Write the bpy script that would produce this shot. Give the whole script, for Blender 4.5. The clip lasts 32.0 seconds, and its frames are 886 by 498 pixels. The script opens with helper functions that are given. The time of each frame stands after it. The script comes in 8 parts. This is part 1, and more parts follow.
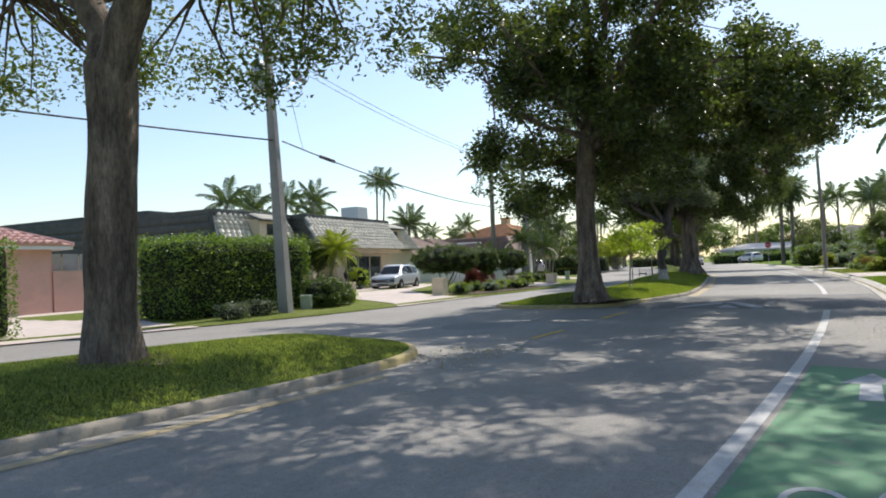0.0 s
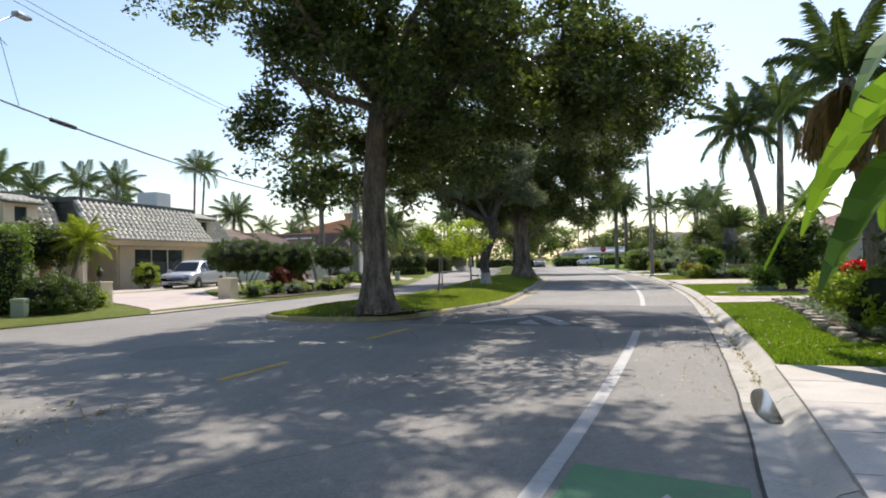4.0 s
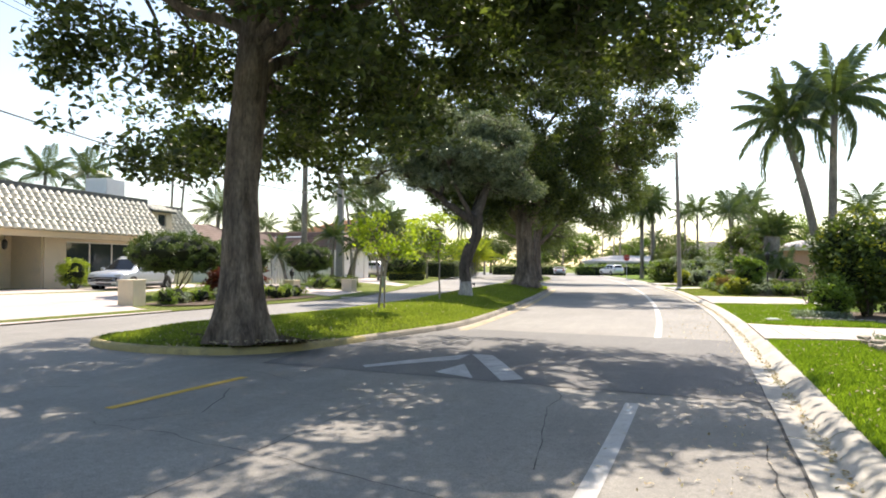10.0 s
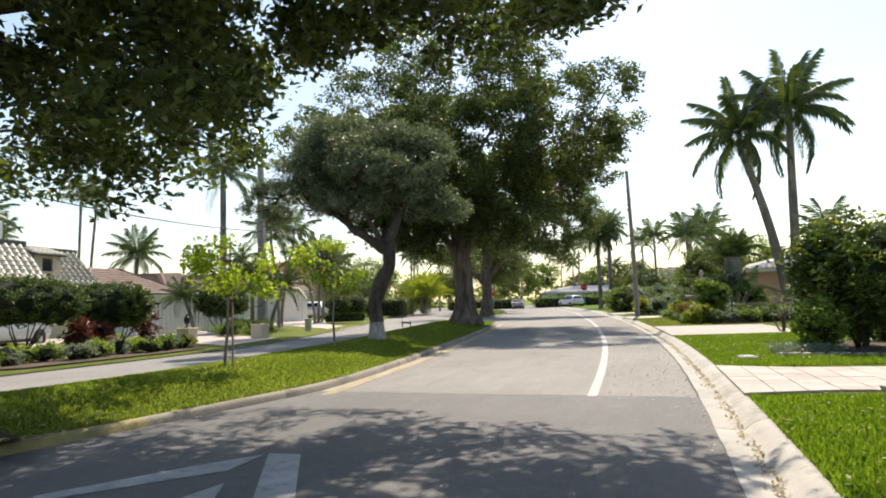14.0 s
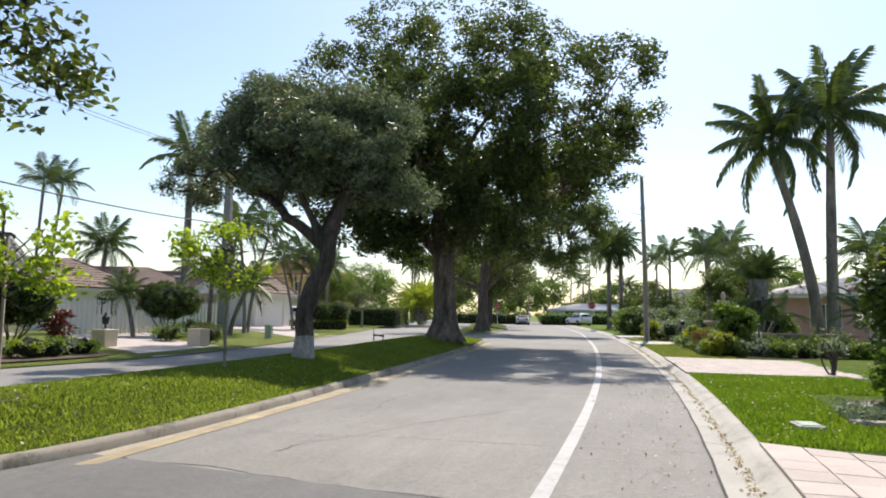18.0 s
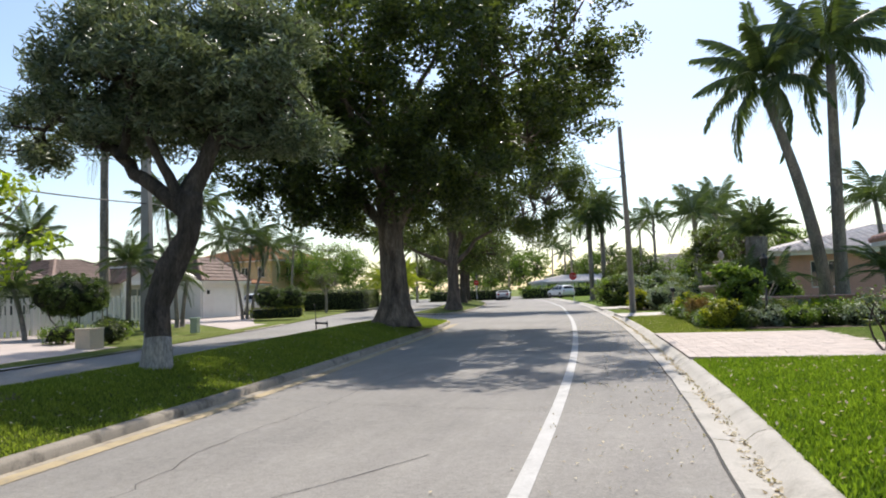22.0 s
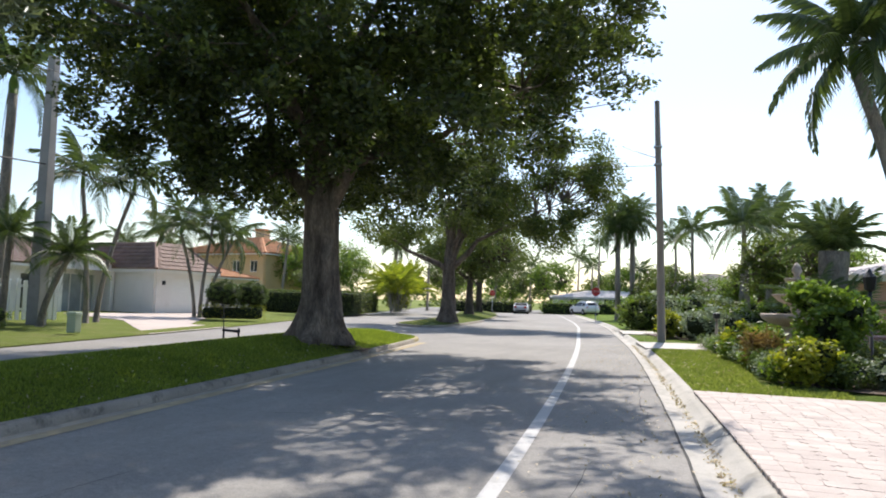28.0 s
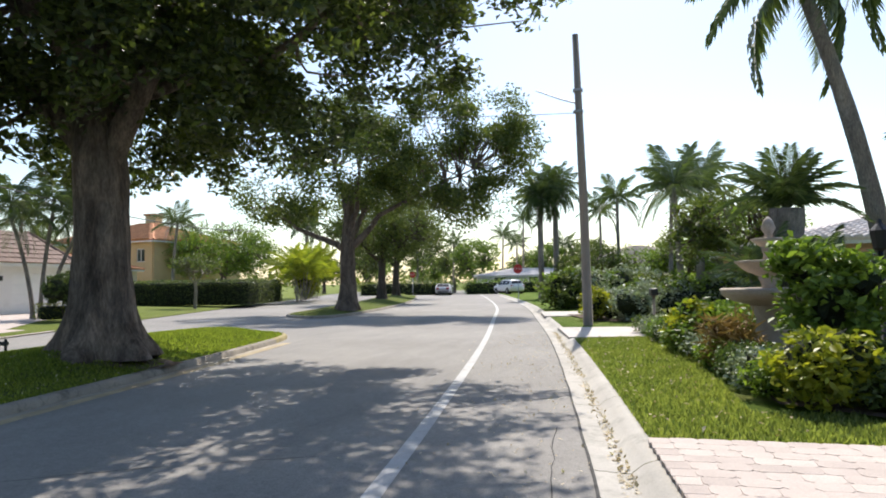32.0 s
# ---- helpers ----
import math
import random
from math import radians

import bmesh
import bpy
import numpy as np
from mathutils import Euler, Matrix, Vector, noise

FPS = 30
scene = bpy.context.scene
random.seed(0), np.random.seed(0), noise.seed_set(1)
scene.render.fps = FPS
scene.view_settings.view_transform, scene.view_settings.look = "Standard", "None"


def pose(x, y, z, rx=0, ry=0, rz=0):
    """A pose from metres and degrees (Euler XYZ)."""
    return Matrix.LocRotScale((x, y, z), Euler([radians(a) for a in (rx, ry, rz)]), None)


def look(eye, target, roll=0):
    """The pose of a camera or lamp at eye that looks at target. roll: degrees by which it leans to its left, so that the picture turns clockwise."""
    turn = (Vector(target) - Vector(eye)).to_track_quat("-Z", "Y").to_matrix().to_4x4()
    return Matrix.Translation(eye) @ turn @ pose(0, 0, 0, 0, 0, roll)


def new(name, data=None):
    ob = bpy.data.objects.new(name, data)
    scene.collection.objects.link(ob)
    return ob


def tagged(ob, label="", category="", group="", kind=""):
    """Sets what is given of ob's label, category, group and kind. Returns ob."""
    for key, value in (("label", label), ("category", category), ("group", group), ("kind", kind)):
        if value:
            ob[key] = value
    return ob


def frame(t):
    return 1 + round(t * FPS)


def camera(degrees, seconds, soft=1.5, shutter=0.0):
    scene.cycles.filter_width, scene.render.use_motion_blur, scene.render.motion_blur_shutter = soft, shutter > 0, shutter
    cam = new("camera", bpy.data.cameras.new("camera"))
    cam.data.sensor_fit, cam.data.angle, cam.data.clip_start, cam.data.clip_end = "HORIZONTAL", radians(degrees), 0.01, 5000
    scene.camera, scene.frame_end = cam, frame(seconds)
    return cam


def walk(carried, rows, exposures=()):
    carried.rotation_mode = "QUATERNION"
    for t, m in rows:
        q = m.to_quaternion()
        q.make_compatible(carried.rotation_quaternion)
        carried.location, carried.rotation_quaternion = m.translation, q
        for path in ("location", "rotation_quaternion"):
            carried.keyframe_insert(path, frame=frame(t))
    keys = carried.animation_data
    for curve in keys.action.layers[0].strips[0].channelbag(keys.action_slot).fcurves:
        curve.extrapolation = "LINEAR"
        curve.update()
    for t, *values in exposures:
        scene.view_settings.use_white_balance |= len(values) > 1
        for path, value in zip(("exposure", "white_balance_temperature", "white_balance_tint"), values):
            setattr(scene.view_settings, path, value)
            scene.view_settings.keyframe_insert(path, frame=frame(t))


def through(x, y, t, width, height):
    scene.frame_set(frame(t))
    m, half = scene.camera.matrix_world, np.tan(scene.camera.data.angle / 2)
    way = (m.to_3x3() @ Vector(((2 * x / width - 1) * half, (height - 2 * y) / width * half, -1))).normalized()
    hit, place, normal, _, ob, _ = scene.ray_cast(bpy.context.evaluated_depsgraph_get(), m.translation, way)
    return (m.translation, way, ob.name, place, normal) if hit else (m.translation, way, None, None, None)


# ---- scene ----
cam = camera(66.2, 32.0, 1.9)
PATH = [
    (0, -0.170, 1.271, 1.508, 91.58, 2.53, 29.69),
    (0.5, -0.170, 1.921, 1.513, 90.67, 1.40, 27.14),
    (1, -0.153, 2.576, 1.470, 91.00, 1.10, 26.44),
    (1.5, -0.124, 3.234, 1.523, 90.08, 1.20, 26.90),
    (2, -0.065, 3.893, 1.468, 92.50, -0.06, 21.31),
    (2.5, 0.020, 4.538, 1.500, 90.74, -0.10, 17.41),
    (3, 0.104, 5.161, 1.435, 91.94, 0.51, 15.59),
    (3.5, 0.160, 5.752, 1.550, 90.80, 1.00, 17.19),
    (5.5, 0.284, 8.060, 1.489, 92.60, 1.32, 18.72),
    (6, 0.305, 8.634, 1.511, 92.56, 1.33, 33.67),
    (6.5, 0.312, 9.207, 1.500, 93.24, -0.02, 38.88),
    (7, 0.310, 9.774, 1.482, 93.49, 0.65, 42.81),
    (7.5, 0.302, 10.339, 1.519, 90.99, -0.92, 40.98),
    (8, 0.286, 10.906, 1.487, 89.62, 0.56, 41.86),
    (8.5, 0.276, 11.477, 1.503, 90.18, 1.29, 40.61),
    (9, 0.259, 12.053, 1.521, 90.89, 1.27, 36.06),
    (9.5, 0.276, 12.623, 1.524, 91.75, 0.66, 29.43),
    (10, 0.307, 13.198, 1.513, 91.41, -0.28, 20.12),
    (10.5, 0.348, 13.779, 1.507, 93.41, 3.45, 15.42),
    (11, 0.382, 14.365, 1.495, 92.97, 1.40, 11.41),
    (11.5, 0.414, 14.960, 1.481, 93.64, 3.19, 7.99),
    (12, 0.449, 15.557, 1.486, 93.16, 0.91, 10.59),
    (12.5, 0.473, 16.155, 1.507, 93.49, 1.98, 11.45),
    (13, 0.508, 16.753, 1.498, 92.14, 2.19, 15.56),
    (13.5, 0.543, 17.363, 1.503, 92.93, 1.72, 16.37),
    (14, 0.578, 17.960, 1.470, 94.47, 2.07, 17.25),
    (14.5, 0.620, 18.564, 1.472, 93.14, 0.56, 17.24),
    (15, 0.677, 19.179, 1.533, 92.01, 3.10, 16.37),
    (15.5, 0.712, 19.805, 1.495, 91.83, 1.30, 15.66),
    (17.5, 0.670, 22.383, 1.449, 91.26, -0.20, 17.29),
    (18, 0.627, 23.027, 1.506, 95.42, -0.85, 18.22),
    (18.5, 0.568, 23.659, 1.486, 93.58, -0.84, 21.82),
    (19, 0.517, 24.291, 1.463, 92.69, -2.13, 21.84),
    (19.5, 0.491, 24.910, 1.494, 93.37, 0.55, 20.01),
    (20, 0.487, 25.505, 1.494, 92.57, -0.59, 19.97),
    (20.5, 0.490, 26.081, 1.520, 92.94, -0.61, 17.14),
    (21, 0.492, 26.667, 1.534, 93.05, 0.87, 17.86),
    (21.5, 0.477, 27.289, 1.525, 93.97, -0.74, 16.38),
    (22, 0.458, 27.945, 1.501, 93.61, 2.17, 17.08),
    (22.5, 0.443, 28.619, 1.506, 94.43, -1.49, 17.67),
    (23, 0.448, 29.297, 1.521, 94.96, -0.89, 21.61),
    (23.5, 0.460, 29.971, 1.497, 95.14, -1.36, 21.56),
    (24, 0.490, 30.626, 1.507, 95.58, -0.04, 22.13),
    (24.5, 0.514, 31.263, 1.505, 95.36, -1.77, 21.61),
    (26.5, 0.438, 33.818, 1.495, 93.64, -0.03, 23.04),
    (27, 0.408, 34.479, 1.497, 93.88, -1.51, 20.51),
    (27.5, 0.376, 35.156, 1.503, 93.59, -0.34, 20.56),
    (28, 0.350, 35.839, 1.487, 94.32, -1.45, 19.57),
    (28.5, 0.340, 36.522, 1.492, 94.14, 1.01, 18.46),
    (29, 0.328, 37.207, 1.480, 92.59, -2.58, 18.05),
    (29.5, 0.311, 37.889, 1.501, 93.08, -0.83, 19.43),
    (30, 0.287, 38.562, 1.509, 91.63, -0.38, 21.44),
    (30.5, 0.242, 39.235, 1.503, 92.45, -0.19, 21.29),
    (31, 0.206, 39.905, 1.491, 93.89, -0.67, 21.67),
    (31.5, 0.180, 40.582, 1.517, 94.85, -1.08, 17.30),
    (32, 0.184, 41.261, 1.542, 92.85, 0.91, 13.77),
]
walk(cam, [(t, pose(x, y, z, rx, ry, rz)) for t, x, y, z, rx, ry, rz in PATH],
     [(0, 0.14, 6600, 10), (1, -0.02, 6550, 10), (2, 0.06, 6650, 11), (3, 0.14, 6700, 12), (6, 0.26, 6550, 14), (8.2, 0.22, 6300, 12), (9.2, 0.38, 7000, 13), (10, 0.82, 7200, 13), (11, 0.6, 7300, 13), (12, 0.36, 7300, 12), (13, 0.36, 7300, 12), (15, 0.36, 7250, 12), (18, 0.22, 6720, 12), (24, 0.2, 6680, 12), (27, 0.32, 6580, 13), (30, 0.42, 6600, 12), (31, 0.44, 6620, 12), (32, 0.34, 6650, 12)])
from mathutils import geometry

# ---- world, sun, exposure ----
SUN_EL, SUN_AZ = radians(52), radians(-1)
world = bpy.data.worlds.new("sky")
scene.world = world
world.use_nodes = True
wn = world.node_tree
sky = wn.nodes.new("ShaderNodeTexSky")
sky.sky_type, sky.sun_disc = "NISHITA", False
sky.sun_elevation, sky.sun_rotation = SUN_EL, SUN_AZ
sky.air_density, sky.dust_density, sky.ozone_density = 1.2, 0.9, 2.6
wn.links.new(sky.outputs[0], wn.nodes["Background"].inputs[0])
wn.nodes["Background"].inputs[1].default_value = 0.16
sun = new("sun", bpy.data.lights.new("sun", "SUN"))
sun.data.energy, sun.data.angle, sun.data.color = 4.8, radians(0.55), (1.0, 0.955, 0.88)
sun.matrix_world = look((0, 0, 60), (-60 * math.sin(SUN_AZ) * math.cos(SUN_EL), -60 * math.cos(SUN_AZ) * math.cos(SUN_EL), 60 - 60 * math.sin(SUN_EL)))

# ---- materials ----
MATS = {}


def nodes_of(name, rough=0.8, metal=0.0, spec=0.4):
    m = bpy.data.materials.new(name)
    m.use_nodes = True
    nt = m.node_tree
    b = nt.nodes["Principled BSDF"]
    b.inputs["Roughness"].default_value = rough
    b.inputs["Metallic"].default_value = metal
    b.inputs["Specular IOR Level"].default_value = spec
    MATS[name] = m
    return m, nt, b


def coords(nt, scale=(1, 1, 1)):
    """Object coordinates in metres, shifted at random from object to object."""
    tc, oi = nt.nodes.new("ShaderNodeTexCoord"), nt.nodes.new("ShaderNodeObjectInfo")
    add, mul = nt.nodes.new("ShaderNodeVectorMath"), nt.nodes.new("ShaderNodeVectorMath")
    sc = nt.nodes.new("ShaderNodeVectorMath")
    mul.operation, mul.inputs[1].default_value = "MULTIPLY", (37.0, 53.0, 19.0)
    add.operation = "ADD"
    sc.operation, sc.inputs[1].default_value = "MULTIPLY", scale
    nt.links.new(oi.outputs["Random"], mul.inputs[0])
    nt.links.new(tc.outputs["Object"], add.inputs[0])
    nt.links.new(mul.outputs[0], add.inputs[1])
    nt.links.new(add.outputs[0], sc.inputs[0])
    return sc.outputs[0]


def noise_at(nt, vec, scale, detail=4.0, rough=0.6):
    n = nt.nodes.new("ShaderNodeTexNoise")
    n.inputs["Scale"].default_value, n.inputs["Detail"].default_value, n.inputs["Roughness"].default_value = scale, detail, rough
    nt.links.new(vec, n.inputs["Vector"])
    return n.outputs["Fac"]


def ramp(nt, fac, lo, hi, c0, c1):
    r = nt.nodes.new("ShaderNodeValToRGB")
    r.color_ramp.elements[0].position, r.color_ramp.elements[1].position = lo, hi
    r.color_ramp.elements[0].color, r.color_ramp.elements[1].color = (*c0[:3], 1), (*c1[:3], 1)
    nt.links.new(fac, r.inputs[0])
    return r.outputs[0]


def blend(nt, fac, a, b, mode="MIX"):
    x = nt.nodes.new("ShaderNodeMix")
    x.data_type, x.blend_type = "RGBA", mode
    for k, s in ((0, fac), (6, a), (7, b)):
        if isinstance(s, bpy.types.NodeSocket):
            nt.links.new(s, x.inputs[k])
        else:
            x.inputs[k].default_value = s if k == 0 else (*s[:3], 1)
    return x.outputs[2]


def bump_from(nt, b, fac, strength, dist):
    n = nt.nodes.new("ShaderNodeBump")
    n.inputs["Strength"].default_value, n.inputs["Distance"].default_value = strength, dist
    nt.links.new(fac, n.inputs["Height"])
    nt.links.new(n.outputs[0], b.inputs["Normal"])


def grey(c, k):
    return tuple(min(1.0, v * k) for v in c)


def surface(name, col, rough=0.8, var=0.25, scale=1.2, grain=40.0, bump=0.3, dist=0.01, metal=0.0, spec=0.4, stain=None, pieces=False, stretch=(1, 1, 1)):
    """A plain surface with large blotches, fine grain and, where given, stains of another colour."""
    m, nt, b = nodes_of(name, rough, metal, spec)
    v = coords(nt, stretch)
    big, fine = noise_at(nt, v, scale), noise_at(nt, v, grain, 3.0)
    c = ramp(nt, big, 0.3, 0.72, grey(col, 1 - var), grey(col, 1 + var))
    c = blend(nt, 0.55, c, ramp(nt, fine, 0.25, 0.75, (0.72, 0.72, 0.72), (1.2, 1.2, 1.2)), "MULTIPLY")
    if stain:
        c = blend(nt, ramp(nt, noise_at(nt, v, scale * 2.7, 6.0, 0.7), 0.52, 0.7, (0, 0, 0), (1, 1, 1)), c, stain)
    if pieces:
        oi = nt.nodes.new("ShaderNodeObjectInfo")
        gi = nt.nodes.new("ShaderNodeNewGeometry")
        sm = nt.nodes.new("ShaderNodeMath")
        sm.operation = "ADD"
        nt.links.new(oi.outputs["Random"], sm.inputs[0])
        nt.links.new(gi.outputs["Random Per Island"], sm.inputs[1])
        fr = nt.nodes.new("ShaderNodeMath")
        fr.operation = "FRACT"
        nt.links.new(sm.outputs[0], fr.inputs[0])
        c = blend(nt, 1.0, c, ramp(nt, fr.outputs[0], 0, 1, (0.89, 0.875, 0.87), (1.07, 1.06, 1.05)), "MULTIPLY")
    nt.links.new(c, b.inputs["Base Color"])
    bump_from(nt, b, fine, bump, dist)
    return m


def leaf(name, dark, light, rough=0.45, through=0.35, spec=0.5):
    """Leaves: colour differs from leaf to leaf, and some light comes through."""
    m, nt, b = nodes_of(name, rough, 0, spec)
    gi = nt.nodes.new("ShaderNodeNewGeometry")
    c = ramp(nt, gi.outputs["Random Per Island"], 0.0, 1.0, dark, light)
    v = coords(nt)
    c = blend(nt, 0.6, c, ramp(nt, noise_at(nt, v, 0.5, 3.0), 0.3, 0.7, (0.7, 0.75, 0.7), (1.3, 1.2, 1.1)), "MULTIPLY")
    nt.links.new(c, b.inputs["Base Color"])
    tr = nt.nodes.new("ShaderNodeBsdfTranslucent")
    nt.links.new(blend(nt, 1.0, c, (1.42, 1.5, 0.72), "MULTIPLY"), tr.inputs[0])
    mx = nt.nodes.new("ShaderNodeMixShader")
    mx.inputs[0].default_value = through
    nt.links.new(b.outputs[0], mx.inputs[1])
    nt.links.new(tr.outputs[0], mx.inputs[2])
    nt.links.new(mx.outputs[0], nt.nodes["Material Output"].inputs[0])
    return m


def bark(name, a, c2, scale=5.0):
    m, nt, b = nodes_of(name, 0.9, 0, 0.2)
    v = coords(nt, (1, 1, 0.22))
    big, fine = noise_at(nt, v, scale, 6.0, 0.65), noise_at(nt, coords(nt, (1, 1, 0.3)), 26.0, 5.0, 0.7)
    c = ramp(nt, big, 0.35, 0.68, a, c2)
    c = blend(nt, 0.8, c, ramp(nt, fine, 0.3, 0.7, (0.4, 0.4, 0.4), (1.45, 1.42, 1.4)), "MULTIPLY")
    c = blend(nt, 0.5, c, ramp(nt, noise_at(nt, coords(nt), 1.6, 4.0, 0.6), 0.35, 0.65, (0.65, 0.66, 0.68), (1.3, 1.22, 1.12)), "MULTIPLY")
    nt.links.new(c, b.inputs["Base Color"])
    bump_from(nt, b, fine, 1.0, 0.06)
    return m


def asphalt(name, col, wear, crack=0.16):
    m, nt, b = nodes_of(name, 0.82, 0, 0.45)
    v = coords(nt)
    big, mid, fine = noise_at(nt, v, 0.22, 4.0), noise_at(nt, v, 1.7, 5.0, 0.7), noise_at(nt, v, 90.0, 2.0)
    c = ramp(nt, big, 0.32, 0.7, grey(col, 0.86), grey(col, 1.14))
    c = blend(nt, ramp(nt, mid, 0.5, 0.75, (0, 0, 0), (0.45, 0.45, 0.45)), c, wear)
    c = blend(nt, 0.7, c, ramp(nt, fine, 0.3, 0.72, (0.6, 0.6, 0.6), (1.4, 1.4, 1.4)), "MULTIPLY")
    c = blend(nt, 0.55, c, ramp(nt, noise_at(nt, v, 14.0, 5.0, 0.75), 0.3, 0.7, (0.72, 0.72, 0.73), (1.26, 1.26, 1.24)), "MULTIPLY")
    streak = noise_at(nt, coords(nt, (1.0, 0.14, 1.0)), 2.6, 4.0, 0.6)
    c = blend(nt, 0.45, c, ramp(nt, streak, 0.35, 0.68, (0.84, 0.84, 0.86), (1.14, 1.14, 1.12)), "MULTIPLY")
    vo = nt.nodes.new("ShaderNodeTexVoronoi")
    vo.feature = "DISTANCE_TO_EDGE"
    vo.inputs["Scale"].default_value = 0.16
    ad = nt.nodes.new("ShaderNodeVectorMath")
    ad.operation = "MULTIPLY_ADD"
    wob = nt.nodes.new("ShaderNodeTexNoise")
    wob.inputs["Scale"].default_value, wob.inputs["Detail"].default_value = 0.9, 6.0
    nt.links.new(v, wob.inputs["Vector"])
    nt.links.new(wob.outputs["Color"], ad.inputs[0])
    ad.inputs[1].default_value = (2.2, 2.2, 0)
    nt.links.new(v, ad.inputs[2])
    nt.links.new(ad.outputs[0], vo.inputs["Vector"])
    lines = ramp(nt, vo.outputs["Distance"], 0.001, 0.0035, (1, 1, 1), (0, 0, 0))
    gate = ramp(nt, noise_at(nt, v, 0.35, 2.0), 0.52, 0.6, (0, 0, 0), (crack, crack, crack))
    c = blend(nt, blend(nt, 1.0, lines, gate, "MULTIPLY"), c, (0.03, 0.03, 0.03))
    nt.links.new(c, b.inputs["Base Color"])
    bump_from(nt, b, fine, 0.5, 0.006)
    return m


def turf(name, dark, light, dry):
    m, nt, b = nodes_of(name, 0.95, 0, 0.1)
    v = coords(nt)
    c = ramp(nt, noise_at(nt, v, 9.0, 6.0, 0.75), 0.3, 0.7, dark, light)
    c = blend(nt, ramp(nt, noise_at(nt, v, 0.7, 5.0, 0.7), 0.5, 0.72, (0, 0, 0), (0.7, 0.7, 0.7)), c, dry)
    fine = noise_at(nt, v, 70.0, 4.0, 0.8)
    c = blend(nt, 0.7, c, ramp(nt, fine, 0.3, 0.7, (0.5, 0.5, 0.5), (1.4, 1.4, 1.4)), "MULTIPLY")
    nt.links.new(c, b.inputs["Base Color"])
    bump_from(nt, b, fine, 1.0, 0.04)
    return m


ASPHALT = asphalt("worn_asphalt", (0.243, 0.227, 0.205), (0.312, 0.292, 0.264))
ASPHALT_MID = asphalt("patched_asphalt", (0.2, 0.19, 0.178), (0.25, 0.24, 0.22))
CRACK = surface("crack_filler", (0.05, 0.048, 0.045), 0.85, 0.2, 3.0, 50, 0.3, 0.003)
ASPHALT_DARK = asphalt("dark_asphalt", (0.145, 0.139, 0.134), (0.215, 0.206, 0.194), 0.2)
CONCRETE = surface("concrete", (0.47, 0.44, 0.39), 0.9, 0.14, 0.9, 60, 0.3, 0.004, stain=(0.3, 0.28, 0.24))
KERB = surface("kerb_concrete", (0.3, 0.262, 0.21), 0.9, 0.2, 1.1, 50, 0.4, 0.005, stain=(0.1, 0.088, 0.07))
KERB_YELLOW = surface("kerb_faded_yellow", (0.36, 0.29, 0.13), 0.85, 0.2, 1.4, 50, 0.4, 0.005, stain=(0.2, 0.17, 0.1))
DRIVE = surface("pale_drive", (0.55, 0.5, 0.45), 0.85, 0.1, 0.7, 50, 0.25, 0.004, stain=(0.48, 0.43, 0.39))
DRIVE_PINK = surface("pink_drive", (0.52, 0.44, 0.39), 0.85, 0.1, 0.7, 50, 0.25, 0.004, stain=(0.42, 0.36, 0.32))
APRON = surface("tan_apron", (0.4, 0.345, 0.27), 0.9, 0.18, 1.3, 50, 0.3, 0.004, stain=(0.28, 0.24, 0.19))
PAVER = surface("pink_paver", (0.540, 0.464, 0.414), 0.85, 0.1, 2.0, 60, 0.4, 0.004, pieces=True)
WHITE_LINE = surface("road_paint_white", (0.48, 0.47, 0.45), 0.7, 0.1, 2.5, 60, 0.3, 0.003, stain=(0.36, 0.35, 0.33))
OLD_PAINT = surface("road_paint_worn", (0.42, 0.42, 0.42), 0.75, 0.2, 2.5, 60, 0.3, 0.003, stain=(0.2, 0.2, 0.2))
YELLOW_DASH = surface("lane_dash_yellow", (0.62, 0.38, 0.06), 0.75, 0.15, 2.5, 60, 0.3, 0.003)
YELLOW_LINE = surface("road_paint_yellow", (0.43, 0.34, 0.2), 0.8, 0.25, 1.5, 60, 0.3, 0.003, stain=(0.26, 0.23, 0.19))
GREEN_LANE = surface("green_lane_paint", (0.1, 0.235, 0.12), 0.75, 0.15, 1.2, 60, 0.3, 0.003, stain=(0.12, 0.17, 0.12))
GRASS = turf("lawn_turf", (0.07, 0.12, 0.014), (0.15, 0.23, 0.03), (0.2, 0.2, 0.06))
MEDIAN_TURF = turf("median_turf", (0.075, 0.105, 0.02), (0.15, 0.185, 0.035), (0.2, 0.18, 0.08))
VERGE = turf("verge_turf", (0.11, 0.145, 0.028), (0.215, 0.26, 0.06), (0.27, 0.25, 0.11))
SOIL = surface("mulch_soil", (0.12, 0.085, 0.058), 0.95, 0.35, 1.6, 45, 0.9, 0.03, stain=(0.13, 0.1, 0.07))
BLADE = leaf("grass_blade", (0.09, 0.16, 0.015), (0.27, 0.38, 0.05), 0.5, 0.4, 0.3)
BLADE_MEDIAN = leaf("median_blade", (0.1, 0.14, 0.026), (0.27, 0.32, 0.075), 0.5, 0.62, 0.3)
BLADE_DULL = leaf("grass_blade_dull", (0.11, 0.15, 0.042), (0.3, 0.335, 0.12), 0.55, 0.5, 0.3)
BARK = bark("grey_brown_bark", (0.11, 0.085, 0.07), (0.24, 0.2, 0.17))
BARK_BROWN = bark("shade_tree_bark", (0.09, 0.07, 0.056), (0.31, 0.25, 0.2), 4.0)
BARK_DARK = bark("dark_bark", (0.06, 0.05, 0.042), (0.15, 0.125, 0.105))
BARK_WHITE = bark("limewashed_bark", (0.33, 0.31, 0.29), (0.58, 0.56, 0.53))
PALM_BARK = bark("palm_bark", (0.2, 0.18, 0.155), (0.36, 0.33, 0.29), 3.0)
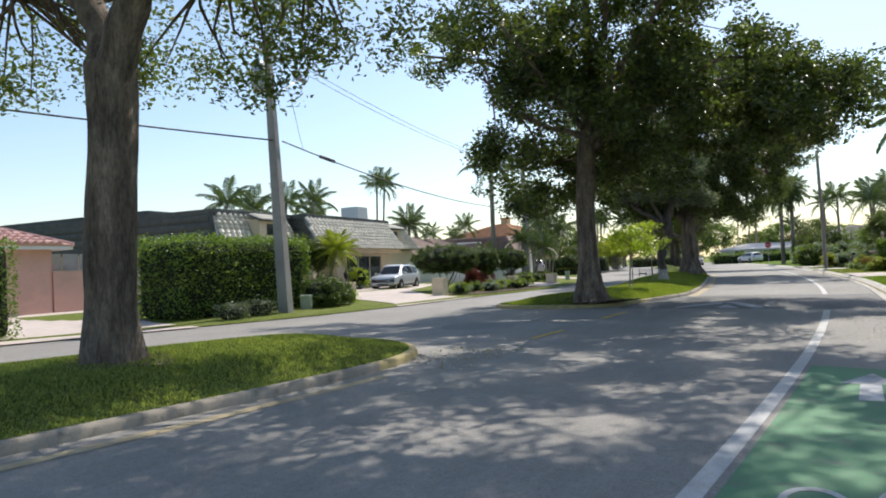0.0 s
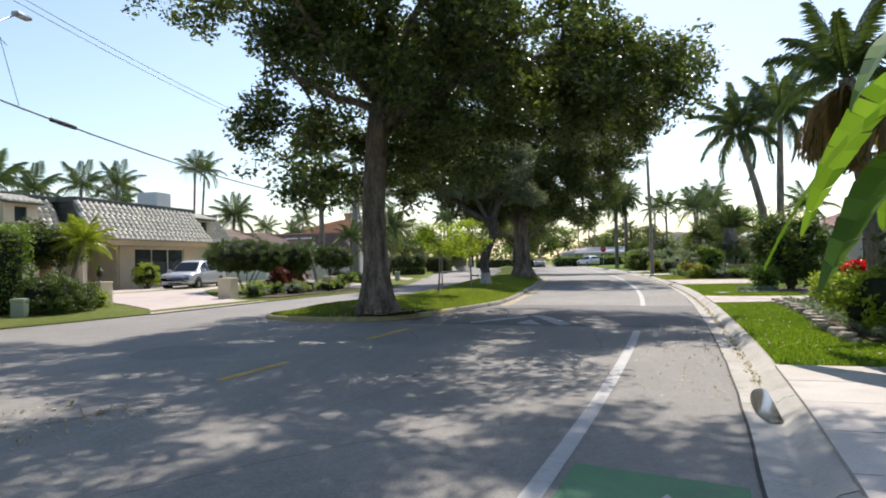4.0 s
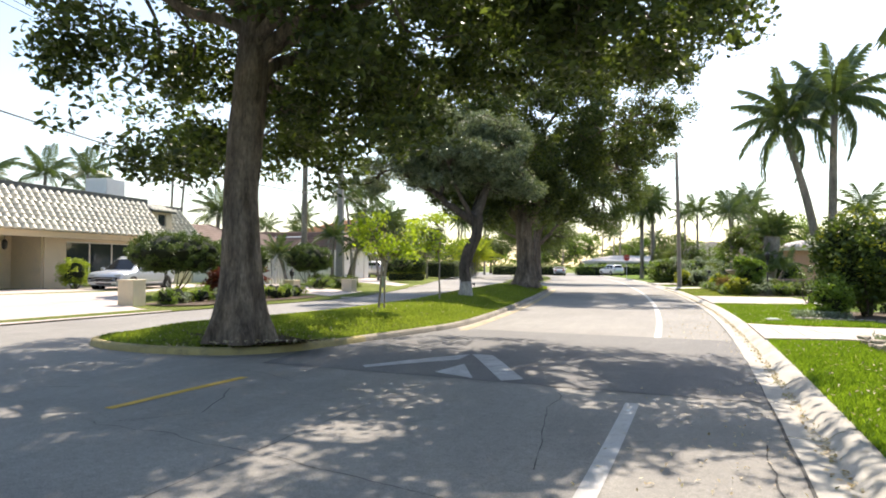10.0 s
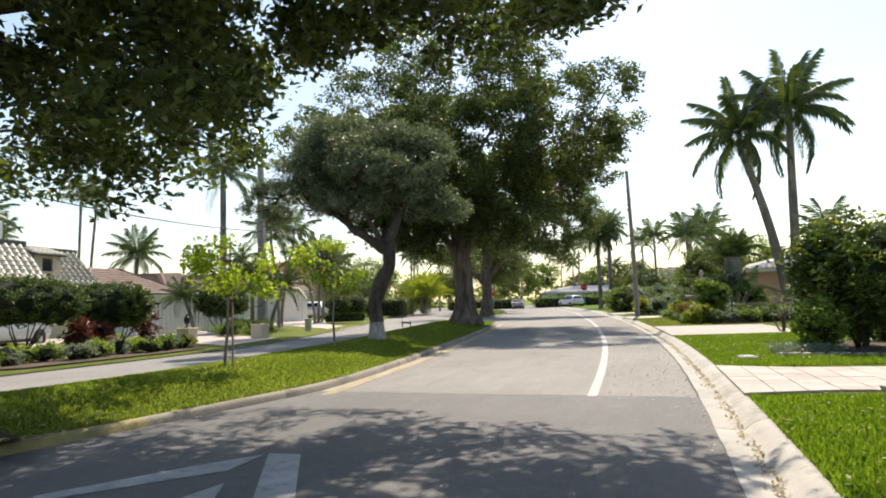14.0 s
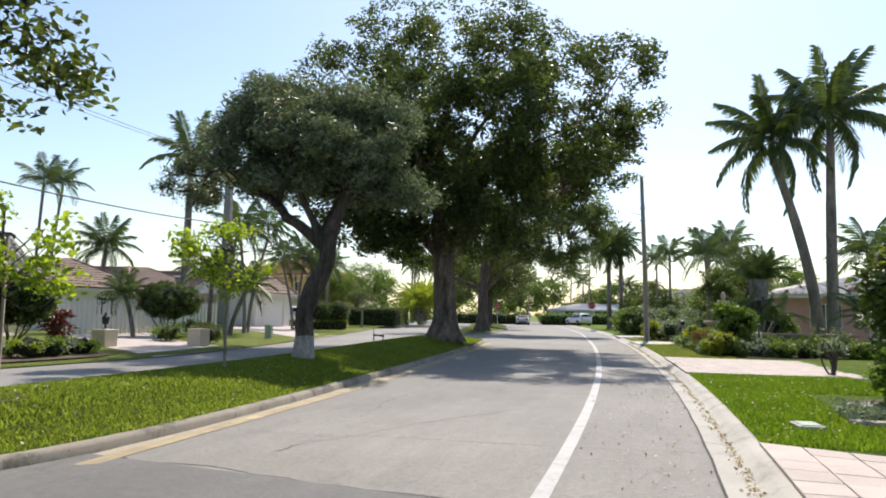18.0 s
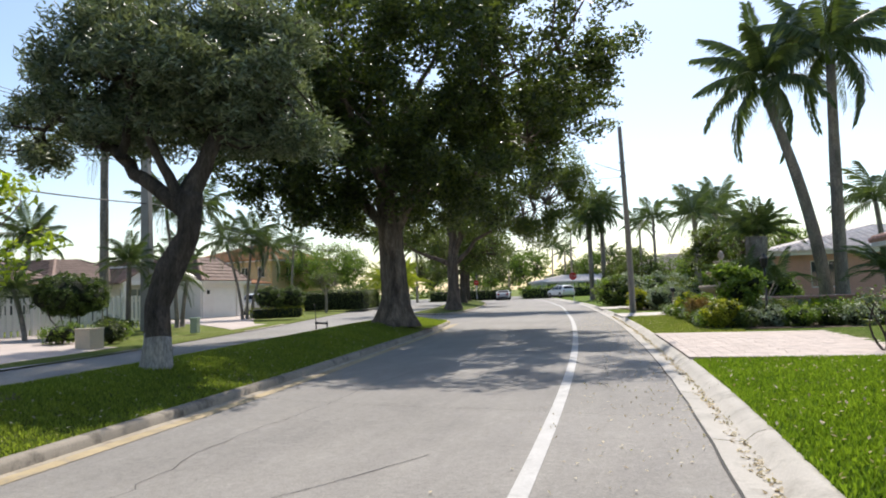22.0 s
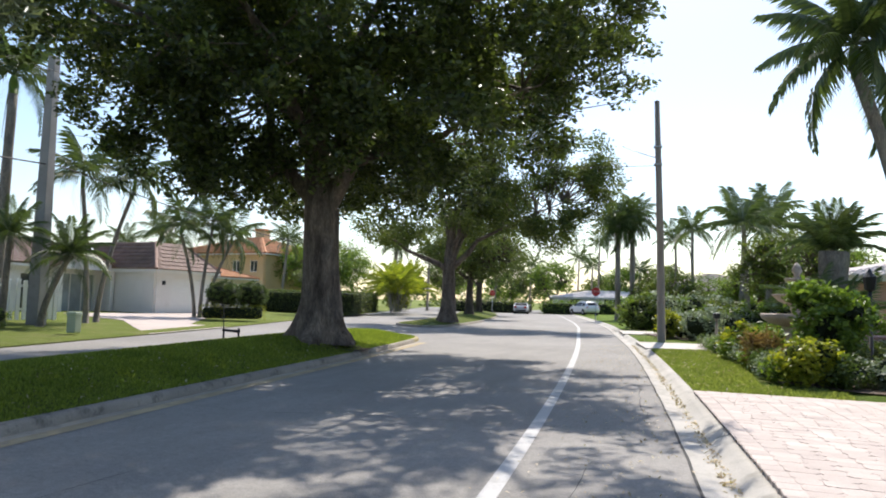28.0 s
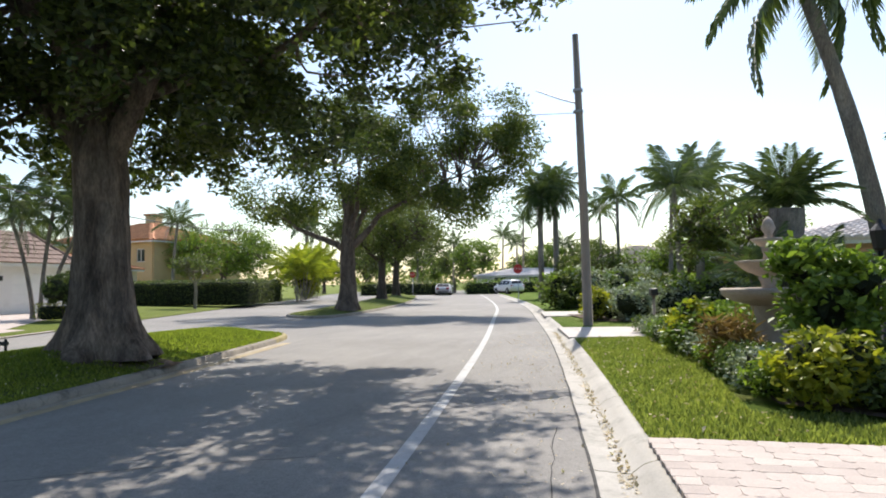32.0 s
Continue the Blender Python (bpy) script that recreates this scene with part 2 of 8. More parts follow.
LEAF_FICUS = leaf("dark_tree_leaf", (0.024, 0.04, 0.017), (0.125, 0.16, 0.045), 0.36, 0.45, 0.55)
LEAF_CLIP = leaf("clipped_tree_leaf", (0.045, 0.075, 0.022), (0.13, 0.185, 0.05), 0.46, 0.28, 0.4)
LEAF_OAK = leaf("oak_leaf", (0.055, 0.085, 0.022), (0.17, 0.21, 0.06), 0.5, 0.38)
LEAF_GREY = leaf("grey_green_leaf", (0.06, 0.088, 0.05), (0.26, 0.3, 0.2), 0.42, 0.22)
LEAF_LIME = leaf("lime_leaf", (0.16, 0.24, 0.02), (0.42, 0.5, 0.06), 0.5, 0.52)
LEAF_HEDGE = leaf("hedge_leaf", (0.07, 0.12, 0.023), (0.23, 0.33, 0.065), 0.48, 0.35, 0.38)
LEAF_BRIGHT = leaf("bright_hedge_leaf", (0.15, 0.22, 0.02), (0.38, 0.46, 0.06), 0.48, 0.38, 0.38)
LEAF_BANANA = leaf("banana_leaf", (0.08, 0.16, 0.02), (0.19, 0.32, 0.05), 0.4, 0.4, 0.4)
LEAF_YELLOW = leaf("yellow_leaf", (0.15, 0.19, 0.02), (0.42, 0.42, 0.05), 0.45, 0.35)
LEAF_RED = leaf("dark_red_leaf", (0.05, 0.014, 0.014), (0.17, 0.04, 0.035), 0.45, 0.3)
LEAF_SILVER = leaf("silver_leaf", (0.15, 0.195, 0.14), (0.36, 0.42, 0.34), 0.55, 0.2)
FROND = leaf("palm_frond", (0.045, 0.075, 0.03), (0.13, 0.175, 0.07), 0.42, 0.26)
FROND_YELLOW = leaf("areca_frond", (0.14, 0.2, 0.02), (0.36, 0.38, 0.06), 0.45, 0.4)
FROND_DEAD = leaf("dead_frond", (0.2, 0.13, 0.06), (0.36, 0.25, 0.12), 0.7, 0.2, 0.2)
FLOWER_RED = leaf("red_flower", (0.5, 0.01, 0.02), (0.75, 0.03, 0.03), 0.5, 0.3)
# near-black fill: the shade inside hedges and shrubs, put into a solid's colour
CORE = surface("shaded_inside", (0.02, 0.028, 0.011), 0.95, 0.4, 5, 40, 1.0, 0.05)
STUCCO_CREAM = surface("cream_stucco", (0.7, 0.59, 0.43), 0.9, 0.06, 0.5, 45, 0.35, 0.006, stain=(0.6, 0.52, 0.4))
STUCCO_WHITE = surface("white_stucco", (0.76, 0.74, 0.71), 0.88, 0.05, 0.5, 45, 0.3, 0.005, stain=(0.69, 0.67, 0.63))
STUCCO_PINK = surface("pink_stucco", (0.66, 0.4, 0.33), 0.9, 0.07, 0.5, 45, 0.35, 0.006, stain=(0.58, 0.36, 0.3))
STUCCO_PEACH = surface("peach_stucco", (0.76, 0.63, 0.52), 0.9, 0.06, 0.5, 45, 0.35, 0.006, stain=(0.66, 0.56, 0.46))
STUCCO_TAN = surface("tan_stucco", (0.6, 0.46, 0.26), 0.9, 0.08, 0.5, 45, 0.35, 0.006)
TILE_GREEN = surface("pale_glazed_tile", (0.64, 0.6, 0.49), 0.5, 0.18, 2.0, 30, 0.3, 0.004, pieces=True, stain=(0.42, 0.42, 0.36))
# roof edge colour; also painted shade for side slopes and gaps between tiles
TILE_DARK = surface("roof_band_and_shaded_slope", (0.085, 0.095, 0.09), 0.8, 0.25, 1.2, 30, 0.4, 0.01, stain=(0.06, 0.065, 0.06))
TILE_BROWN = surface("brown_roof_tile", (0.215, 0.145, 0.115), 0.8, 0.2, 1.2, 30, 0.4, 0.006, pieces=True, stain=(0.16, 0.11, 0.09))
TILE_PINK = surface("pink_roof_tile", (0.58, 0.35, 0.3), 0.75, 0.15, 1.2, 30, 0.4, 0.006, pieces=True)
TILE_ORANGE = surface("orange_roof_tile", (0.48, 0.22, 0.1), 0.8, 0.2, 1.2, 30, 0.4, 0.006, pieces=True)
TILE_WHITE = surface("pale_roof_tile", (0.8, 0.73, 0.69), 0.7, 0.1, 1.2, 30, 0.4, 0.006, pieces=True)
TILE_BEIGE = surface("beige_roof_tile", (0.4, 0.34, 0.29), 0.8, 0.15, 1.2, 30, 0.4, 0.006, pieces=True)
TRIM = surface("white_painted_wood", (0.78, 0.77, 0.74), 0.6, 0.04, 1.0, 40, 0.1, 0.002)
WOOD_DOOR = surface("red_brown_door", (0.22, 0.06, 0.035), 0.5, 0.2, 1.0, 30, 0.2, 0.004, stretch=(4, 4, 0.5))
POLE_CONC = surface("pole_concrete", (0.31, 0.3, 0.285), 0.9, 0.12, 0.8, 40, 0.3, 0.004, stain=(0.24, 0.235, 0.22))
POLE_WOOD = surface("pole_wood", (0.3, 0.25, 0.2), 0.9, 0.25, 1.0, 40, 0.6, 0.01, stretch=(4, 4, 0.2))
METAL = surface("grey_metal", (0.42, 0.43, 0.44), 0.45, 0.08, 3.0, 60, 0.05, 0.002, metal=0.6)
IRON = surface("black_iron", (0.02, 0.02, 0.02), 0.5, 0.2, 4.0, 60, 0.2, 0.002)
CABLE = surface("black_cable", (0.025, 0.025, 0.028), 0.6, 0.1, 4.0, 40, 0.05, 0.002)
STONE = surface("bed_stone", (0.42, 0.37, 0.3), 0.9, 0.25, 3.0, 30, 0.7, 0.02, pieces=True, stain=(0.26, 0.22, 0.18))
RED_SIGN = surface("red_sign", (0.5, 0.03, 0.03), 0.4, 0.08, 2.0, 60, 0.05, 0.002)
CAR_WHITE = surface("white_car_paint", (0.74, 0.75, 0.77), 0.22, 0.02, 0.6, 60, 0.02, 0.001, spec=0.6)
CAR_SILVER = surface("silver_car_paint", (0.56, 0.59, 0.63), 0.25, 0.02, 0.6, 60, 0.02, 0.001, metal=0.3, spec=0.6)
CAR_DARK = surface("dark_trim", (0.02, 0.02, 0.022), 0.4, 0.1, 2.0, 60, 0.05, 0.001)
TYRE = surface("tyre_rubber", (0.018, 0.018, 0.018), 0.85, 0.2, 4.0, 60, 0.3, 0.003)
TAIL = surface("tail_lamp", (0.35, 0.02, 0.02), 0.2, 0.05, 2.0, 60, 0.02, 0.001)
LITTER = leaf("fallen_leaf", (0.36, 0.28, 0.19), (0.68, 0.6, 0.48), 0.8, 0.15, 0.2)
PLASTIC = surface("green_box_plastic", (0.36, 0.42, 0.33), 0.6, 0.08, 2.0, 60, 0.1, 0.002)
TERRACOTTA = surface("terracotta", (0.42, 0.19, 0.11), 0.85, 0.15, 3.0, 40, 0.3, 0.004)
FOUNTAIN = surface("fountain_stone", (0.46, 0.385, 0.32), 0.85, 0.15, 2.0, 40, 0.4, 0.006, stain=(0.38, 0.3, 0.23))


def glass(name, col, rough=0.04):
    m, nt, b = nodes_of(name, rough, 0, 0.8)
    c = ramp(nt, noise_at(nt, coords(nt), 0.8, 3.0), 0.3, 0.7, grey(col, 0.7), grey(col, 1.3))
    nt.links.new(c, b.inputs["Base Color"])
    return m


GLASS = glass("dark_window_glass", (0.035, 0.045, 0.05))
CAR_GLASS = surface("tinted_car_glass", (0.012, 0.014, 0.016), 0.12, 0.1, 2.0, 60, 0.0, 0.001, spec=0.25)
GLASS_PALE = glass("curtained_glass", (0.3, 0.34, 0.34), 0.1)


def water(name):
    m, nt, b = nodes_of(name, 0.06, 0, 0.6)
    c = ramp(nt, noise_at(nt, coords(nt), 3.0, 3.0), 0.3, 0.7, (0.05, 0.045, 0.04), (0.1, 0.09, 0.08))
    nt.links.new(c, b.inputs["Base Color"])
    return m


WATER = water("gutter_water")

# ---- building helpers ----


def thing(name, label, category, at=(0, 0, 0), rz=0.0, group="", kind=""):
    ob = new(name)
    ob.empty_display_size = 0.2
    ob.matrix_basis = pose(*at, 0, 0, rz)
    return tagged(ob, label, category, group, kind)


def part(name, bm, mat, parent=None, label="", smooth=False):
    me = bpy.data.meshes.new(name)
    bm.to_mesh(me)
    bm.free()
    return attach(name, me, mat, parent, label, smooth)


def attach(name, me, mat, parent=None, label="", smooth=False):
    if mat is not None and not me.materials:
        me.materials.append(mat)
    if smooth:
        me.polygons.foreach_set("use_smooth", [True] * len(me.polygons))
    ob = new(name, me)
    if parent is not None:
        ob.parent = parent
    if label:
        ob["label"] = label
    return ob


def mesh_of(name, verts, faces):
    """A mesh from arrays: verts (n, 3) and faces (m, 3) or (m, 4)."""
    me = bpy.data.meshes.new(name)
    verts, faces = np.asarray(verts, dtype=np.float32), np.asarray(faces, dtype=np.int32)
    k = faces.shape[1]
    me.vertices.add(len(verts))
    me.vertices.foreach_set("co", verts.ravel())
    me.loops.add(faces.size)
    me.loops.foreach_set("vertex_index", faces.ravel())
    me.polygons.add(len(faces))
    me.polygons.foreach_set("loop_start", np.arange(0, faces.size, k, dtype=np.int32))
    me.update(calc_edges=True)
    return me


def box(bm, x0, y0, z0, x1, y1, z1, bevel=0.0):
    vs = [bm.verts.new(p) for p in ((x0, y0, z0), (x1, y0, z0), (x1, y1, z0), (x0, y1, z0), (x0, y0, z1), (x1, y0, z1), (x1, y1, z1), (x0, y1, z1))]
    fs = [bm.faces.new([vs[i] for i in q]) for q in ((3, 2, 1, 0), (4, 5, 6, 7), (0, 1, 5, 4), (1, 2, 6, 5), (2, 3, 7, 6), (3, 0, 4, 7))]
    if bevel:
        bmesh.ops.bevel(bm, geom=list({e for f in fs for e in f.edges}), offset=bevel, segments=2, affect="EDGES", profile=0.5)
    return vs


def boxed(x0, y0, z0, x1, y1, z1, bevel=0.0):
    bm = bmesh.new()
    box(bm, x0, y0, z0, x1, y1, z1, bevel)
    return bm


def prism(bm, poly, z0, z1):
    lo, hi = [bm.verts.new((x, y, z0)) for x, y in poly], [bm.verts.new((x, y, z1)) for x, y in poly]
    n = len(poly)
    bm.faces.new(hi)
    bm.faces.new(lo[::-1])
    for i in range(n):
        bm.faces.new((lo[i], lo[(i + 1) % n], hi[(i + 1) % n], hi[i]))


def prism_y(bm, poly, y0, y1):
    """A profile in x and z, drawn out along y."""
    a, b = [bm.verts.new((x, y0, z)) for x, z in poly], [bm.verts.new((x, y1, z)) for x, z in poly]
    n = len(poly)
    bm.faces.new(a)
    bm.faces.new(b[::-1])
    for i in range(n):
        bm.faces.new((b[i], b[(i + 1) % n], a[(i + 1) % n], a[i]))
    bmesh.ops.recalc_face_normals(bm, faces=bm.faces)


def tube_arrays(pts, radii, n=8, close=True):
    """Rings of n points along a line of points."""
    pts = np.asarray(pts, float)
    out, faces = [], []
    tang = np.gradient(pts, axis=0)
    side = np.array((1.0, 0.0, 0.0))
    ang = np.linspace(0, 2 * math.pi, n, endpoint=False)
    for p, t, r in zip(pts, tang, radii):
        t = t / (np.linalg.norm(t) + 1e-9)
        if abs(t @ side) > 0.95:
            side = np.array((0.0, 1.0, 0.0))
        u = side - t * (t @ side)
        u /= np.linalg.norm(u)
        w = np.cross(t, u)
        side = u
        out.append(p + r * (np.cos(ang)[:, None] * u + np.sin(ang)[:, None] * w))
    for i in range(len(pts) - 1):
        for j in range(n):
            k = (j + 1) % n
            faces.append((i * n + j, i * n + k, (i + 1) * n + k, (i + 1) * n + j))
    if close:
        for a in (0, (len(pts) - 1) * n):
            for j in range(1, n - 2, 2):
                faces.append((a, a + j, a + j + 1, a + (j + 2) % n))
    return np.concatenate(out), faces


def tubes(name, lines, n=8):
    """One mesh of several tubes: lines of (points, radii)."""
    vs, fs, k = [], [], 0
    for pts, radii in lines:
        v, f = tube_arrays(pts, radii, n)
        vs.append(v)
        fs += [tuple(i + k for i in q) for q in f]
        k += len(v)
    return mesh_of(name, np.concatenate(vs), fs)


def lathe(bm, profile, n=16, at=(0, 0, 0)):
    rings = []
    for r, z in profile:
        rings.append([bm.verts.new((at[0] + r * math.cos(2 * math.pi * i / n), at[1] + r * math.sin(2 * math.pi * i / n), at[2] + z)) for i in range(n)])
    for a, b in zip(rings, rings[1:]):
        for i in range(n):
            bm.faces.new((a[i], a[(i + 1) % n], b[(i + 1) % n], b[i]))
    bm.faces.new(rings[0][::-1])
    bm.faces.new(rings[-1])


def smooth_curve(ys, xs, lo, hi, step=0.5, soft=4.0):
    g = np.arange(lo - 30, hi + 30, step)
    v = np.interp(g, ys, xs)
    d0, d1 = (xs[1] - xs[0]) / (ys[1] - ys[0]), (xs[-1] - xs[-2]) / (ys[-1] - ys[-2])
    v = np.where(g < ys[0], xs[0] + d0 * (g - ys[0]), np.where(g > ys[-1], xs[-1] + d1 * (g - ys[-1]), v))
    k = np.exp(-0.5 * (np.arange(-20, 21) * step / soft) ** 2)
    v = np.convolve(v, k / k.sum(), "same")
    return lambda y: np.interp(y, g[25:-25], v[25:-25])


# the white edge line, the right edge of the asphalt and the house side of the far carriageway, as x over y
LINE = smooth_curve((-40, 0, 7, 12.5, 18, 24, 29, 34, 39, 44, 50, 56, 62, 70, 77, 85, 94, 110, 124, 170),
                    (-5.5, -1.5, -0.9, -0.5, -0.32, -0.3, -0.38, -0.58, -0.9, -1.32, -1.95, -2.65, -3.45, -4.65, -5.6, -7.0, -8.8, -12.2, -15.3, -26), -40, 170, 0.5, 2.5)
EDGE_W = smooth_curve((-40, 24, 36, 48, 60, 170), (1.42, 1.42, 1.6, 1.65, 1.75, 1.8), -40, 170)
HOUSE = smooth_curve((-40, 0, 12, 16, 20, 24, 31, 36, 40, 44, 48, 52, 57, 63, 72, 82, 97, 110, 170),
                     (-27, -22, -19, -16.9, -15.9, -15.5, -15.3, -14.7, -14.4, -14.9, -15.8, -16.8, -18.0, -19.6, -22.3, -25.2, -29.4, -33.2, -51), -40, 170, 0.5, 2.0)


def edge(y):
    return LINE(y) + EDGE_W(y)


def lawn_edge(y):
    return edge(y) + 0.5


def sheet(name, rows, mat, parent=None, kind="structure", label="", category=""):
    """A strip: rows of points of equal number, joined row to row."""
    n = len(rows[0])
    v = np.array(rows, float).reshape(-1, 3)
    f = [(i * n + j, i * n + j + 1, (i + 1) * n + j + 1, (i + 1) * n + j) for i in range(len(rows) - 1) for j in range(n - 1)]
    ob = attach(name, mesh_of(name, v, f), mat, parent, label)
    if parent is None:
        tagged(ob, label, category, "", kind)
    return ob


def yard_z(x, y):
    """The yards behind the verge rise a little towards the houses."""
    d = HOUSE(y) - 1.0 - x
    return 0.09 + 0.22 * min(1.0, max(0.0, d / 9.0))


# ---- ground, road, kerbs ----
g = 2600.0
bm = bmesh.new()
bmesh.ops.create_grid(bm, x_segments=12, y_segments=12, size=g)
ground = part("ground", bm, VERGE)
ground.location.z = -0.06
tagged(ground, "flat dull green ground reaching to the horizon", "ground", "", "structure")

ys = np.arange(-40, 171, 1.5)
road = sheet("road", [[(HOUSE(y) + (edge(y) - HOUSE(y)) * k / 14, y, 0.0) for k in range(15)] for y in ys], ASPHALT, None, "structure", "worn grey asphalt road with fine cracks and stains", "road")

# the gutter: a shallow dish of concrete in slabs, with a leaf-filled channel
gy = np.arange(-40, 150, 3.0)
gutter = thing("gutter", "pale concrete kerb and gutter with stained joints", "kerb", kind="structure")
for a in gy:
    b = a + 2.985
    rows = [[(edge(y), y, 0.003), (edge(y) + 0.22, y, -0.012), (edge(y) + 0.3, y, -0.012), (edge(y) + 0.4, y, 0.07), (edge(y) + 0.5, y, 0.105), (edge(y) + 0.56, y, 0.105), (edge(y) + 0.56, y, -0.05)] for y in np.linspace(a, b, 4)]
    sheet("slab", rows, CONCRETE, gutter)

# lawns and yards
RIGHT_W = (0.0, 0.6, 2.0, 5.0, 10.0, 20.0, 45.0, 90.0)
lawn = sheet("lawn_east", [[(lawn_edge(y) + 0.05 + w, y, 0.1 + 0.012 * min(w, 12)) for w in RIGHT_W] for y in np.arange(-40, 171, 2.0)], GRASS, None, "structure", "bright green mown lawn beside the kerb", "lawn")
yard = sheet("lawn_west", [[(HOUSE(y) - w, y, yard_z(HOUSE(y) - w, y) if w else 0.03) for w in (0.0, 0.25, 1.0, 2.0, 4.0, 7.0, 10.0, 20.0, 45.0, 90.0)] for y in np.arange(-40, 171, 2.0)], VERGE, None, "structure", "clipped green verge in front of the houses", "lawn")


def rounded(poly, times=2):
    for _ in range(times):
        out = []
        for i, p in enumerate(poly):
            q = poly[(i + 1) % len(poly)]
            out += [(0.75 * p[0] + 0.25 * q[0], 0.75 * p[1] + 0.25 * q[1]), (0.25 * p[0] + 0.75 * q[0], 0.25 * p[1] + 0.75 * q[1])]
        poly = out
    return poly


def inset(poly, d):
    n, out = len(poly), []
    for i in range(n):
        a, b = Vector(poly[i - 1]), Vector(poly[(i + 1) % n])
        t = (b - a).normalized()
        out.append((poly[i][0] - t.y * d, poly[i][1] + t.x * d))
    return out


def in_poly(poly):
    px, py = np.array([p[0] for p in poly]), np.array([p[1] for p in poly])

    def test(x, y):
        c = np.zeros(len(x), bool)
        j = len(px) - 1
        for i in range(len(px)):
            m = (py[i] > y) != (py[j] > y)
            c ^= m & (x < (px[j] - px[i]) * (y - py[i]) / (py[j] - py[i] + 1e-12) + px[i])
            j = i
        return c
    return test


def edge_gap(poly, x, y):
    """How far points lie from an outline."""
    d = np.full(np.shape(x), 99.0)
    for (ax, ay), (bx, by) in zip(poly, poly[1:] + poly[:1]):
        t = np.clip(((x - ax) * (bx - ax) + (y - ay) * (by - ay)) / ((bx - ax) ** 2 + (by - ay) ** 2 + 1e-12), 0, 1)
        d = np.minimum(d, np.hypot(x - ax - t * (bx - ax), y - ay - t * (by - ay)))
    return d


def mound_over(poly):
    """The turf of an island swells to its middle, and more round the feet of the two shade trees."""
    def height(x, y):
        x, y = np.asarray(x, float), np.asarray(y, float)
        d = edge_gap(poly, x, y)
        z = 0.112 + 0.29 * (1 - np.exp(-(d / 1.2) ** 2))
        for tx, ty, h in ((-7.15, 23.2, 0.2), (-8.75, 51.8, 0.14)):
            z = z + h * np.exp(-((x - tx) ** 2 + (y - ty) ** 2) / 1.3) * np.minimum(1, d / 0.5)
        return z
    return height


def island(name, poly, label, joint, nose=(-999, 999)):
    """A raised kerb in lengths, with turf inside; the outline runs anticlockwise."""
    ob = thing(name, label, "median", kind="structure")
    poly = rounded(poly)
    rings = [(0.0, -0.02), (0.016, 0.08), (0.05, 0.115), (0.15, 0.122), (0.165, 0.08)]
    lines = [inset(poly, d) for d, _ in rings]
    n = len(poly)
    start, run = 0, 0.0
    for i in range(n):
        run += math.dist(poly[i], poly[(i + 1) % n])
        if run > joint or i == n - 1:
            idx = [k % n for k in range(start, i + 2)]
            rows = [[(*lines[r][k], rings[r][1]) for r in range(5)][::-1] for k in idx]
            mid = poly[idx[len(idx) // 2]][1]
            sheet("kerbstone", rows, KERB if nose[0] < mid < nose[1] else KERB_YELLOW, ob)
            start, run = i + 1, 0.0
    inner = inset(poly, 0.16)
    zf = mound_over(inner)
    px, py = [p[0] for p in inner], [p[1] for p in inner]
    gx, gy = np.meshgrid(np.arange(min(px), max(px), 0.45), np.arange(min(py), max(py), 0.45))
    gx, gy = gx.ravel(), gy.ravel()
    keep = in_poly(inner)(gx, gy) & (edge_gap(inner, gx, gy) > 0.2)
    pts = [Vector(p) for p in inner] + [Vector((a, b)) for a, b in zip(gx[keep], gy[keep])]
    vs, _, fs, *_ = geometry.delaunay_2d_cdt(pts, [], [list(range(n))], 1, 1e-5)
    xy = np.array([(v.x, v.y) for v in vs])
    me = bpy.data.meshes.new("turf")
    me.from_pydata(np.column_stack([xy, zf(xy[:, 0], xy[:, 1])]).tolist(), [], fs)
    attach("turf", me, MEDIAN_TURF, ob, "short green turf rising in the middle", True)
    return ob, inner, zf


ISLE_1 = [(-6.1, 10.0), (-6.4, 11.3), (-7.2, 12.3), (-8.5, 12.9), (-10.0, 12.8), (-11.2, 11.6), (-12.0, 9.5), (-12.7, 7), (-14, 0), (-16, -12), (-20, -30), (-13, -30), (-9, -12), (-7.3, 0), (-6.6, 5), (-6.2, 8)]
ISLE_2 = [(-5.35, 27.2), (-5.0, 29), (-5.2, 32.5), (-5.55, 36), (-6.0, 40), (-6.65, 45), (-7.4, 51), (-8.3, 57), (-8.9, 59.6), (-9.8, 60.6), (-11.0, 60.6), (-12.4, 59.6), (-13.2, 57), (-12.5, 51), (-11.5, 45), (-10.5, 38), (-10.05, 32), (-10.0, 28), (-10.6, 25), (-10.9, 23.7), (-10.2, 22.7), (-8.6, 22.3), (-7.0, 22.5), (-6.2, 23.4), (-5.8, 25)]
ISLE_3 = [(-12.2, 71), (-12.4, 75), (-13.2, 82), (-14.6, 90), (-17, 101), (-19.5, 110), (-23, 122), (-28, 122), (-24.2, 110), (-20.8, 97), (-18, 85), (-16.6, 77), (-15.8, 72.5), (-14.0, 70.3), (-12.9, 70.2)]
isle_1, in_1, Z1 = island("median_island_1", ISLE_1, "grassed median island with pale concrete kerb and rounded nose", 1.5, (-999, 9.6))
isle_2, in_2, Z2 = island("median_island_2", ISLE_2, "long grassed median island with stained concrete kerb", 1.8, (25.6, 57.5))
isle_3, in_3, Z3 = island("median_island_3", ISLE_3, "shaded grassed median island with concrete kerb", 3.0)

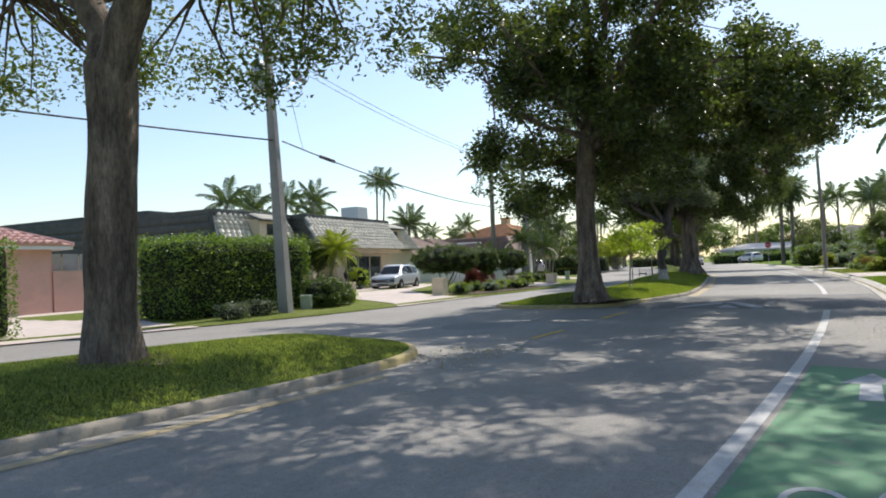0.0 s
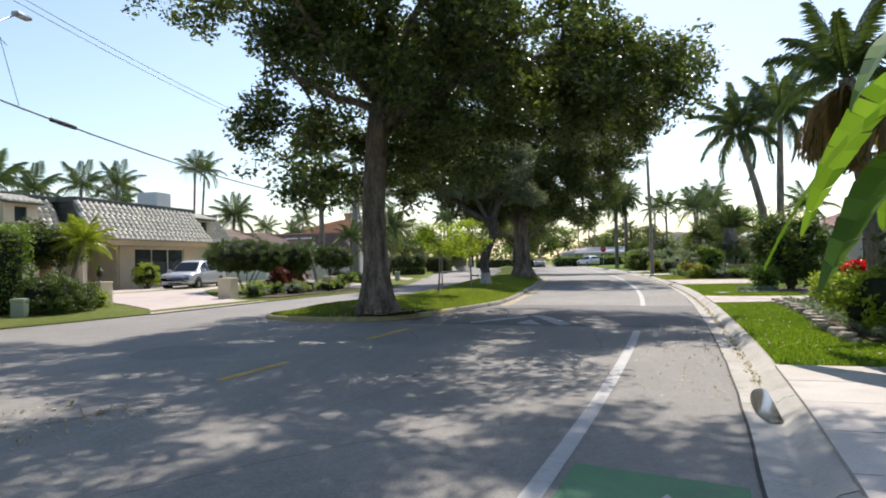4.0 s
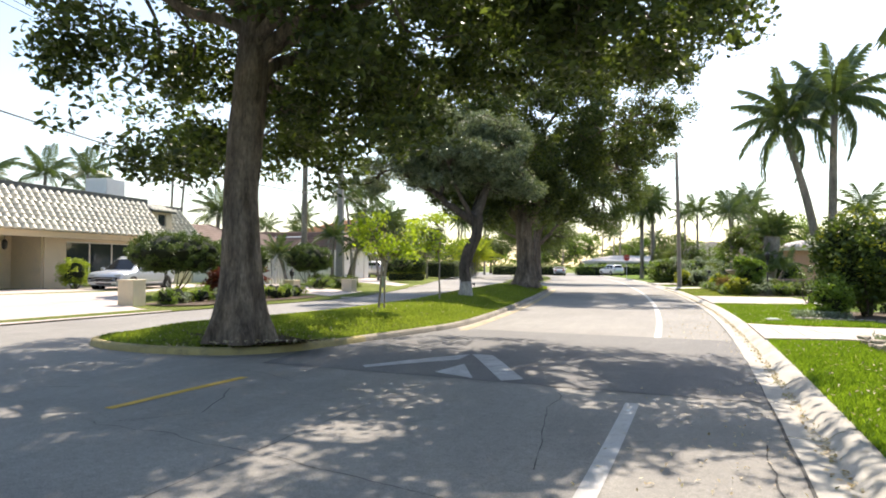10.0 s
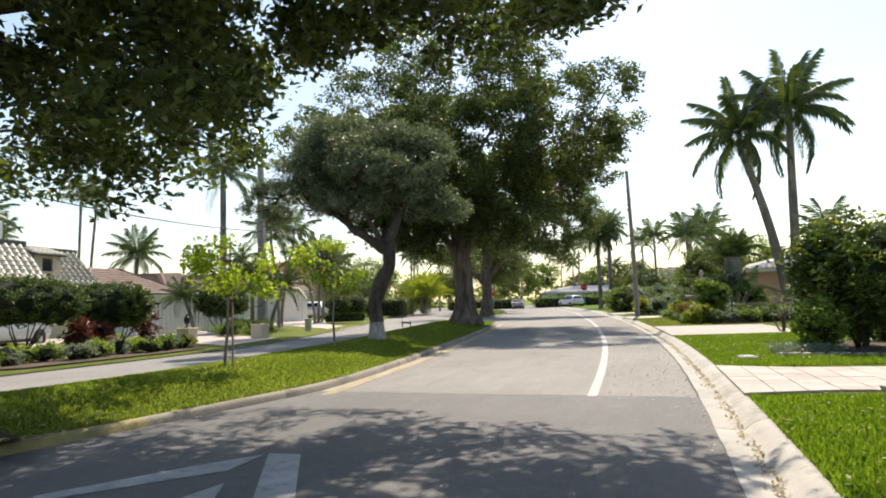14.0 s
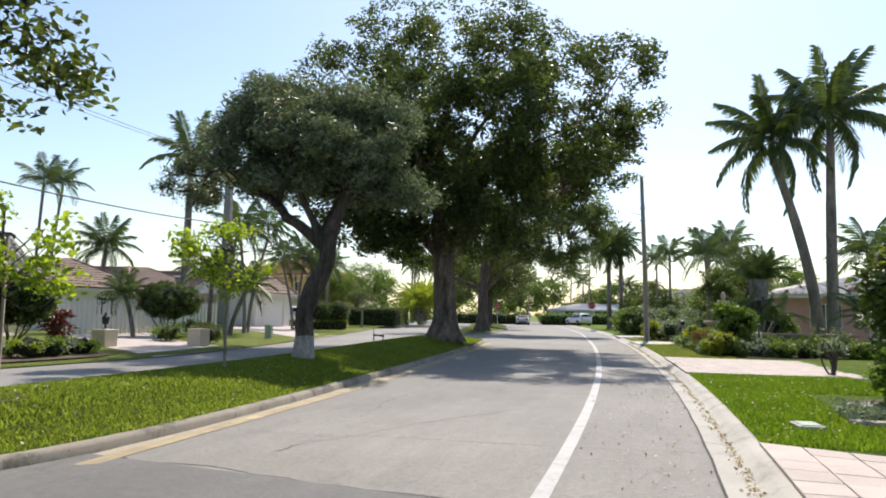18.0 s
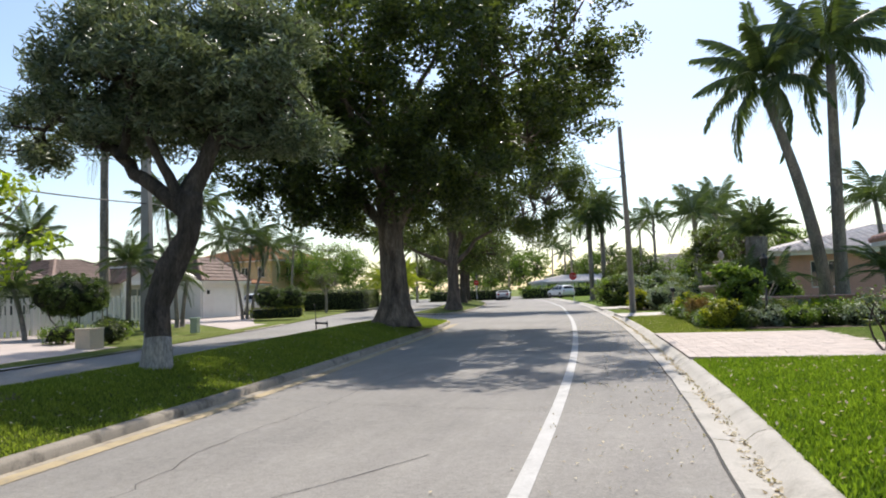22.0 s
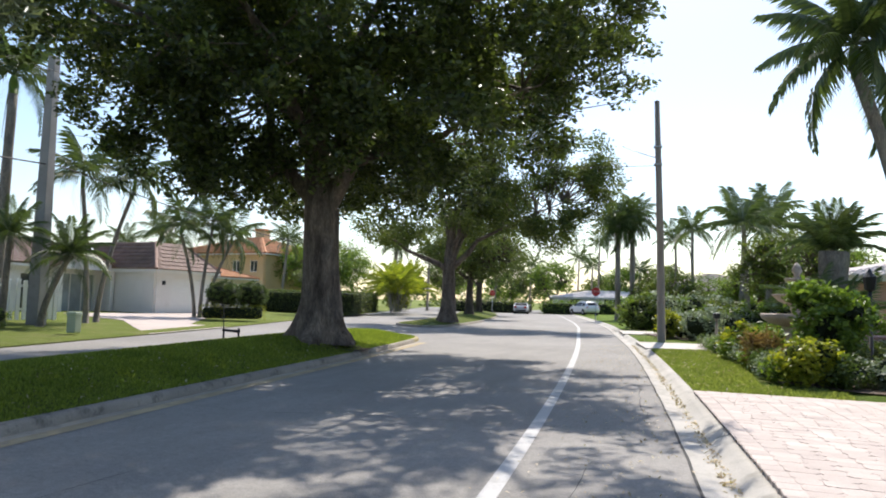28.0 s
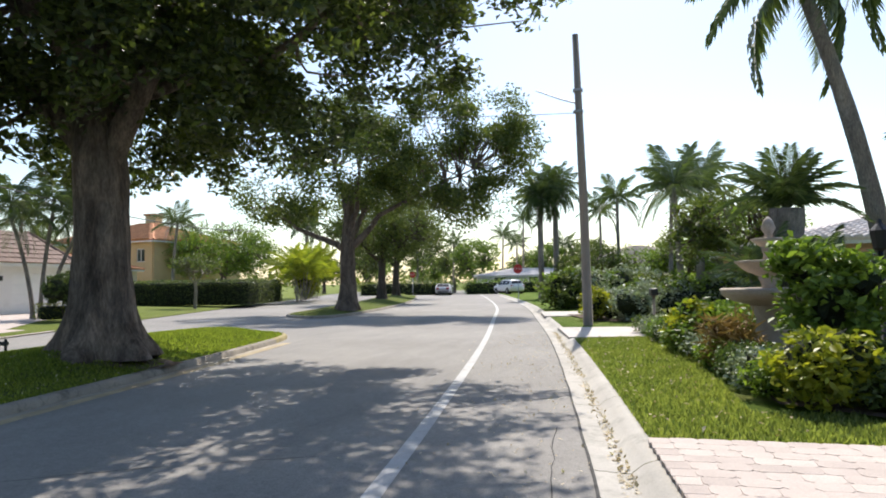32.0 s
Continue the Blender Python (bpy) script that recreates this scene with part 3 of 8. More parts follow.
# ---- road paint ----


def stripe(name, pts, width, mat, z=0.006, label="", category="road marking"):
    pts = np.asarray(pts, float)
    t = np.gradient(pts, axis=0)
    t /= np.linalg.norm(t, axis=1)[:, None]
    nrm = np.stack([-t[:, 1], t[:, 0]], 1) * width / 2
    return sheet(name, [[(*(p - n), z), (*p, z + 0.001), (*(p + n), z)] for p, n in zip(pts, nrm)], mat, None, "structure", label, category)


def flat(name, poly, mat, z, label, category="road marking", parent=None):
    bm = bmesh.new()
    bm.faces.new([bm.verts.new((x, y, z)) for x, y in poly])
    bmesh.ops.triangulate(bm, faces=bm.faces)
    ob = part(name, bm, mat, parent, "" if parent else label)
    if ob.data.polygons[0].normal.z < 0:
        ob.data.flip_normals()
    return ob if parent else tagged(ob, label, category, "", "structure")


for a, b in ((-40, 21.4), (28.3, 150)):
    y = np.arange(a, b, 1.0)
    stripe("edge_line", np.stack([LINE(y), y], 1), 0.15, WHITE_LINE, label="long white painted edge line, slightly worn")
y = np.linspace(-20, 9.3, 30)
stripe("kerb_line_1", np.stack([np.interp(y, (-20, 0, 5, 8, 9.3), (-9.9, -6.85, -6.15, -5.85, -5.78)), y], 1), 0.2, YELLOW_LINE, label="faded yellow line along the kerb")
y = np.linspace(28.3, 58, 40)
stripe("kerb_line_2", np.stack([np.interp(y, (28, 30, 33, 36, 40, 45, 51, 58), (-4.72, -4.85, -5.05, -5.3, -5.72, -6.36, -7.12, -8.2)), y], 1), 0.2, YELLOW_LINE, label="faded yellow line along the kerb")
stripe("kerb_apron", np.stack([np.interp(y, (28, 30, 33, 36, 40, 45, 51, 58), (-4.9, -5.03, -5.23, -5.48, -5.9, -6.54, -7.3, -8.38)), y], 1), 0.2, APRON, 0.004, label="narrow tan concrete apron at the foot of the kerb", category="kerb apron")
for a, b, x in ((14.1, 15.7, -5.45), (18.7, 20.9, -5.4)):
    stripe("centre_dash", [(x - 0.03, a), (x, (a + b) / 2), (x + 0.05, b)], 0.13, YELLOW_DASH, label="short worn yellow lane dash")
green = flat("green_bike_lane", [(LINE(v) + 0.14, v) for v in (-6, 0, 4, 7, 9, 11.5)] + [(LINE(v) + 1.33, v) for v in (11.2, 9, 7, 4, 0, -6)], GREEN_LANE, 0.005, "faded green painted bicycle lane patch")


arrow = thing("lane_arrow", "worn white straight-ahead arrow on the bicycle lane", "road marking", kind="structure")
flat("arrow_shaft", [(0.0, 9.2), (0.22, 9.2), (0.25, 10.22), (0.05, 10.22)], OLD_PAINT, 0.009, "", parent=arrow)
flat("arrow_head", [(-0.15, 10.18), (0.44, 10.18), (0.2, 10.95)], OLD_PAINT, 0.0095, "", parent=arrow)
bike = thing("bicycle_symbol", "worn white bicycle symbol on the green lane", "road marking", kind="structure")
for cx, cy in ((-0.33, 5.9), (0.2, 6.05)):
    ring = [(cx + r * math.cos(a), cy + 1.5 * r * math.sin(a)) for r, a in [(0.2, k * math.pi / 10) for k in range(20)]]
    inn = [(cx + 0.15 * math.cos(k * math.pi / 10), cy + 1.5 * 0.15 * math.sin(k * math.pi / 10)) for k in range(20)]
    sheet("wheel_mark", [[(*ring[k % 20], 0.01), (*inn[k % 20], 0.01)][::-1] for k in range(21)], OLD_PAINT, bike)

# the speed table: dark asphalt, a low hump across the lane
tab = []
for v, h in ((21.55, 0.006), (22.2, 0.03), (23.0, 0.055), (24.5, 0.062), (26.2, 0.06), (27.4, 0.035), (28.25, 0.006)):
    x0 = np.interp(v, (21.5, 23.3, 25, 27.2, 29), (-5.9, -6.15, -5.75, -5.3, -4.95)) - 0.02
    x1 = edge(v)
    tab.append([(x0 + (x1 - x0) * k / 8, v + (0.55 - 0.55 * k / 8) * (1 if v < 25 else 0.9), h if 0 < k < 8 else 0.006) for k in range(9)])
sheet("speed_table", tab, ASPHALT_DARK, None, "structure", "dark patched asphalt speed table across the lane", "road")
TABLE_Y, TABLE_Z = (21.55, 22.2, 23.0, 24.5, 26.2, 27.4, 28.25), (0.006, 0.03, 0.055, 0.062, 0.06, 0.035, 0.006)


def on_table(name, poly):
    """Paint that lies on the hump, cut in strips along it."""
    x = [p[0] for p in poly]
    rows = []
    lo, hi = min(p[1] for p in poly), max(p[1] for p in poly)
    for v in np.linspace(lo + 0.001, hi - 0.001, 12):
        cut = []
        for (ax, ay), (bx, by) in zip(poly, poly[1:] + poly[:1]):
            if (ay - v) * (by - v) <= 0 and ay != by:
                cut.append(ax + (bx - ax) * (v - ay) / (by - ay))
        a, b = min(cut), max(cut)
        rows.append([(q, v, np.interp(v - 0.55 * min(1, max(0, (1.1 - q) / 6.8)), TABLE_Y, TABLE_Z) + 0.006) for q in (a, (2 * a + b) / 3, (a + 2 * b) / 3, b)])
    return sheet(name, rows, OLD_PAINT, chev)


chev = thing("speed_table_chevron", "worn white chevron painted on the dark speed table", "road marking", kind="structure")
on_table("chevron_arm", [(-2.75, 23.9), (-3.1, 23.9), (-2.05, 21.85), (-1.72, 21.9)])
on_table("chevron_arm", [(-3.12, 23.85), (-3.1, 23.25), (-4.2, 22.2), (-4.35, 22.3)])
on_table("chevron_fill", [(-2.9, 22.9), (-2.45, 21.9), (-3.1, 22.15)])
for k, poly in enumerate(([(-8.5, 15.4), (-6.8, 15.9), (-7.2, 17.4), (-9.2, 17.2)], [(-6.5, 12.6), (-5.3, 13.1), (-5.6, 11.4), (-6.1, 11.6)])):
    flat("asphalt_patch", rounded(poly), ASPHALT_MID, 0.004, "irregular darker asphalt repair patch", "road patch")

joint = np.arange(-38, 150, 0.75)
stripe("gutter_seam", np.stack([edge(joint) - 0.012 + 0.008 * np.sin(joint * 3.1), joint], 1), 0.028, CRACK, 0.0055, "dark seam between the asphalt and the concrete gutter", "road seam")
flat("puddle", rounded([(float(edge(v)) + dx, v) for dx, v in ((0.12, 13.2), (0.34, 13.1), (0.36, 14.0), (0.33, 14.9), (0.15, 14.8), (0.08, 14.0))]), WATER, 0.0, "small puddle of water in the gutter", "puddle")


def crack(a, b, seed, width=0.011):
    """A jagged open crack in the asphalt between two places."""
    r = np.random.default_rng(seed)
    n = max(6, int(math.dist(a, b) / 0.16))
    t = np.linspace(0, 1, n)[:, None]
    p = np.array(a) + (np.array(b) - np.array(a)) * t + np.cumsum(r.normal(0, 0.05, (n, 2)), axis=0) * (1 - t)
    d = np.gradient(p, axis=0)
    d /= np.linalg.norm(d, axis=1)[:, None]
    w = width * r.uniform(0.35, 1.0, n)[:, None] * 0.5
    q = np.stack([-d[:, 1], d[:, 0]], 1) * w
    sheet("road_crack", [[(*(u - v), 0.0045), (*(u + v), 0.0045)] for u, v in zip(p, q)], CRACK, None, "structure", "thin dark crack across the worn asphalt", "crack")


for k, (a, b) in enumerate((((-4.6, 30.6), (1.0, 31.3)), ((-5.6, 21.4), (-4.1, 20.6)), ((-1.2, 21.3), (-0.8, 18.2)), ((-5.2, 18.2), (-0.6, 17.2)), ((-0.2, 38.3), (-0.5, 42.2)), ((-5.4, 37.0), (0.5, 36.1)), ((-6.0, 43.4), (0.0, 44.4)), ((-3.6, 32.2), (-4.0, 40.4)), ((-7.2, 50.4), (-1.0, 51.6)), ((-4.8, 8.0), (-1.6, 12.6)), ((-3.2, 12.6), (-3.0, 19.8)), ((-9.6, 18.4), (-6.2, 19.8)))):
    crack(a, b, 900 + k)

for k, (a, b, w) in enumerate((((-5.85, 22.12), (-2.2, 21.82), 0.045), ((-2.2, 21.82), (1.05, 21.56), 0.04), ((-4.9, 28.82), (1.0, 28.32), 0.02), ((-5.0, 20.2), (-4.4, 18.9), 0.02), ((-4.4, 18.9), (-4.9, 18.3), 0.016), ((1.0, 16.8), (0.9, 19.6), 0.02), ((-3.4, 29.6), (-1.6, 34.0), 0.014), ((-5.0, 45.6), (-2.4, 47.0), 0.014), ((-0.1, 44.8), (-0.4, 48.6), 0.014))):
    crack(a, b, 940 + k, w)

# ---- drives ----


def slab_grid(name, poly_fn, mat, label, z, nx, ny, gap=0.012, piece="paver", thick=0.03):
    """A drive of laid slabs: poly_fn(u, v) gives the place of the slab's corner."""
    ob = thing(name, label, "driveway", kind="structure")
    for i in range(nx):
        for j in range(ny):
            c = [Vector((*poly_fn((i + a) / nx, (j + b) / ny), z)) for a, b in ((0, 0), (1, 0), (1, 1), (0, 1))]
            m = sum(c, Vector()) / 4
            c = [m + (p - m) * (1 - gap / max(0.05, (p - m).length)) for p in c]
            bm = bmesh.new()
            prism(bm, [(p.x, p.y) for p in c], z - thick, z + random.uniform(-0.002, 0.003))
            part(piece, bm, mat, ob)
    return ob


def plain_drive(name, poly, z, label, mat=DRIVE):
    bm = bmesh.new()
    prism(bm, poly, z - 0.08, z)
    bmesh.ops.recalc_face_normals(bm, faces=bm.faces)
    ob = part(name, bm, mat)
    return tagged(ob, label, "driveway", "", "structure")


def sloped_drive(name, outline, label, mat=DRIVE_PINK, n=10):
    """A drive that follows the yard: outline gives left and right edges as lists of points of equal number."""
    rows = []
    for p, q in zip(*outline):
        rows.append([(p[0] + (q[0] - p[0]) * k / n, p[1] + (q[1] - p[1]) * k / n, 0) for k in range(n + 1)])
    rows = [[(x, y, max(0.02, yard_z(x, y) if x < HOUSE(y) - 0.3 else 0.02 + 0.07 * max(0.0, min(1.0, (HOUSE(y) - x) / 0.5))) + 0.02) for x, y, _ in r] for r in rows]
    return sheet(name, rows, mat, None, "structure", label, "driveway")


slab_grid("drive_right_1", lambda u, v: (float(lawn_edge(5.5 + 10.3 * v)) + 11.5 * u, 5.5 + 10.3 * v), DRIVE, "pale concrete slab driveway with dark joints", 0.14, 10, 9, 0.016, "slab")
slab_grid("drive_right_2", lambda u, v: (float(lawn_edge(28 + 3.4 * v)) + 0.02 + 9.0 * u, 27.75 + 3.7 * v + (0.35 - 0.75 * v) * min(1.0, u * 8)), PAVER, "pale pinkish slab drive crossing the lawn", 0.14, 22, 8, 0.009, "slab")
plain_drive("drive_right_5", [(lawn_edge(59) - 0.02, 58.6), (10, 60.5), (10, 63.8), (lawn_edge(63) - 0.02, 62.2)], 0.14, "pale concrete driveway between planted beds")
plain_drive("drive_right_6", [(lawn_edge(70) - 0.02, 69), (12, 72), (12, 75), (lawn_edge(74) - 0.02, 73)], 0.14, "pale concrete driveway far along the road")
sloped_drive("drive_left_1", ([(-15.4, 24.2), (-16.3, 25.2), (-18.5, 26.6), (-22, 28.5), (-26.5, 30.2), (-29.5, 31.0)], [(-15.2, 30.6), (-16.2, 30.2), (-18.5, 31.6), (-22, 35.5), (-25.5, 45), (-28.5, 47)]), "pinkish pale paved forecourt of the cream house")
sloped_drive("drive_left_0", ([(-20.2, 6), (-21, 8), (-28, 12), (-36, 14)], [(-16.9, 15.6), (-19.5, 15.9), (-28, 20), (-36, 24)]), "pale pink paved forecourt of the pink house")
sloped_drive("drive_left_2", ([(-14.45, 40.4), (-16.2, 41.2), (-20, 43.0), (-25.0, 46.5)], [(-15.4, 46.4), (-17.2, 46.3), (-21, 48.5), (-25.0, 52.5)]), "pinkish pale paved drive before the white gate")
sloped_drive("drive_left_3", ([(-17.5, 55.2), (-19.5, 56.6), (-24, 60.5), (-30, 62.5)], [(-19.2, 61.8), (-20.8, 61.2), (-24, 66), (-30, 78)]), "pale paved drive before the white garage house")

# ---- plants ----


def leaf_mesh(name, centres, size, rng, up=0.5, wide=0.5, droop=0.0):
    """Small folded leaves, one at each centre."""
    n = len(centres)
    d = rng.normal(size=(n, 3))
    d[:, 2] = d[:, 2] * 0.6 - droop
    d /= np.linalg.norm(d, axis=1)[:, None]
    nr = rng.normal(size=(n, 3)) * (1 - up) + np.array((0, 0, up))
    s = np.cross(d, nr)
    s /= np.linalg.norm(s, axis=1)[:, None] + 1e-9
    nr = np.cross(s, d)
    ln = size * rng.uniform(0.65, 1.35, (n, 1))
    w = ln * wide * 0.5
    a = centres - d * ln * 0.5
    b = centres + d * ln * 0.5 - nr * ln * 0.1
    l, r = centres + s * w + nr * w * 0.25, centres - s * w + nr * w * 0.25
    v = np.stack([a, l, b, r], 1).reshape(-1, 3)
    k = np.arange(n)[:, None] * 4
    f = np.concatenate([k + np.array((0, 2, 1)), k + np.array((0, 3, 2))])
    return mesh_of(name, v, f)


def clump_points(rng, clumps, radius, per, flat=0.7):
    c = np.repeat(clumps, per, axis=0)
    d = rng.normal(size=c.shape)
    d /= np.linalg.norm(d, axis=1)[:, None] + 1e-9
    d *= (rng.uniform(0, 1, (len(c), 1)) ** 0.5) * radius
    d[:, 2] *= flat
    return c + d


def limb(rng, a, b, r0, r1, bend=0.12, n=6):
    a, b = np.asarray(a, float), np.asarray(b, float)
    t = np.linspace(0, 1, n)[:, None]
    ln = np.linalg.norm(b - a)
    off = rng.normal(size=3) * ln * bend
    p = a + (b - a) * t + off * np.sin(t * math.pi) + rng.normal(size=(n, 3)) * ln * 0.012 * np.sin(t * math.pi)
    return p, np.linspace(r0, r1, n)


def crown_sample(rng, blobs, n, gap, nscale):
    """Points near the skin of ellipsoids, thinned by noise so that the outline is uneven."""
    out = []
    vol = np.array([b[3] * b[4] * b[5] for b in blobs]) ** 0.7
    vol /= vol.sum()
    for (x, y, z, rx, ry, rz), share in zip(blobs, vol):
        m = int(n * share * 1.9) + 4
        d = rng.normal(size=(m, 3))
        d /= np.linalg.norm(d, axis=1)[:, None]
        rad = rng.uniform(0.35, 1.05, (m, 1)) ** 0.6
        p = np.array((x, y, z)) + d * rad * np.array((rx, ry, rz))
        keep = [q for q in p if noise.noise(Vector(q) * nscale) > gap]
        out += keep[:int(n * share) + 1]
    return np.array(out)


def tree(name, label, at, trunk, forks, blobs, leaf_mat, bark_mat, seed, clumps=500, per=60, radius=0.75, size=0.16, gap=-0.18, nscale=0.45, roots=0.0, lower=None, wide=0.5, droop=0.15, flat=0.7):
    """trunk: points and radii from the ground up; forks: ends of the main limbs; blobs: the crown's lumps, all from the base."""
    rng = np.random.default_rng(seed)
    ob = thing(name, label, "tree", at)
    tp, tr = np.array(trunk[0], float), np.array(trunk[1], float)
    t = np.linspace(0, 1, len(tp))
    fine = np.linspace(0, 1, 34)
    p = np.stack([np.interp(fine, t, tp[:, k]) for k in range(3)], 1)
    r = np.interp(fine, t, tr)
    v, f = tube_arrays(p, r, 32)
    hz = v[:, 2]
    ax = np.stack([np.interp(hz, tp[:, 2], tp[:, k]) for k in (0, 1)], 1)
    ang = np.arctan2(v[:, 1] - ax[:, 1], v[:, 0] - ax[:, 0])
    swell = 1 + 0.05 * np.sin(5 * ang + hz * 1.3 + seed) + 0.035 * np.sin(9 * ang - hz * 2.0) + 0.022 * np.sin(14 * ang + 2.4 * np.sin(hz * 1.3 + seed)) + 0.012 * np.sin(6 * hz + 3 * ang)
    flare = roots * np.exp(-np.maximum(hz, 0) / 0.38) * (0.55 + 0.45 * np.sin(5 * ang + seed * 1.7))
    v[:, :2] = ax + (v[:, :2] - ax) * (swell + flare)[:, None]
    if lower:
        cut = lower[0]
        low = [q for q in f if np.mean([v[i, 2] for i in q]) < cut]
        high = [q for q in f if np.mean([v[i, 2] for i in q]) >= cut]
        for nm, fs, mt, lb in (("painted_trunk", low, lower[1], "limewashed lower trunk"), ("trunk", high, bark_mat, "")):
            used = sorted({i for q in fs for i in q})
            back = {i: k for k, i in enumerate(used)}
            attach(nm, mesh_of(nm, v[used], [[back[i] for i in q] for q in fs]), mt, ob, lb, True)
    else:
        attach("trunk", mesh_of("trunk", v, f), bark_mat, ob, "", True)
    cl = crown_sample(rng, blobs, clumps, gap, nscale)
    twigs = []
    ends = []
    for start, end, r0, r1 in forks:
        pts, rad = limb(rng, start, end, r0, r1, 0.06, 9)
        attach("limb", tubes("limb", [(pts, rad)], 9), bark_mat, ob, "", True)
        ends += list(pts[3:])
    ends = np.array(ends)
    for c in cl[:: max(1, len(cl) // 170)]:
        e = ends[np.argmin(np.linalg.norm(ends - c, axis=1) + rng.uniform(0, 0.8, len(ends)))]
        pts, rad = limb(rng, e, c, 0.045, 0.012, 0.15, 5)
        twigs.append((pts, rad))
    tagged(attach("branchwork", tubes("branchwork", twigs, 4), bark_mat, ob, "", True), kind="stuff")
    pts = clump_points(rng, cl, radius, per, flat)
    attach("crown", leaf_mesh("crown", pts, size, rng, 0.35, wide, droop), leaf_mat, ob)
    return ob


# big shade tree at the south end of the long median
tree("shade_tree", "spreading dark green shade tree with flared roots on the median", (-7.15, 23.2, float(Z2(-7.15, 23.2)) - 0.03),
     (((0, 0, -0.1), (0.02, 0, 1.2), (0.0, 0, 2.6), (0.05, 0.1, 4.0), (0.2, 0.1, 6.0), (0.3, 0.2, 8.5)), (0.45, 0.33, 0.29, 0.3, 0.24, 0.14)),
     [((0.1, 0, 5.4), (-3.2, -0.6, 7.8), 0.12, 0.04), ((0.1, 0, 5.0), (3.2, -0.8, 7.6), 0.14, 0.05), ((0.1, 0.1, 4.6), (0.5, 3.8, 7.5), 0.15, 0.05), ((0.1, 0, 5.6), (-1.0, -3.8, 8.2), 0.12, 0.04), ((0.2, 0.1, 6.2), (2.5, 2.5, 9.5), 0.14, 0.05), ((0.2, 0.1, 6.2), (-2.2, 1.5, 10), 0.14, 0.05), ((0.1, 0, 4.8), (5.6, 1.4, 7.4), 0.13, 0.04), ((0.1, 0.1, 4.9), (4.6, 4.4, 7.6), 0.15, 0.05), ((4.6, 4.4, 7.6), (5.8, 7.2, 7.6), 0.06, 0.03), ((0.2, 0.1, 6.8), (-6.0, 0.2, 9.3), 0.12, 0.04), ((0.1, 0.1, 4.9), (-0.8, 6.2, 5.0), 0.12, 0.03), ((0.3, 0.2, 8), (0.5, 0, 13), 0.15, 0.04), ((0.2, 0, 6.6), (4.4, -3.2, 9.6), 0.14, 0.04), ((4.4, -3.2, 9.6), (7.6, -4.4, 10.4), 0.05, 0.03), ((0.2, 0, 6.8), (2.6, -5.2, 10.6), 0.13, 0.04), ((2.6, -5.2, 10.6), (3.4, -8.2, 11.4), 0.05, 0.03)],
     [(0.4, 0.6, 8.2, 3.8, 4.2, 1.9), (-2.7, 0.3, 4.8, 1.6, 1.9, 1.4), (-2.0, 0.9, 3.5, 1.4, 1.4, 0.8), (3.6, 0.8, 6.6, 3.4, 3.6, 1.9), (0.8, -2.4, 6.8, 2.8, 2.2, 1.5), (0.3, 3.2, 6.6, 3.2, 2.8, 2.2), (1.9, 1.2, 4.3, 1.7, 1.7, 1.1), (0.3, -0.6, 10.6, 4.8, 5.0, 1.6), (5.4, 3.4, 6.4, 2.8, 3.2, 1.9), (2.6, 4.6, 7.8, 3.4, 3.0, 2.2), (6.8, 1.8, 6.0, 2.0, 2.6, 1.4), (-6.3, 0.2, 9.1, 1.7, 1.4, 0.8), (-4.6, 0.2, 9.9, 1.2, 1.4, 0.8), (-0.9, 6.7, 4.6, 1.5, 1.1, 0.7), (-0.6, 5.4, 5.4, 1.6, 1.4, 0.9), (4.6, -3.2, 9.6, 3.0, 3.2, 1.6),
      # southern lumps above 10 m are unseen additions that shade the road
      (-0.5, 3.6, 4.4, 2.4, 2.2, 1.5), (1.2, 4.0, 5.8, 1.9, 2.2, 1.2), (4.4, 3.6, 5.6, 2.2, 2.4, 1.0), (-2.6, 3.2, 4.6, 2.2, 2.4, 1.6), (-2.8, 1.2, 7.9, 1.6, 2.2, 1.4), (7.2, 3.4, 6.2, 1.8, 2.2, 1.1), (7.6, -4.4, 10.4, 2.4, 2.6, 1.3), (2.6, -4.8, 10.6, 3.4, 2.0, 1.3), (6.6, -3.0, 12.0, 3.2, 2.6, 1.2), (3.0, -3.4, 12.2, 2.6, 2.2, 1.0), (5.6, 6.6, 7.4, 2.6, 2.2, 1.1), (2.8, 7.2, 7.8, 2.8, 2.2, 1.2), (7.4, 5.6, 7.0, 1.5, 1.8, 0.8), (3.2, -0.5, 8.6, 3.2, 2.8, 1.6), (-2.6, -0.6, 8.9, 2.2, 2.4, 1.4), (5.6, 0.4, 5.4, 1.6, 1.8, 0.9),
      (-0.6, -2.0, 6.0, 1.5, 1.3, 1.4), (1.9, -2.2, 6.2, 2.0, 1.6, 1.4), (0.2, -1.6, 7.4, 2.4, 1.7, 1.5), (-2.2, -0.9, 5.0, 1.4, 1.2, 1.2), (2.8, -1.0, 5.5, 1.6, 1.4, 1.2), (4.0, -7.6, 11.4, 2.6, 2.6, 1.1), (1.2, -7.6, 11.6, 2.6, 2.4, 1.1), (6.6, -7.0, 11.8, 2.2, 2.2, 1.0), (3.4, -10.0, 12.0, 2.8, 1.8, 0.9), (2.4, -8.8, 12.0, 3.6, 2.4, 1.2), (5.2, -8.6, 12.4, 2.6, 2.4, 1.0)],
     LEAF_FICUS, BARK_BROWN, 11, 4000, 45, 0.47, 0.163, 0.04, 0.8, 0.55)
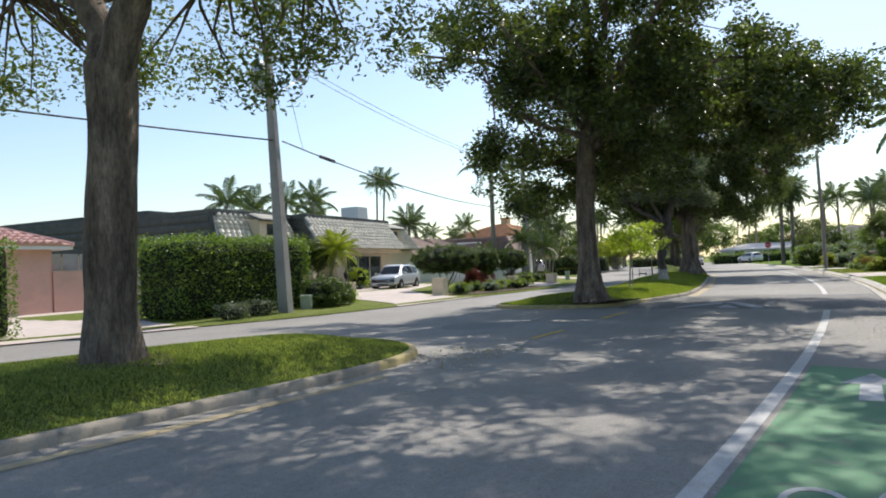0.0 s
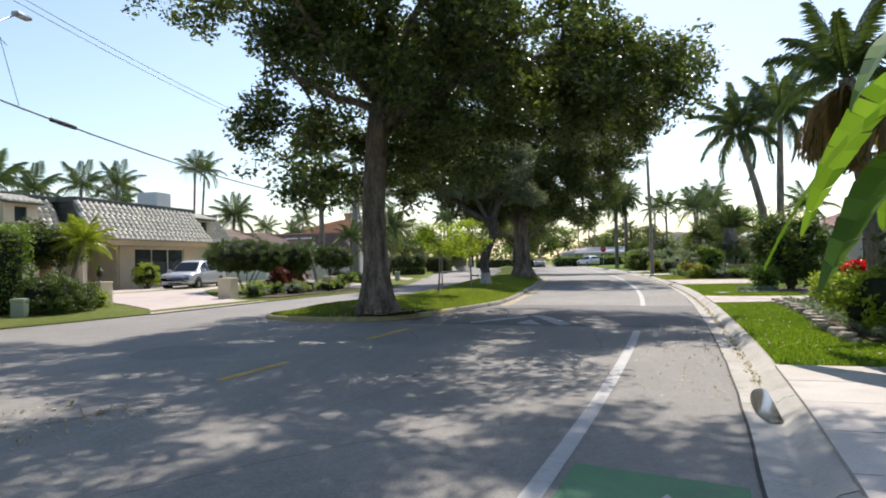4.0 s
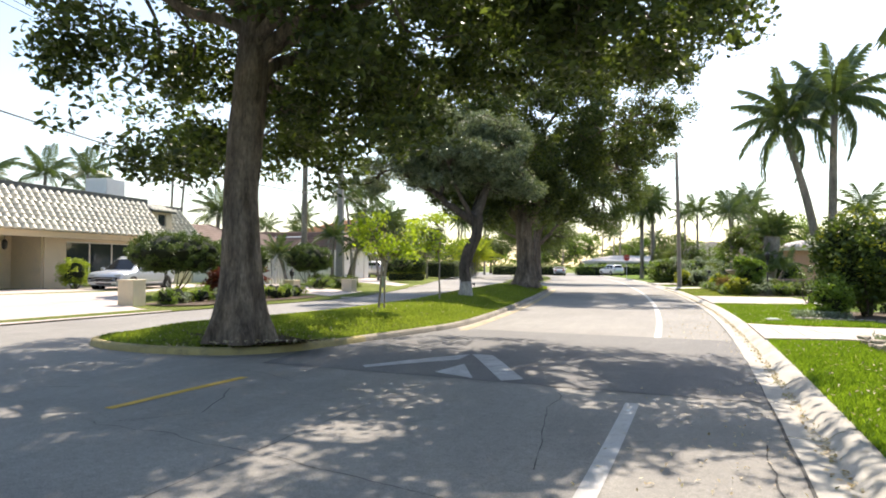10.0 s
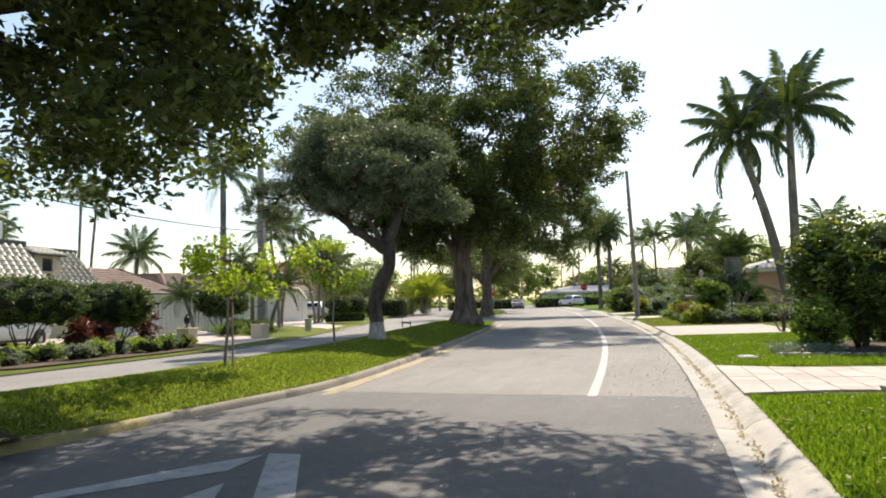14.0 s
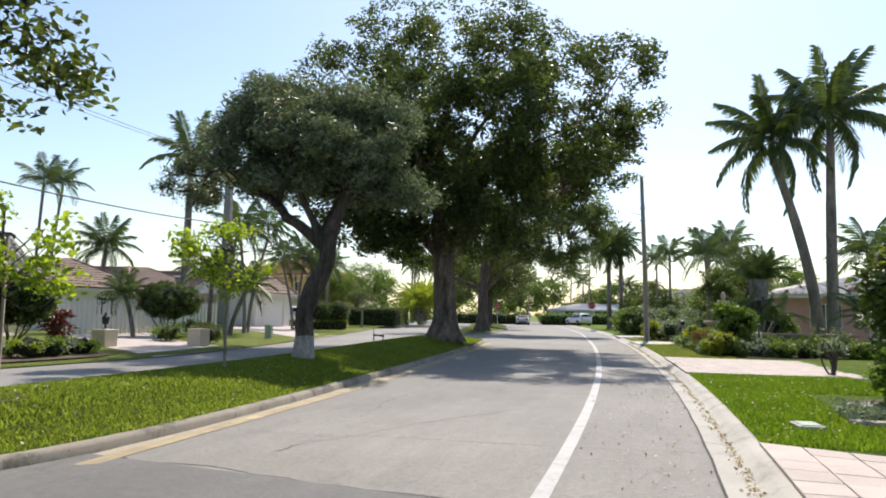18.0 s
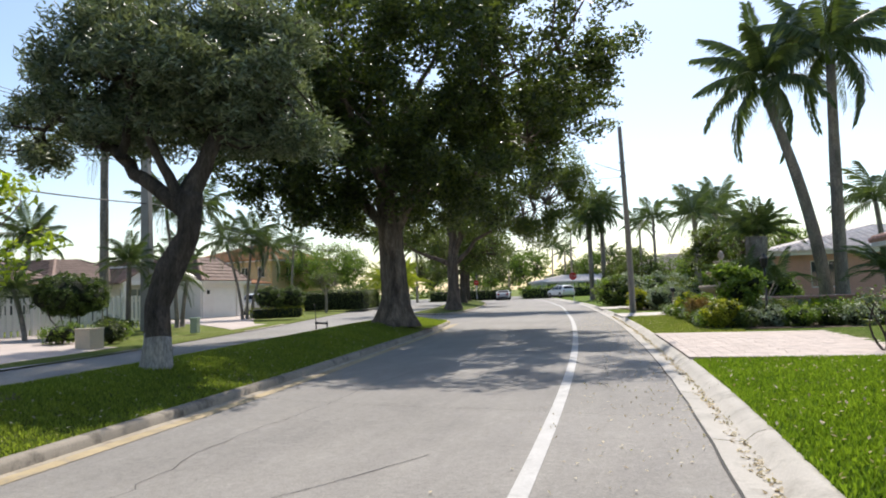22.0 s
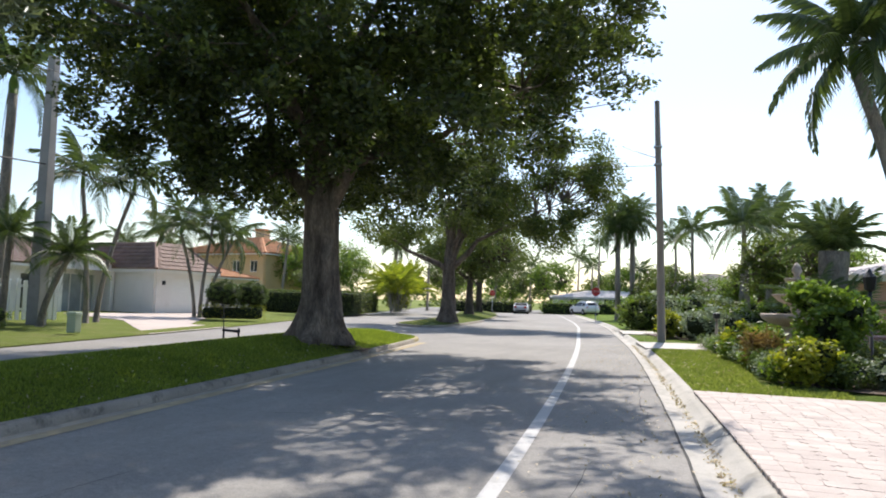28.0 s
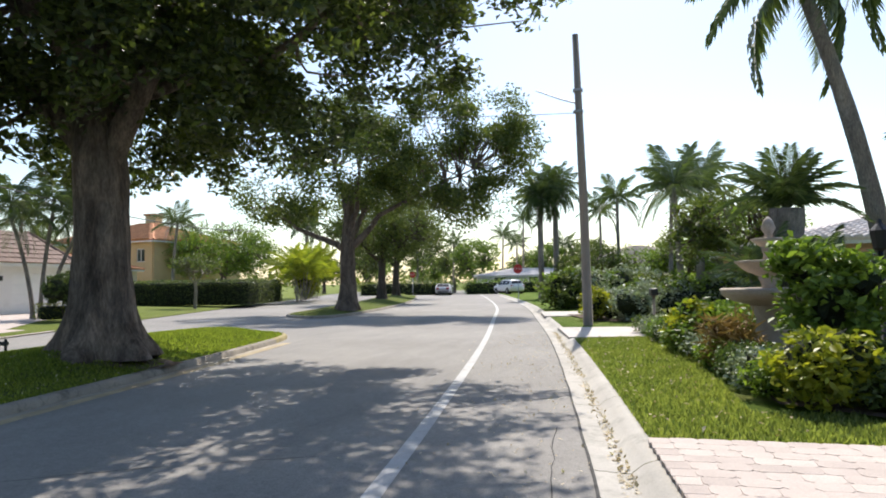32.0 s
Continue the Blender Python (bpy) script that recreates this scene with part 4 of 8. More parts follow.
tree("grey_leafed_tree", "leaning tree with limewashed trunk and grey-green domed crown", (-7.8, 37.9, float(Z2(-7.8, 37.9)) - 0.03),
     (((0, -0.1, -0.1), (0.0, -0.05, 0.5), (-0.12, 0.08, 1.1), (0.02, 0.26, 1.75), (0.3, 0.42, 2.35), (0.26, 0.56, 3.1)), (0.25, 0.22, 0.2, 0.24, 0.19, 0.22)), 
     [((0.2, 0.5, 2.8), (-1.7, 0.8, 4.2), 0.16, 0.11), ((-1.7, 0.6, 4.2), (-3.5, 1.6, 5.3), 0.1, 0.04), ((-3.0, 1.4, 5.0), (-4.6, 1.8, 5.0), 0.06, 0.03), ((-1.2, 0.4, 3.9), (-2.1, 1.8, 6.9), 0.09, 0.03), ((0.2, 0.54, 3.0), (0.7, 1.2, 4.7), 0.19, 0.1), ((0.7, 1.0, 4.7), (1.5, 2.0, 6.5), 0.1, 0.04), ((0.1, 0.5, 3.1), (-0.5, 3.0, 5.4), 0.12, 0.04), ((0.1, 0.5, 3.0), (-0.9, 0.2, 5.4), 0.12, 0.04)],
     [(-1.6, 1.8, 5.9, 2.25, 2.3, 1.65), (0.9, 1.8, 5.3, 1.45, 1.8, 1.35), (-4.8, 1.8, 4.95, 0.95, 1.2, 0.85), (-3.5, 1.8, 5.7, 1.2, 1.3, 1.05), (-2.5, 1.8, 7.05, 1.4, 1.4, 0.85), (-0.6, 1.8, 7.0, 1.4, 1.3, 0.75), (0.9, 2.0, 6.45, 1.1, 1.2, 0.75), (-0.5, 0.2, 5.2, 1.5, 1.1, 0.9), (-0.6, 3.4, 5.5, 1.7, 1.3, 1.05), (1.8, 1.8, 4.45, 0.75, 0.9, 0.65), (-0.9, 1.0, 4.65, 1.5, 1.1, 0.6), (0.9, 1.4, 4.55, 1.1, 1.0, 0.55), (-2.6, 1.4, 4.9, 1.2, 1.1, 0.6)],
     LEAF_GREY, BARK_DARK, 23, 880, 92, 0.4, 0.165, -0.1, 0.9, 0.25, (0.6, BARK_WHITE), 0.24, 0.35)
tree("shade_tree", "very large dark shade tree with hanging crown on the median", (-8.75, 51.8, float(Z2(-8.75, 51.8)) - 0.03),
     (((0, 0, -0.1), (0.0, 0, 1.2), (-0.05, 0, 2.6), (-0.1, 0, 3.4), (-0.3, 0, 5.0), (-0.4, 0.2, 9.0)), (0.62, 0.49, 0.45, 0.46, 0.34, 0.18)),
     [((-0.15, 0, 3.5), (-1.9, -0.3, 7.0), 0.24, 0.08), ((0.1, 0, 3.5), (1.6, -0.6, 7.4), 0.25, 0.09), ((1.6, -0.6, 7.4), (6.5, -0.5, 9.4), 0.1, 0.04), ((-0.2, 0, 4.6), (0.3, 3.6, 8.5), 0.2, 0.06), ((-0.2, 0, 4.8), (-0.6, -4.0, 8.4), 0.17, 0.05), ((-0.3, 0, 6), (2.4, 1, 11.5), 0.18, 0.05), ((-0.3, 0, 6), (-2.6, 1, 12), 0.18, 0.05), ((-0.6, 0.2, 7.5), (-5.4, 1, 12.4), 0.16, 0.04), ((-0.4, 0, 6.2), (-6.4, 0.2, 9.0), 0.15, 0.04), ((-0.4, -0.2, 5.6), (-5.0, -4.8, 8.4), 0.13, 0.03), ((0.2, 0, 4.6), (5.0, 1.5, 6.8), 0.14, 0.04)],
     [(0.2, 0, 8.6, 5.2, 5.2, 3.2), (-2.6, 0, 6.3, 2.9, 3.4, 2.4), (2.6, -0.4, 6.4, 3.0, 3.4, 2.0), (5.4, 0, 8.8, 2.8, 3.0, 1.9), (0.2, 0, 12.6, 4.6, 4.2, 2.4), (0.3, -3.2, 6.9, 3.4, 2.4, 2.2), (0.6, 3.4, 7.4, 3.4, 2.6, 2.4), (4.0, 1.2, 5.6, 1.9, 2.2, 1.3), (-0.2, 0, 5.4, 2.6, 2.6, 1.3), (6.4, -0.6, 7.8, 1.8, 2.4, 1.1), (5.2, 2.6, 8.2, 3.0, 2.6, 1.7), (7.2, 0.2, 9.6, 1.5, 1.8, 0.9), (-5.4, 1.0, 12.6, 3.0, 3.2, 2.0), (-4.6, 1.5, 9.6, 2.6, 3.0, 2.2), (2.8, 0.5, 13.2, 2.8, 3.0, 1.9), (-2.5, 3.5, 9.5, 4.2, 4.0, 2.2), (5.0, 0.5, 11.4, 2.0, 2.2, 1.4), (-2.6, 0.4, 14.4, 2.4, 2.6, 1.2),
      (-2.5, 4.2, 4.9, 2.4, 2.4, 1.6), (0.5, 4.4, 5.0, 2.2, 2.4, 1.5), (2.6, 4.2, 6.0, 2.0, 2.4, 1.4), (4.5, 4.4, 7.0, 2.2, 2.6, 1.5), (6.4, 4.6, 8.2, 1.8, 2.2, 1.2), (1.5, 6.6, 8.6, 3.4, 2.6, 1.9), (-3.4, 0.6, 5.0, 1.8, 2.0, 1.2), (2.8, -1.4, 5.2, 2.0, 2.0, 1.1), (4.6, 6.0, 9.6, 2.8, 2.4, 1.6), (-6.4, 0.4, 8.8, 2.3, 2.5, 1.7), (-7.4, 0.0, 11.0, 1.9, 2.2, 1.5), (-5.0, -1.4, 7.4, 2.0, 2.2, 1.3), (-4.6, -5.0, 7.8, 2.3, 2.2, 1.5), (-6.6, -4.0, 8.9, 2.1, 2.2, 1.4),
      (-2.0, -2.8, 5.9, 2.2, 1.8, 1.5), (1.6, -3.0, 6.0, 2.2, 1.8, 1.4), (0, -2.2, 7.4, 2.6, 2.0, 1.6), (-3.6, -1.6, 5.0, 1.6, 1.6, 1.2), (3.6, -1.6, 5.3, 1.8, 1.6, 1.2), (-2.1, -0.9, 4.4, 1.6, 1.4, 0.9), (1.9, -1.1, 4.5, 1.6, 1.4, 0.9), (3.2, 1.4, 4.5, 1.4, 1.6, 0.9), (-2.2, 1.6, 4.3, 1.5, 1.5, 0.9), (0.2, -4.6, 9.0, 3.4, 2.2, 1.6), (3.6, -4.4, 9.2, 2.6, 2.2, 1.4), (5.6, -3.4, 10.4, 2.2, 2.2, 1.0), (7.6, -2.4, 10.8, 1.8, 2.0, 0.9), (8.0, 0.6, 9.4, 1.6, 1.8, 1.1), (-1.7, -1.5, 4.3, 1.4, 1.2, 0.9), (-3.1, -2.3, 4.8, 1.6, 1.4, 1.1), (1.6, 1.1, 4.5, 1.4, 1.3, 0.9), (-4.4, -2.6, 5.8, 1.7, 1.6, 1.2)],
     LEAF_FICUS, BARK_BROWN, 31, 4700, 42, 0.48, 0.182, 0.02, 0.75, 0.85)
tree("live_oak", "airy green oak with forked limbs on the far median", (-13.1, 74.5, 0.3),
     (((0, 0, -0.1), (0.05, 0, 1.4), (0.05, 0, 2.8), (0.1, 0, 3.6), (0.2, 0, 6.5)), (0.52, 0.4, 0.36, 0.36, 0.15)),
     [((0.0, 0, 3.0), (-2.6, -0.4, 4.2), 0.2, 0.1), ((-2.6, -0.4, 4.2), (-4.6, -0.5, 5.4), 0.1, 0.03), ((0.1, 0, 3.1), (1.8, 0, 4.8), 0.22, 0.12), ((1.8, 0, 4.8), (6.8, 0.3, 7.0), 0.12, 0.04), ((0.1, 0, 3.4), (-0.8, 0.5, 7.5), 0.2, 0.05), ((0.1, 0, 3.4), (1.4, -1.6, 7.4), 0.18, 0.05), ((0.1, 0, 3.4), (0.4, 3.6, 7.4), 0.18, 0.05)],
     [(0.3, 0, 7.8, 4.6, 4.2, 2.4), (-3.6, 0, 5.9, 2.4, 2.8, 1.5), (4.4, 0.2, 7.0, 3.0, 3.2, 2.0), (6.2, 0.4, 5.4, 1.5, 1.8, 1.5), (0.6, 3.4, 6.6, 3.0, 2.4, 1.8), (1.2, 0, 9.8, 3.4, 3.2, 1.5), (7.0, 0.6, 7.6, 2.4, 2.4, 1.6), (7.8, 0.4, 5.6, 1.2, 1.6, 1.2), (7.4, 0.5, 9.6, 2.2, 2.0, 1.5), (9.0, 0.5, 8.0, 1.3, 1.6, 1.7), (5.4, 0.5, 11.0, 2.2, 2.0, 1.2)],
     LEAF_OAK, BARK, 43, 1300, 50, 0.7, 0.18, 0.0, 0.5, 0.5)
tree("live_oak", "green oak standing further back on the far median", (-17.2, 92.0, 0.35),
     (((0, 0, -0.1), (0, 0, 1.5), (0.05, 0, 3.2), (0.1, 0, 7)), (0.4, 0.28, 0.26, 0.1)),
     [((0, 0, 2.8), (-2.4, 0, 6.0), 0.15, 0.05), ((0, 0, 2.9), (2.8, 0, 5.8), 0.15, 0.05), ((0, 0, 3.2), (0.4, 2.4, 7), 0.13, 0.04)],
     [(0, 0, 6.6, 4.2, 4.2, 2.6), (2.6, 0, 5.2, 2.6, 2.8, 1.9), (-2.4, 0, 5.4, 2.4, 2.6, 1.9), (1.6, -1, 4.2, 1.8, 2.0, 1.2)],
     LEAF_OAK, BARK_DARK, 47, 420, 45, 0.85, 0.2, -0.15, 0.5, 0.4)
tree("live_oak", "dark oak at the far end of the median", (-20.5, 106.0, 0.35),
     (((0, 0, -0.1), (0, 0, 1.5), (0.05, 0, 3.2), (0.1, 0, 7)), (0.4, 0.3, 0.28, 0.1)),
     [((0, 0, 2.8), (-2.4, 0, 6.0), 0.15, 0.05), ((0, 0, 2.9), (2.8, 0, 5.8), 0.15, 0.05), ((0, 0, 3.2), (0.4, 2.4, 7), 0.13, 0.04)],
     [(0, 0, 6.4, 4.4, 4.2, 2.8), (2.6, 0, 4.8, 2.6, 2.8, 1.9), (-2.4, 0, 5.0, 2.4, 2.6, 1.9)],
     LEAF_FICUS, BARK_DARK, 53, 380, 40, 0.9, 0.22, -0.25, 0.5, 0.4)
tree("street_tree", "tall forked tree with furrowed grey trunk and thin airy leaves", (-9.0, 7.3, float(Z1(-9.0, 7.3)) - 0.03),
     (((0, 0, -0.1), (-0.03, 0, 0.8), (0.06, 0, 2.2), (0.12, 0, 3.4), (0.1, 0, 4.2)), (0.41, 0.335, 0.335, 0.32, 0.34)),
     [((0.05, 0, 3.9), (-0.95, 0.2, 5.6), 0.26, 0.2), ((-0.95, 0.2, 5.6), (-1.6, 0.4, 8.5), 0.2, 0.06), ((0.15, 0, 3.9), (0.85, 0.1, 5.4), 0.28, 0.22), ((0.85, 0.1, 5.4), (2.4, 0.6, 8.4), 0.22, 0.06), ((0.85, 0.1, 5.2), (4.4, 1.6, 7.6), 0.12, 0.04), ((-0.9, 0.2, 5.4), (-4.6, 1.2, 6.8), 0.12, 0.04), ((0.85, 0.1, 5.4), (1.4, 4.0, 7.4), 0.13, 0.04), ((-0.9, 0.2, 5.4), (-1.4, 4.2, 7.0), 0.13, 0.04), ((0.8, 0, 5.4), (1.0, -4.0, 8.0), 0.13, 0.04)],
     [(-2.6, 2.8, 6.4, 3.2, 2.8, 1.5), (1.6, 3.6, 6.3, 2.8, 2.6, 1.3), (4.6, 4.2, 7.2, 2.6, 2.6, 1.3), (0, 1.0, 8.4, 4.4, 4.6, 2.0), (-4.6, 1.0, 6.0, 2.2, 2.6, 1.4), (4.2, -0.5, 8.2, 3.0, 3.6, 1.8), (1, -4, 8.4, 4.2, 3.2, 1.8), (0.7, 2.2, 4.7, 0.9, 1.0, 0.6), (5.6, 0.8, 7.6, 2.4, 2.8, 1.4)],
     LEAF_OAK, BARK_BROWN, 61, 950, 56, 0.62, 0.12, 0.0, 0.6, 0.12)


def sapling(at, h, blobs, seed, label, post):
    rng = np.random.default_rng(seed)
    ob = thing("sapling", label, "young tree", at, group="saplings on the median")
    pts, rad = limb(rng, (0, 0, -0.05), (0.15, 0, h), 0.035, 0.015, 0.03, 8)
    attach("trunk", tubes("trunk", [(pts, rad)], 8), PALM_BARK, ob, "", True)
    cl = crown_sample(rng, blobs, 62, 0.0, 0.9)
    tw = [limb(rng, pts[4 + k % 3], c, 0.014, 0.004, 0.15, 4) for k, c in enumerate(cl[::2])]
    tagged(attach("branchwork", tubes("branchwork", tw, 4), BARK, ob), kind="stuff")
    attach("crown", leaf_mesh("crown", clump_points(rng, cl, 0.26, 24), 0.1, rng, 0.4, 0.6, 0.2), LEAF_LIME, ob)
    if post:
        attach("stake", tubes("stake", [(((0.12, 0.1, -0.05), (0.12, 0.1, 2.0)), (0.025, 0.022))], 6), POLE_WOOD, ob, "thin support stake")


sapling((-7.38, 29.3, float(Z2(-7.38, 29.3)) - 0.02), 2.4, [(0.1, 0, 1.95, 0.85, 0.85, 0.6), (0.4, 0.3, 1.5, 0.65, 0.65, 0.3)], 71, "slender young tree with loose lime-green leaves on the median", True)
sapling((-7.58, 34.4, float(Z2(-7.58, 34.4)) - 0.02), 2.7, [(-0.4, 0.1, 2.35, 0.95, 0.95, 0.6), (0.1, 0.3, 1.8, 0.7, 0.7, 0.35)], 72, "young tree with spreading lime-green leaves on the median", False)


def frond_mesh(rng, length, arch, leaflets, leaf_len, droop):
    """One feather frond that leaves the origin along +x: a rachis and two rows of leaflets."""
    t = np.linspace(0, 1, 9)
    x = length * (t - 0.12 * arch * t ** 2)
    z = length * (0.42 * t * (1 - 0.3 * arch) - arch * 0.75 * t ** 2.2)
    spine = np.stack([x, np.zeros_like(t), z], 1)
    v, f = tube_arrays(spine, np.linspace(0.03, 0.006, 9) * length / 2.2, 4, False)
    vs, fs, k = [v], list(f), len(v)
    for s in (-1, 1):
        for u in np.linspace(0.12, 1.0, leaflets):
            p = np.array([np.interp(u, t, spine[:, i]) for i in range(3)])
            ll = leaf_len * (0.55 + 0.6 * math.sin(math.pi * min(1, u * 0.95 + 0.05))) * rng.uniform(0.85, 1.1)
            out = np.array((0.45 + 0.5 * u, s * 0.85, -droop * rng.uniform(0.6, 1.3)))
            out /= np.linalg.norm(out)
            mid = p + out * ll * 0.5 + np.array((0, 0, 0.05 * ll))
            tip = p + out * ll + np.array((0, 0, -0.4 * droop * ll))
            w = np.array((0.035, 0, 0.012)) * length / 2.2
            vs.append(np.array((p - w * 0.5, p + w * 0.5, mid + w, tip, mid - w)))
            fs += [(k, k + 1, k + 2, k + 4), (k + 4, k + 2, k + 3, k + 3)]
            k += 5
    v = np.concatenate(vs)
    quads = [q for q in fs if q[2] != q[3]]
    tris = [q[:3] for q in fs if q[2] == q[3]]
    me = bpy.data.meshes.new("frond")
    me.from_pydata(v.tolist(), [], [tuple(map(int, q)) for q in quads + tris])
    return me


FRONDS = {}


def palm(name, label, at, height, lean=(0.0, 0.0), r=(0.2, 0.14), fronds=16, length=2.6, seed=1, mat=None, shaft=0.0, droop=0.6, leaflets=26, low=-0.5, swell=0.0, skirt=0, leaf_len=0.62, group="palms", hang=(0.9, 1.3)):
    rng = np.random.default_rng(seed)
    mat = mat or FROND
    ob = thing(name, label, "palm tree", at, group=group)
    t = np.linspace(0, 1, 12)
    pts = np.stack([lean[0] * t ** 1.6, lean[1] * t ** 1.6, -0.1 + (height + 0.1) * t], 1)
    rad = np.interp(t, (0, 0.08, 0.5, 1), (r[0] * 1.35, r[0], (r[0] + r[1]) / 2 + swell, r[1]))
    rad = rad * (1 + 0.03 * np.sin(np.arange(12) * 2.1))
    attach("trunk", tubes("trunk", [(pts, rad)], 10), PALM_BARK, ob, "", True)
    top = pts[-1]
    if shaft:
        attach("crownshaft", tubes("crownshaft", [((top - np.array((0, 0, 0.1)), top + np.array((0, 0, shaft * 0.5)), top + np.array((0, 0, shaft))), (r[1] * 1.05, r[1] * 1.1, r[1] * 0.6))], 10), LEAF_HEDGE, ob, "smooth green crownshaft", True)
        top = top + np.array((0, 0, shaft))
    key = (round(length, 1), leaflets, round(droop, 1), mat.name)
    if key not in FRONDS:
        FRONDS[key] = [frond_mesh(rng, length, a, leaflets, leaf_len, droop) for a in (0.35, 0.6, 0.85, 1.15)]
    for k in range(fronds):
        el = low + (1.15 - low) * ((k + 0.5) / fronds) ** 0.8
        az = k * 2.399 + rng.uniform(-0.25, 0.25)
        me = FRONDS[key][min(3, int((1.0 - (el - low) / (1.2 - low)) * 3.2 + rng.uniform(0, 0.8)))]
        o = attach("frond", me, mat, ob)
        o.matrix_basis = Matrix.Translation(top.tolist()) @ Matrix.Rotation(az, 4, "Z") @ Matrix.Rotation(-el, 4, "Y") @ Matrix.Rotation(rng.uniform(-0.4, 0.4), 4, "X")
    for k in range(skirt):
        dead = ("dead", key)
        if dead not in FRONDS:
            FRONDS[dead] = frond_mesh(rng, length * 0.9, 1.1, leaflets, leaf_len, droop)
        o = attach("dead_frond", FRONDS[dead], FROND_DEAD, ob, "dry brown hanging frond")
        o.matrix_basis = Matrix.Translation((top - np.array((0, 0, 0.15))).tolist()) @ Matrix.Rotation(k * 2.1, 4, "Z") @ Matrix.Rotation(rng.uniform(*hang), 4, "Y")
    return ob


def hedge(name, label, x0, y0, x1, y1, z0, h, mat, seed, size=0.09, dens=190, rz=0.0, loose=0.09, round_=0.25, group="", category="hedge"):
    """A clipped hedge: near-black core for inner shade, a skin of leaves, rounded corners."""
    rng = np.random.default_rng(seed)
    cx, cy, w, d = (x0 + x1) / 2, (y0 + y1) / 2, abs(x1 - x0), abs(y1 - y0)
    ob = thing(name, label, category, (cx, cy, z0), rz, group)
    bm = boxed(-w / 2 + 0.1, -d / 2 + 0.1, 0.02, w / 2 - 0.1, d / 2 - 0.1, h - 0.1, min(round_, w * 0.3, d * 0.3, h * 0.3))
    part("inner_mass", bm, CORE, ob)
    areas = np.array((d * h, d * h, w * h, w * h, w * d))
    n = int(areas.sum() * dens)
    pick = rng.choice(5, n, p=areas / areas.sum())
    u, v = rng.uniform(-0.5, 0.5, n), rng.uniform(0, 1, n) ** 0.9
    p = np.zeros((n, 3))
    for k in range(5):
        m = pick == k
        if k < 2:
            p[m] = np.stack([np.full(m.sum(), (k - 0.5) * w), u[m] * d, v[m] * h], 1)
        elif k < 4:
            p[m] = np.stack([u[m] * w, np.full(m.sum(), (k - 2.5) * d), v[m] * h], 1)
        else:
            p[m] = np.stack([u[m] * w, (v[m] - 0.5) * d, np.full(m.sum(), h)], 1)
    lim = np.array((w / 2, d / 2, h))
    c = np.array((0, 0, 0.0))
    q = np.abs(p) / lim
    q[:, 2] = p[:, 2] / h
    over = np.sum(np.maximum(q - 0.82, 0) ** 2, axis=1) ** 0.5
    p *= (1 - np.maximum(over - 0.18, 0) * 0.9 * round_)[:, None]
    lump = np.array([noise.noise(Vector(a) * 1.3) + 0.6 * noise.noise(Vector(a) * 3.1) for a in p + np.array((cx, cy, 0))])
    p = p + rng.normal(size=p.shape) * loose * 0.5 + (p / (np.linalg.norm(p, axis=1)[:, None] + 1e-6)) * (lump * loose)[:, None]
    p[:, 2] = np.maximum(p[:, 2], 0.02)
    attach("foliage", leaf_mesh("foliage", p, size, rng, 0.3, 0.55), mat, ob)
    return ob


def bush(name, label, at, blobs, mat, seed, n=40, per=40, size=0.1, stems=6, category="shrub", group="", radius=0.2, core=0.66, wide=0.5, gap=-0.6, stem_mat=None, clear=0.0):
    """A shrub: lumps of leaves over a core painted as inner shade, on stems; clear: height of bare stems."""
    rng = np.random.default_rng(seed)
    ob = thing(name, label, category, at, group=group)
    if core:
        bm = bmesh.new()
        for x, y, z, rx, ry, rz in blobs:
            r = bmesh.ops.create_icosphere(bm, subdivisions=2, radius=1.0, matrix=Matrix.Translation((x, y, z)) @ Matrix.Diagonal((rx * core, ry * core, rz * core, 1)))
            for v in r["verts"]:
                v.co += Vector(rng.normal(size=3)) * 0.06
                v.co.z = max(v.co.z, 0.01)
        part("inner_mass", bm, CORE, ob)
    cl = crown_sample(rng, blobs, n, gap, 1.2)
    cl[:, 2] = np.maximum(cl[:, 2], 0.04)
    lines = []
    for k in range(stems):
        b = blobs[k % len(blobs)]
        lines.append(limb(rng, (rng.uniform(-0.1, 0.1), rng.uniform(-0.1, 0.1), -0.03), (b[0] + rng.uniform(-0.5, 0.5) * b[3], b[1] + rng.uniform(-0.5, 0.5) * b[4], b[2]), 0.03 if not clear else 0.06, 0.012, 0.08, 6))
    if lines and category == "tree":
        for ln in lines:
            attach("stem", tubes("stem", [ln], 6), stem_mat or BARK_DARK, ob, "", True)
    elif lines:
        tagged(attach("twigwork", tubes("twigwork", lines, 6), stem_mat or BARK_DARK, ob, "", True), kind="stuff")
    p = clump_points(rng, cl, radius, per, 0.85)
    p[:, 2] = np.maximum(p[:, 2], 0.02)
    attach("foliage", leaf_mesh("foliage", p, size, rng, 0.35, wide), mat, ob)
    return ob


def dome(r, h, z=0.0):
    return [(0, 0, z + h * 0.5, r, r, h * 0.55)]


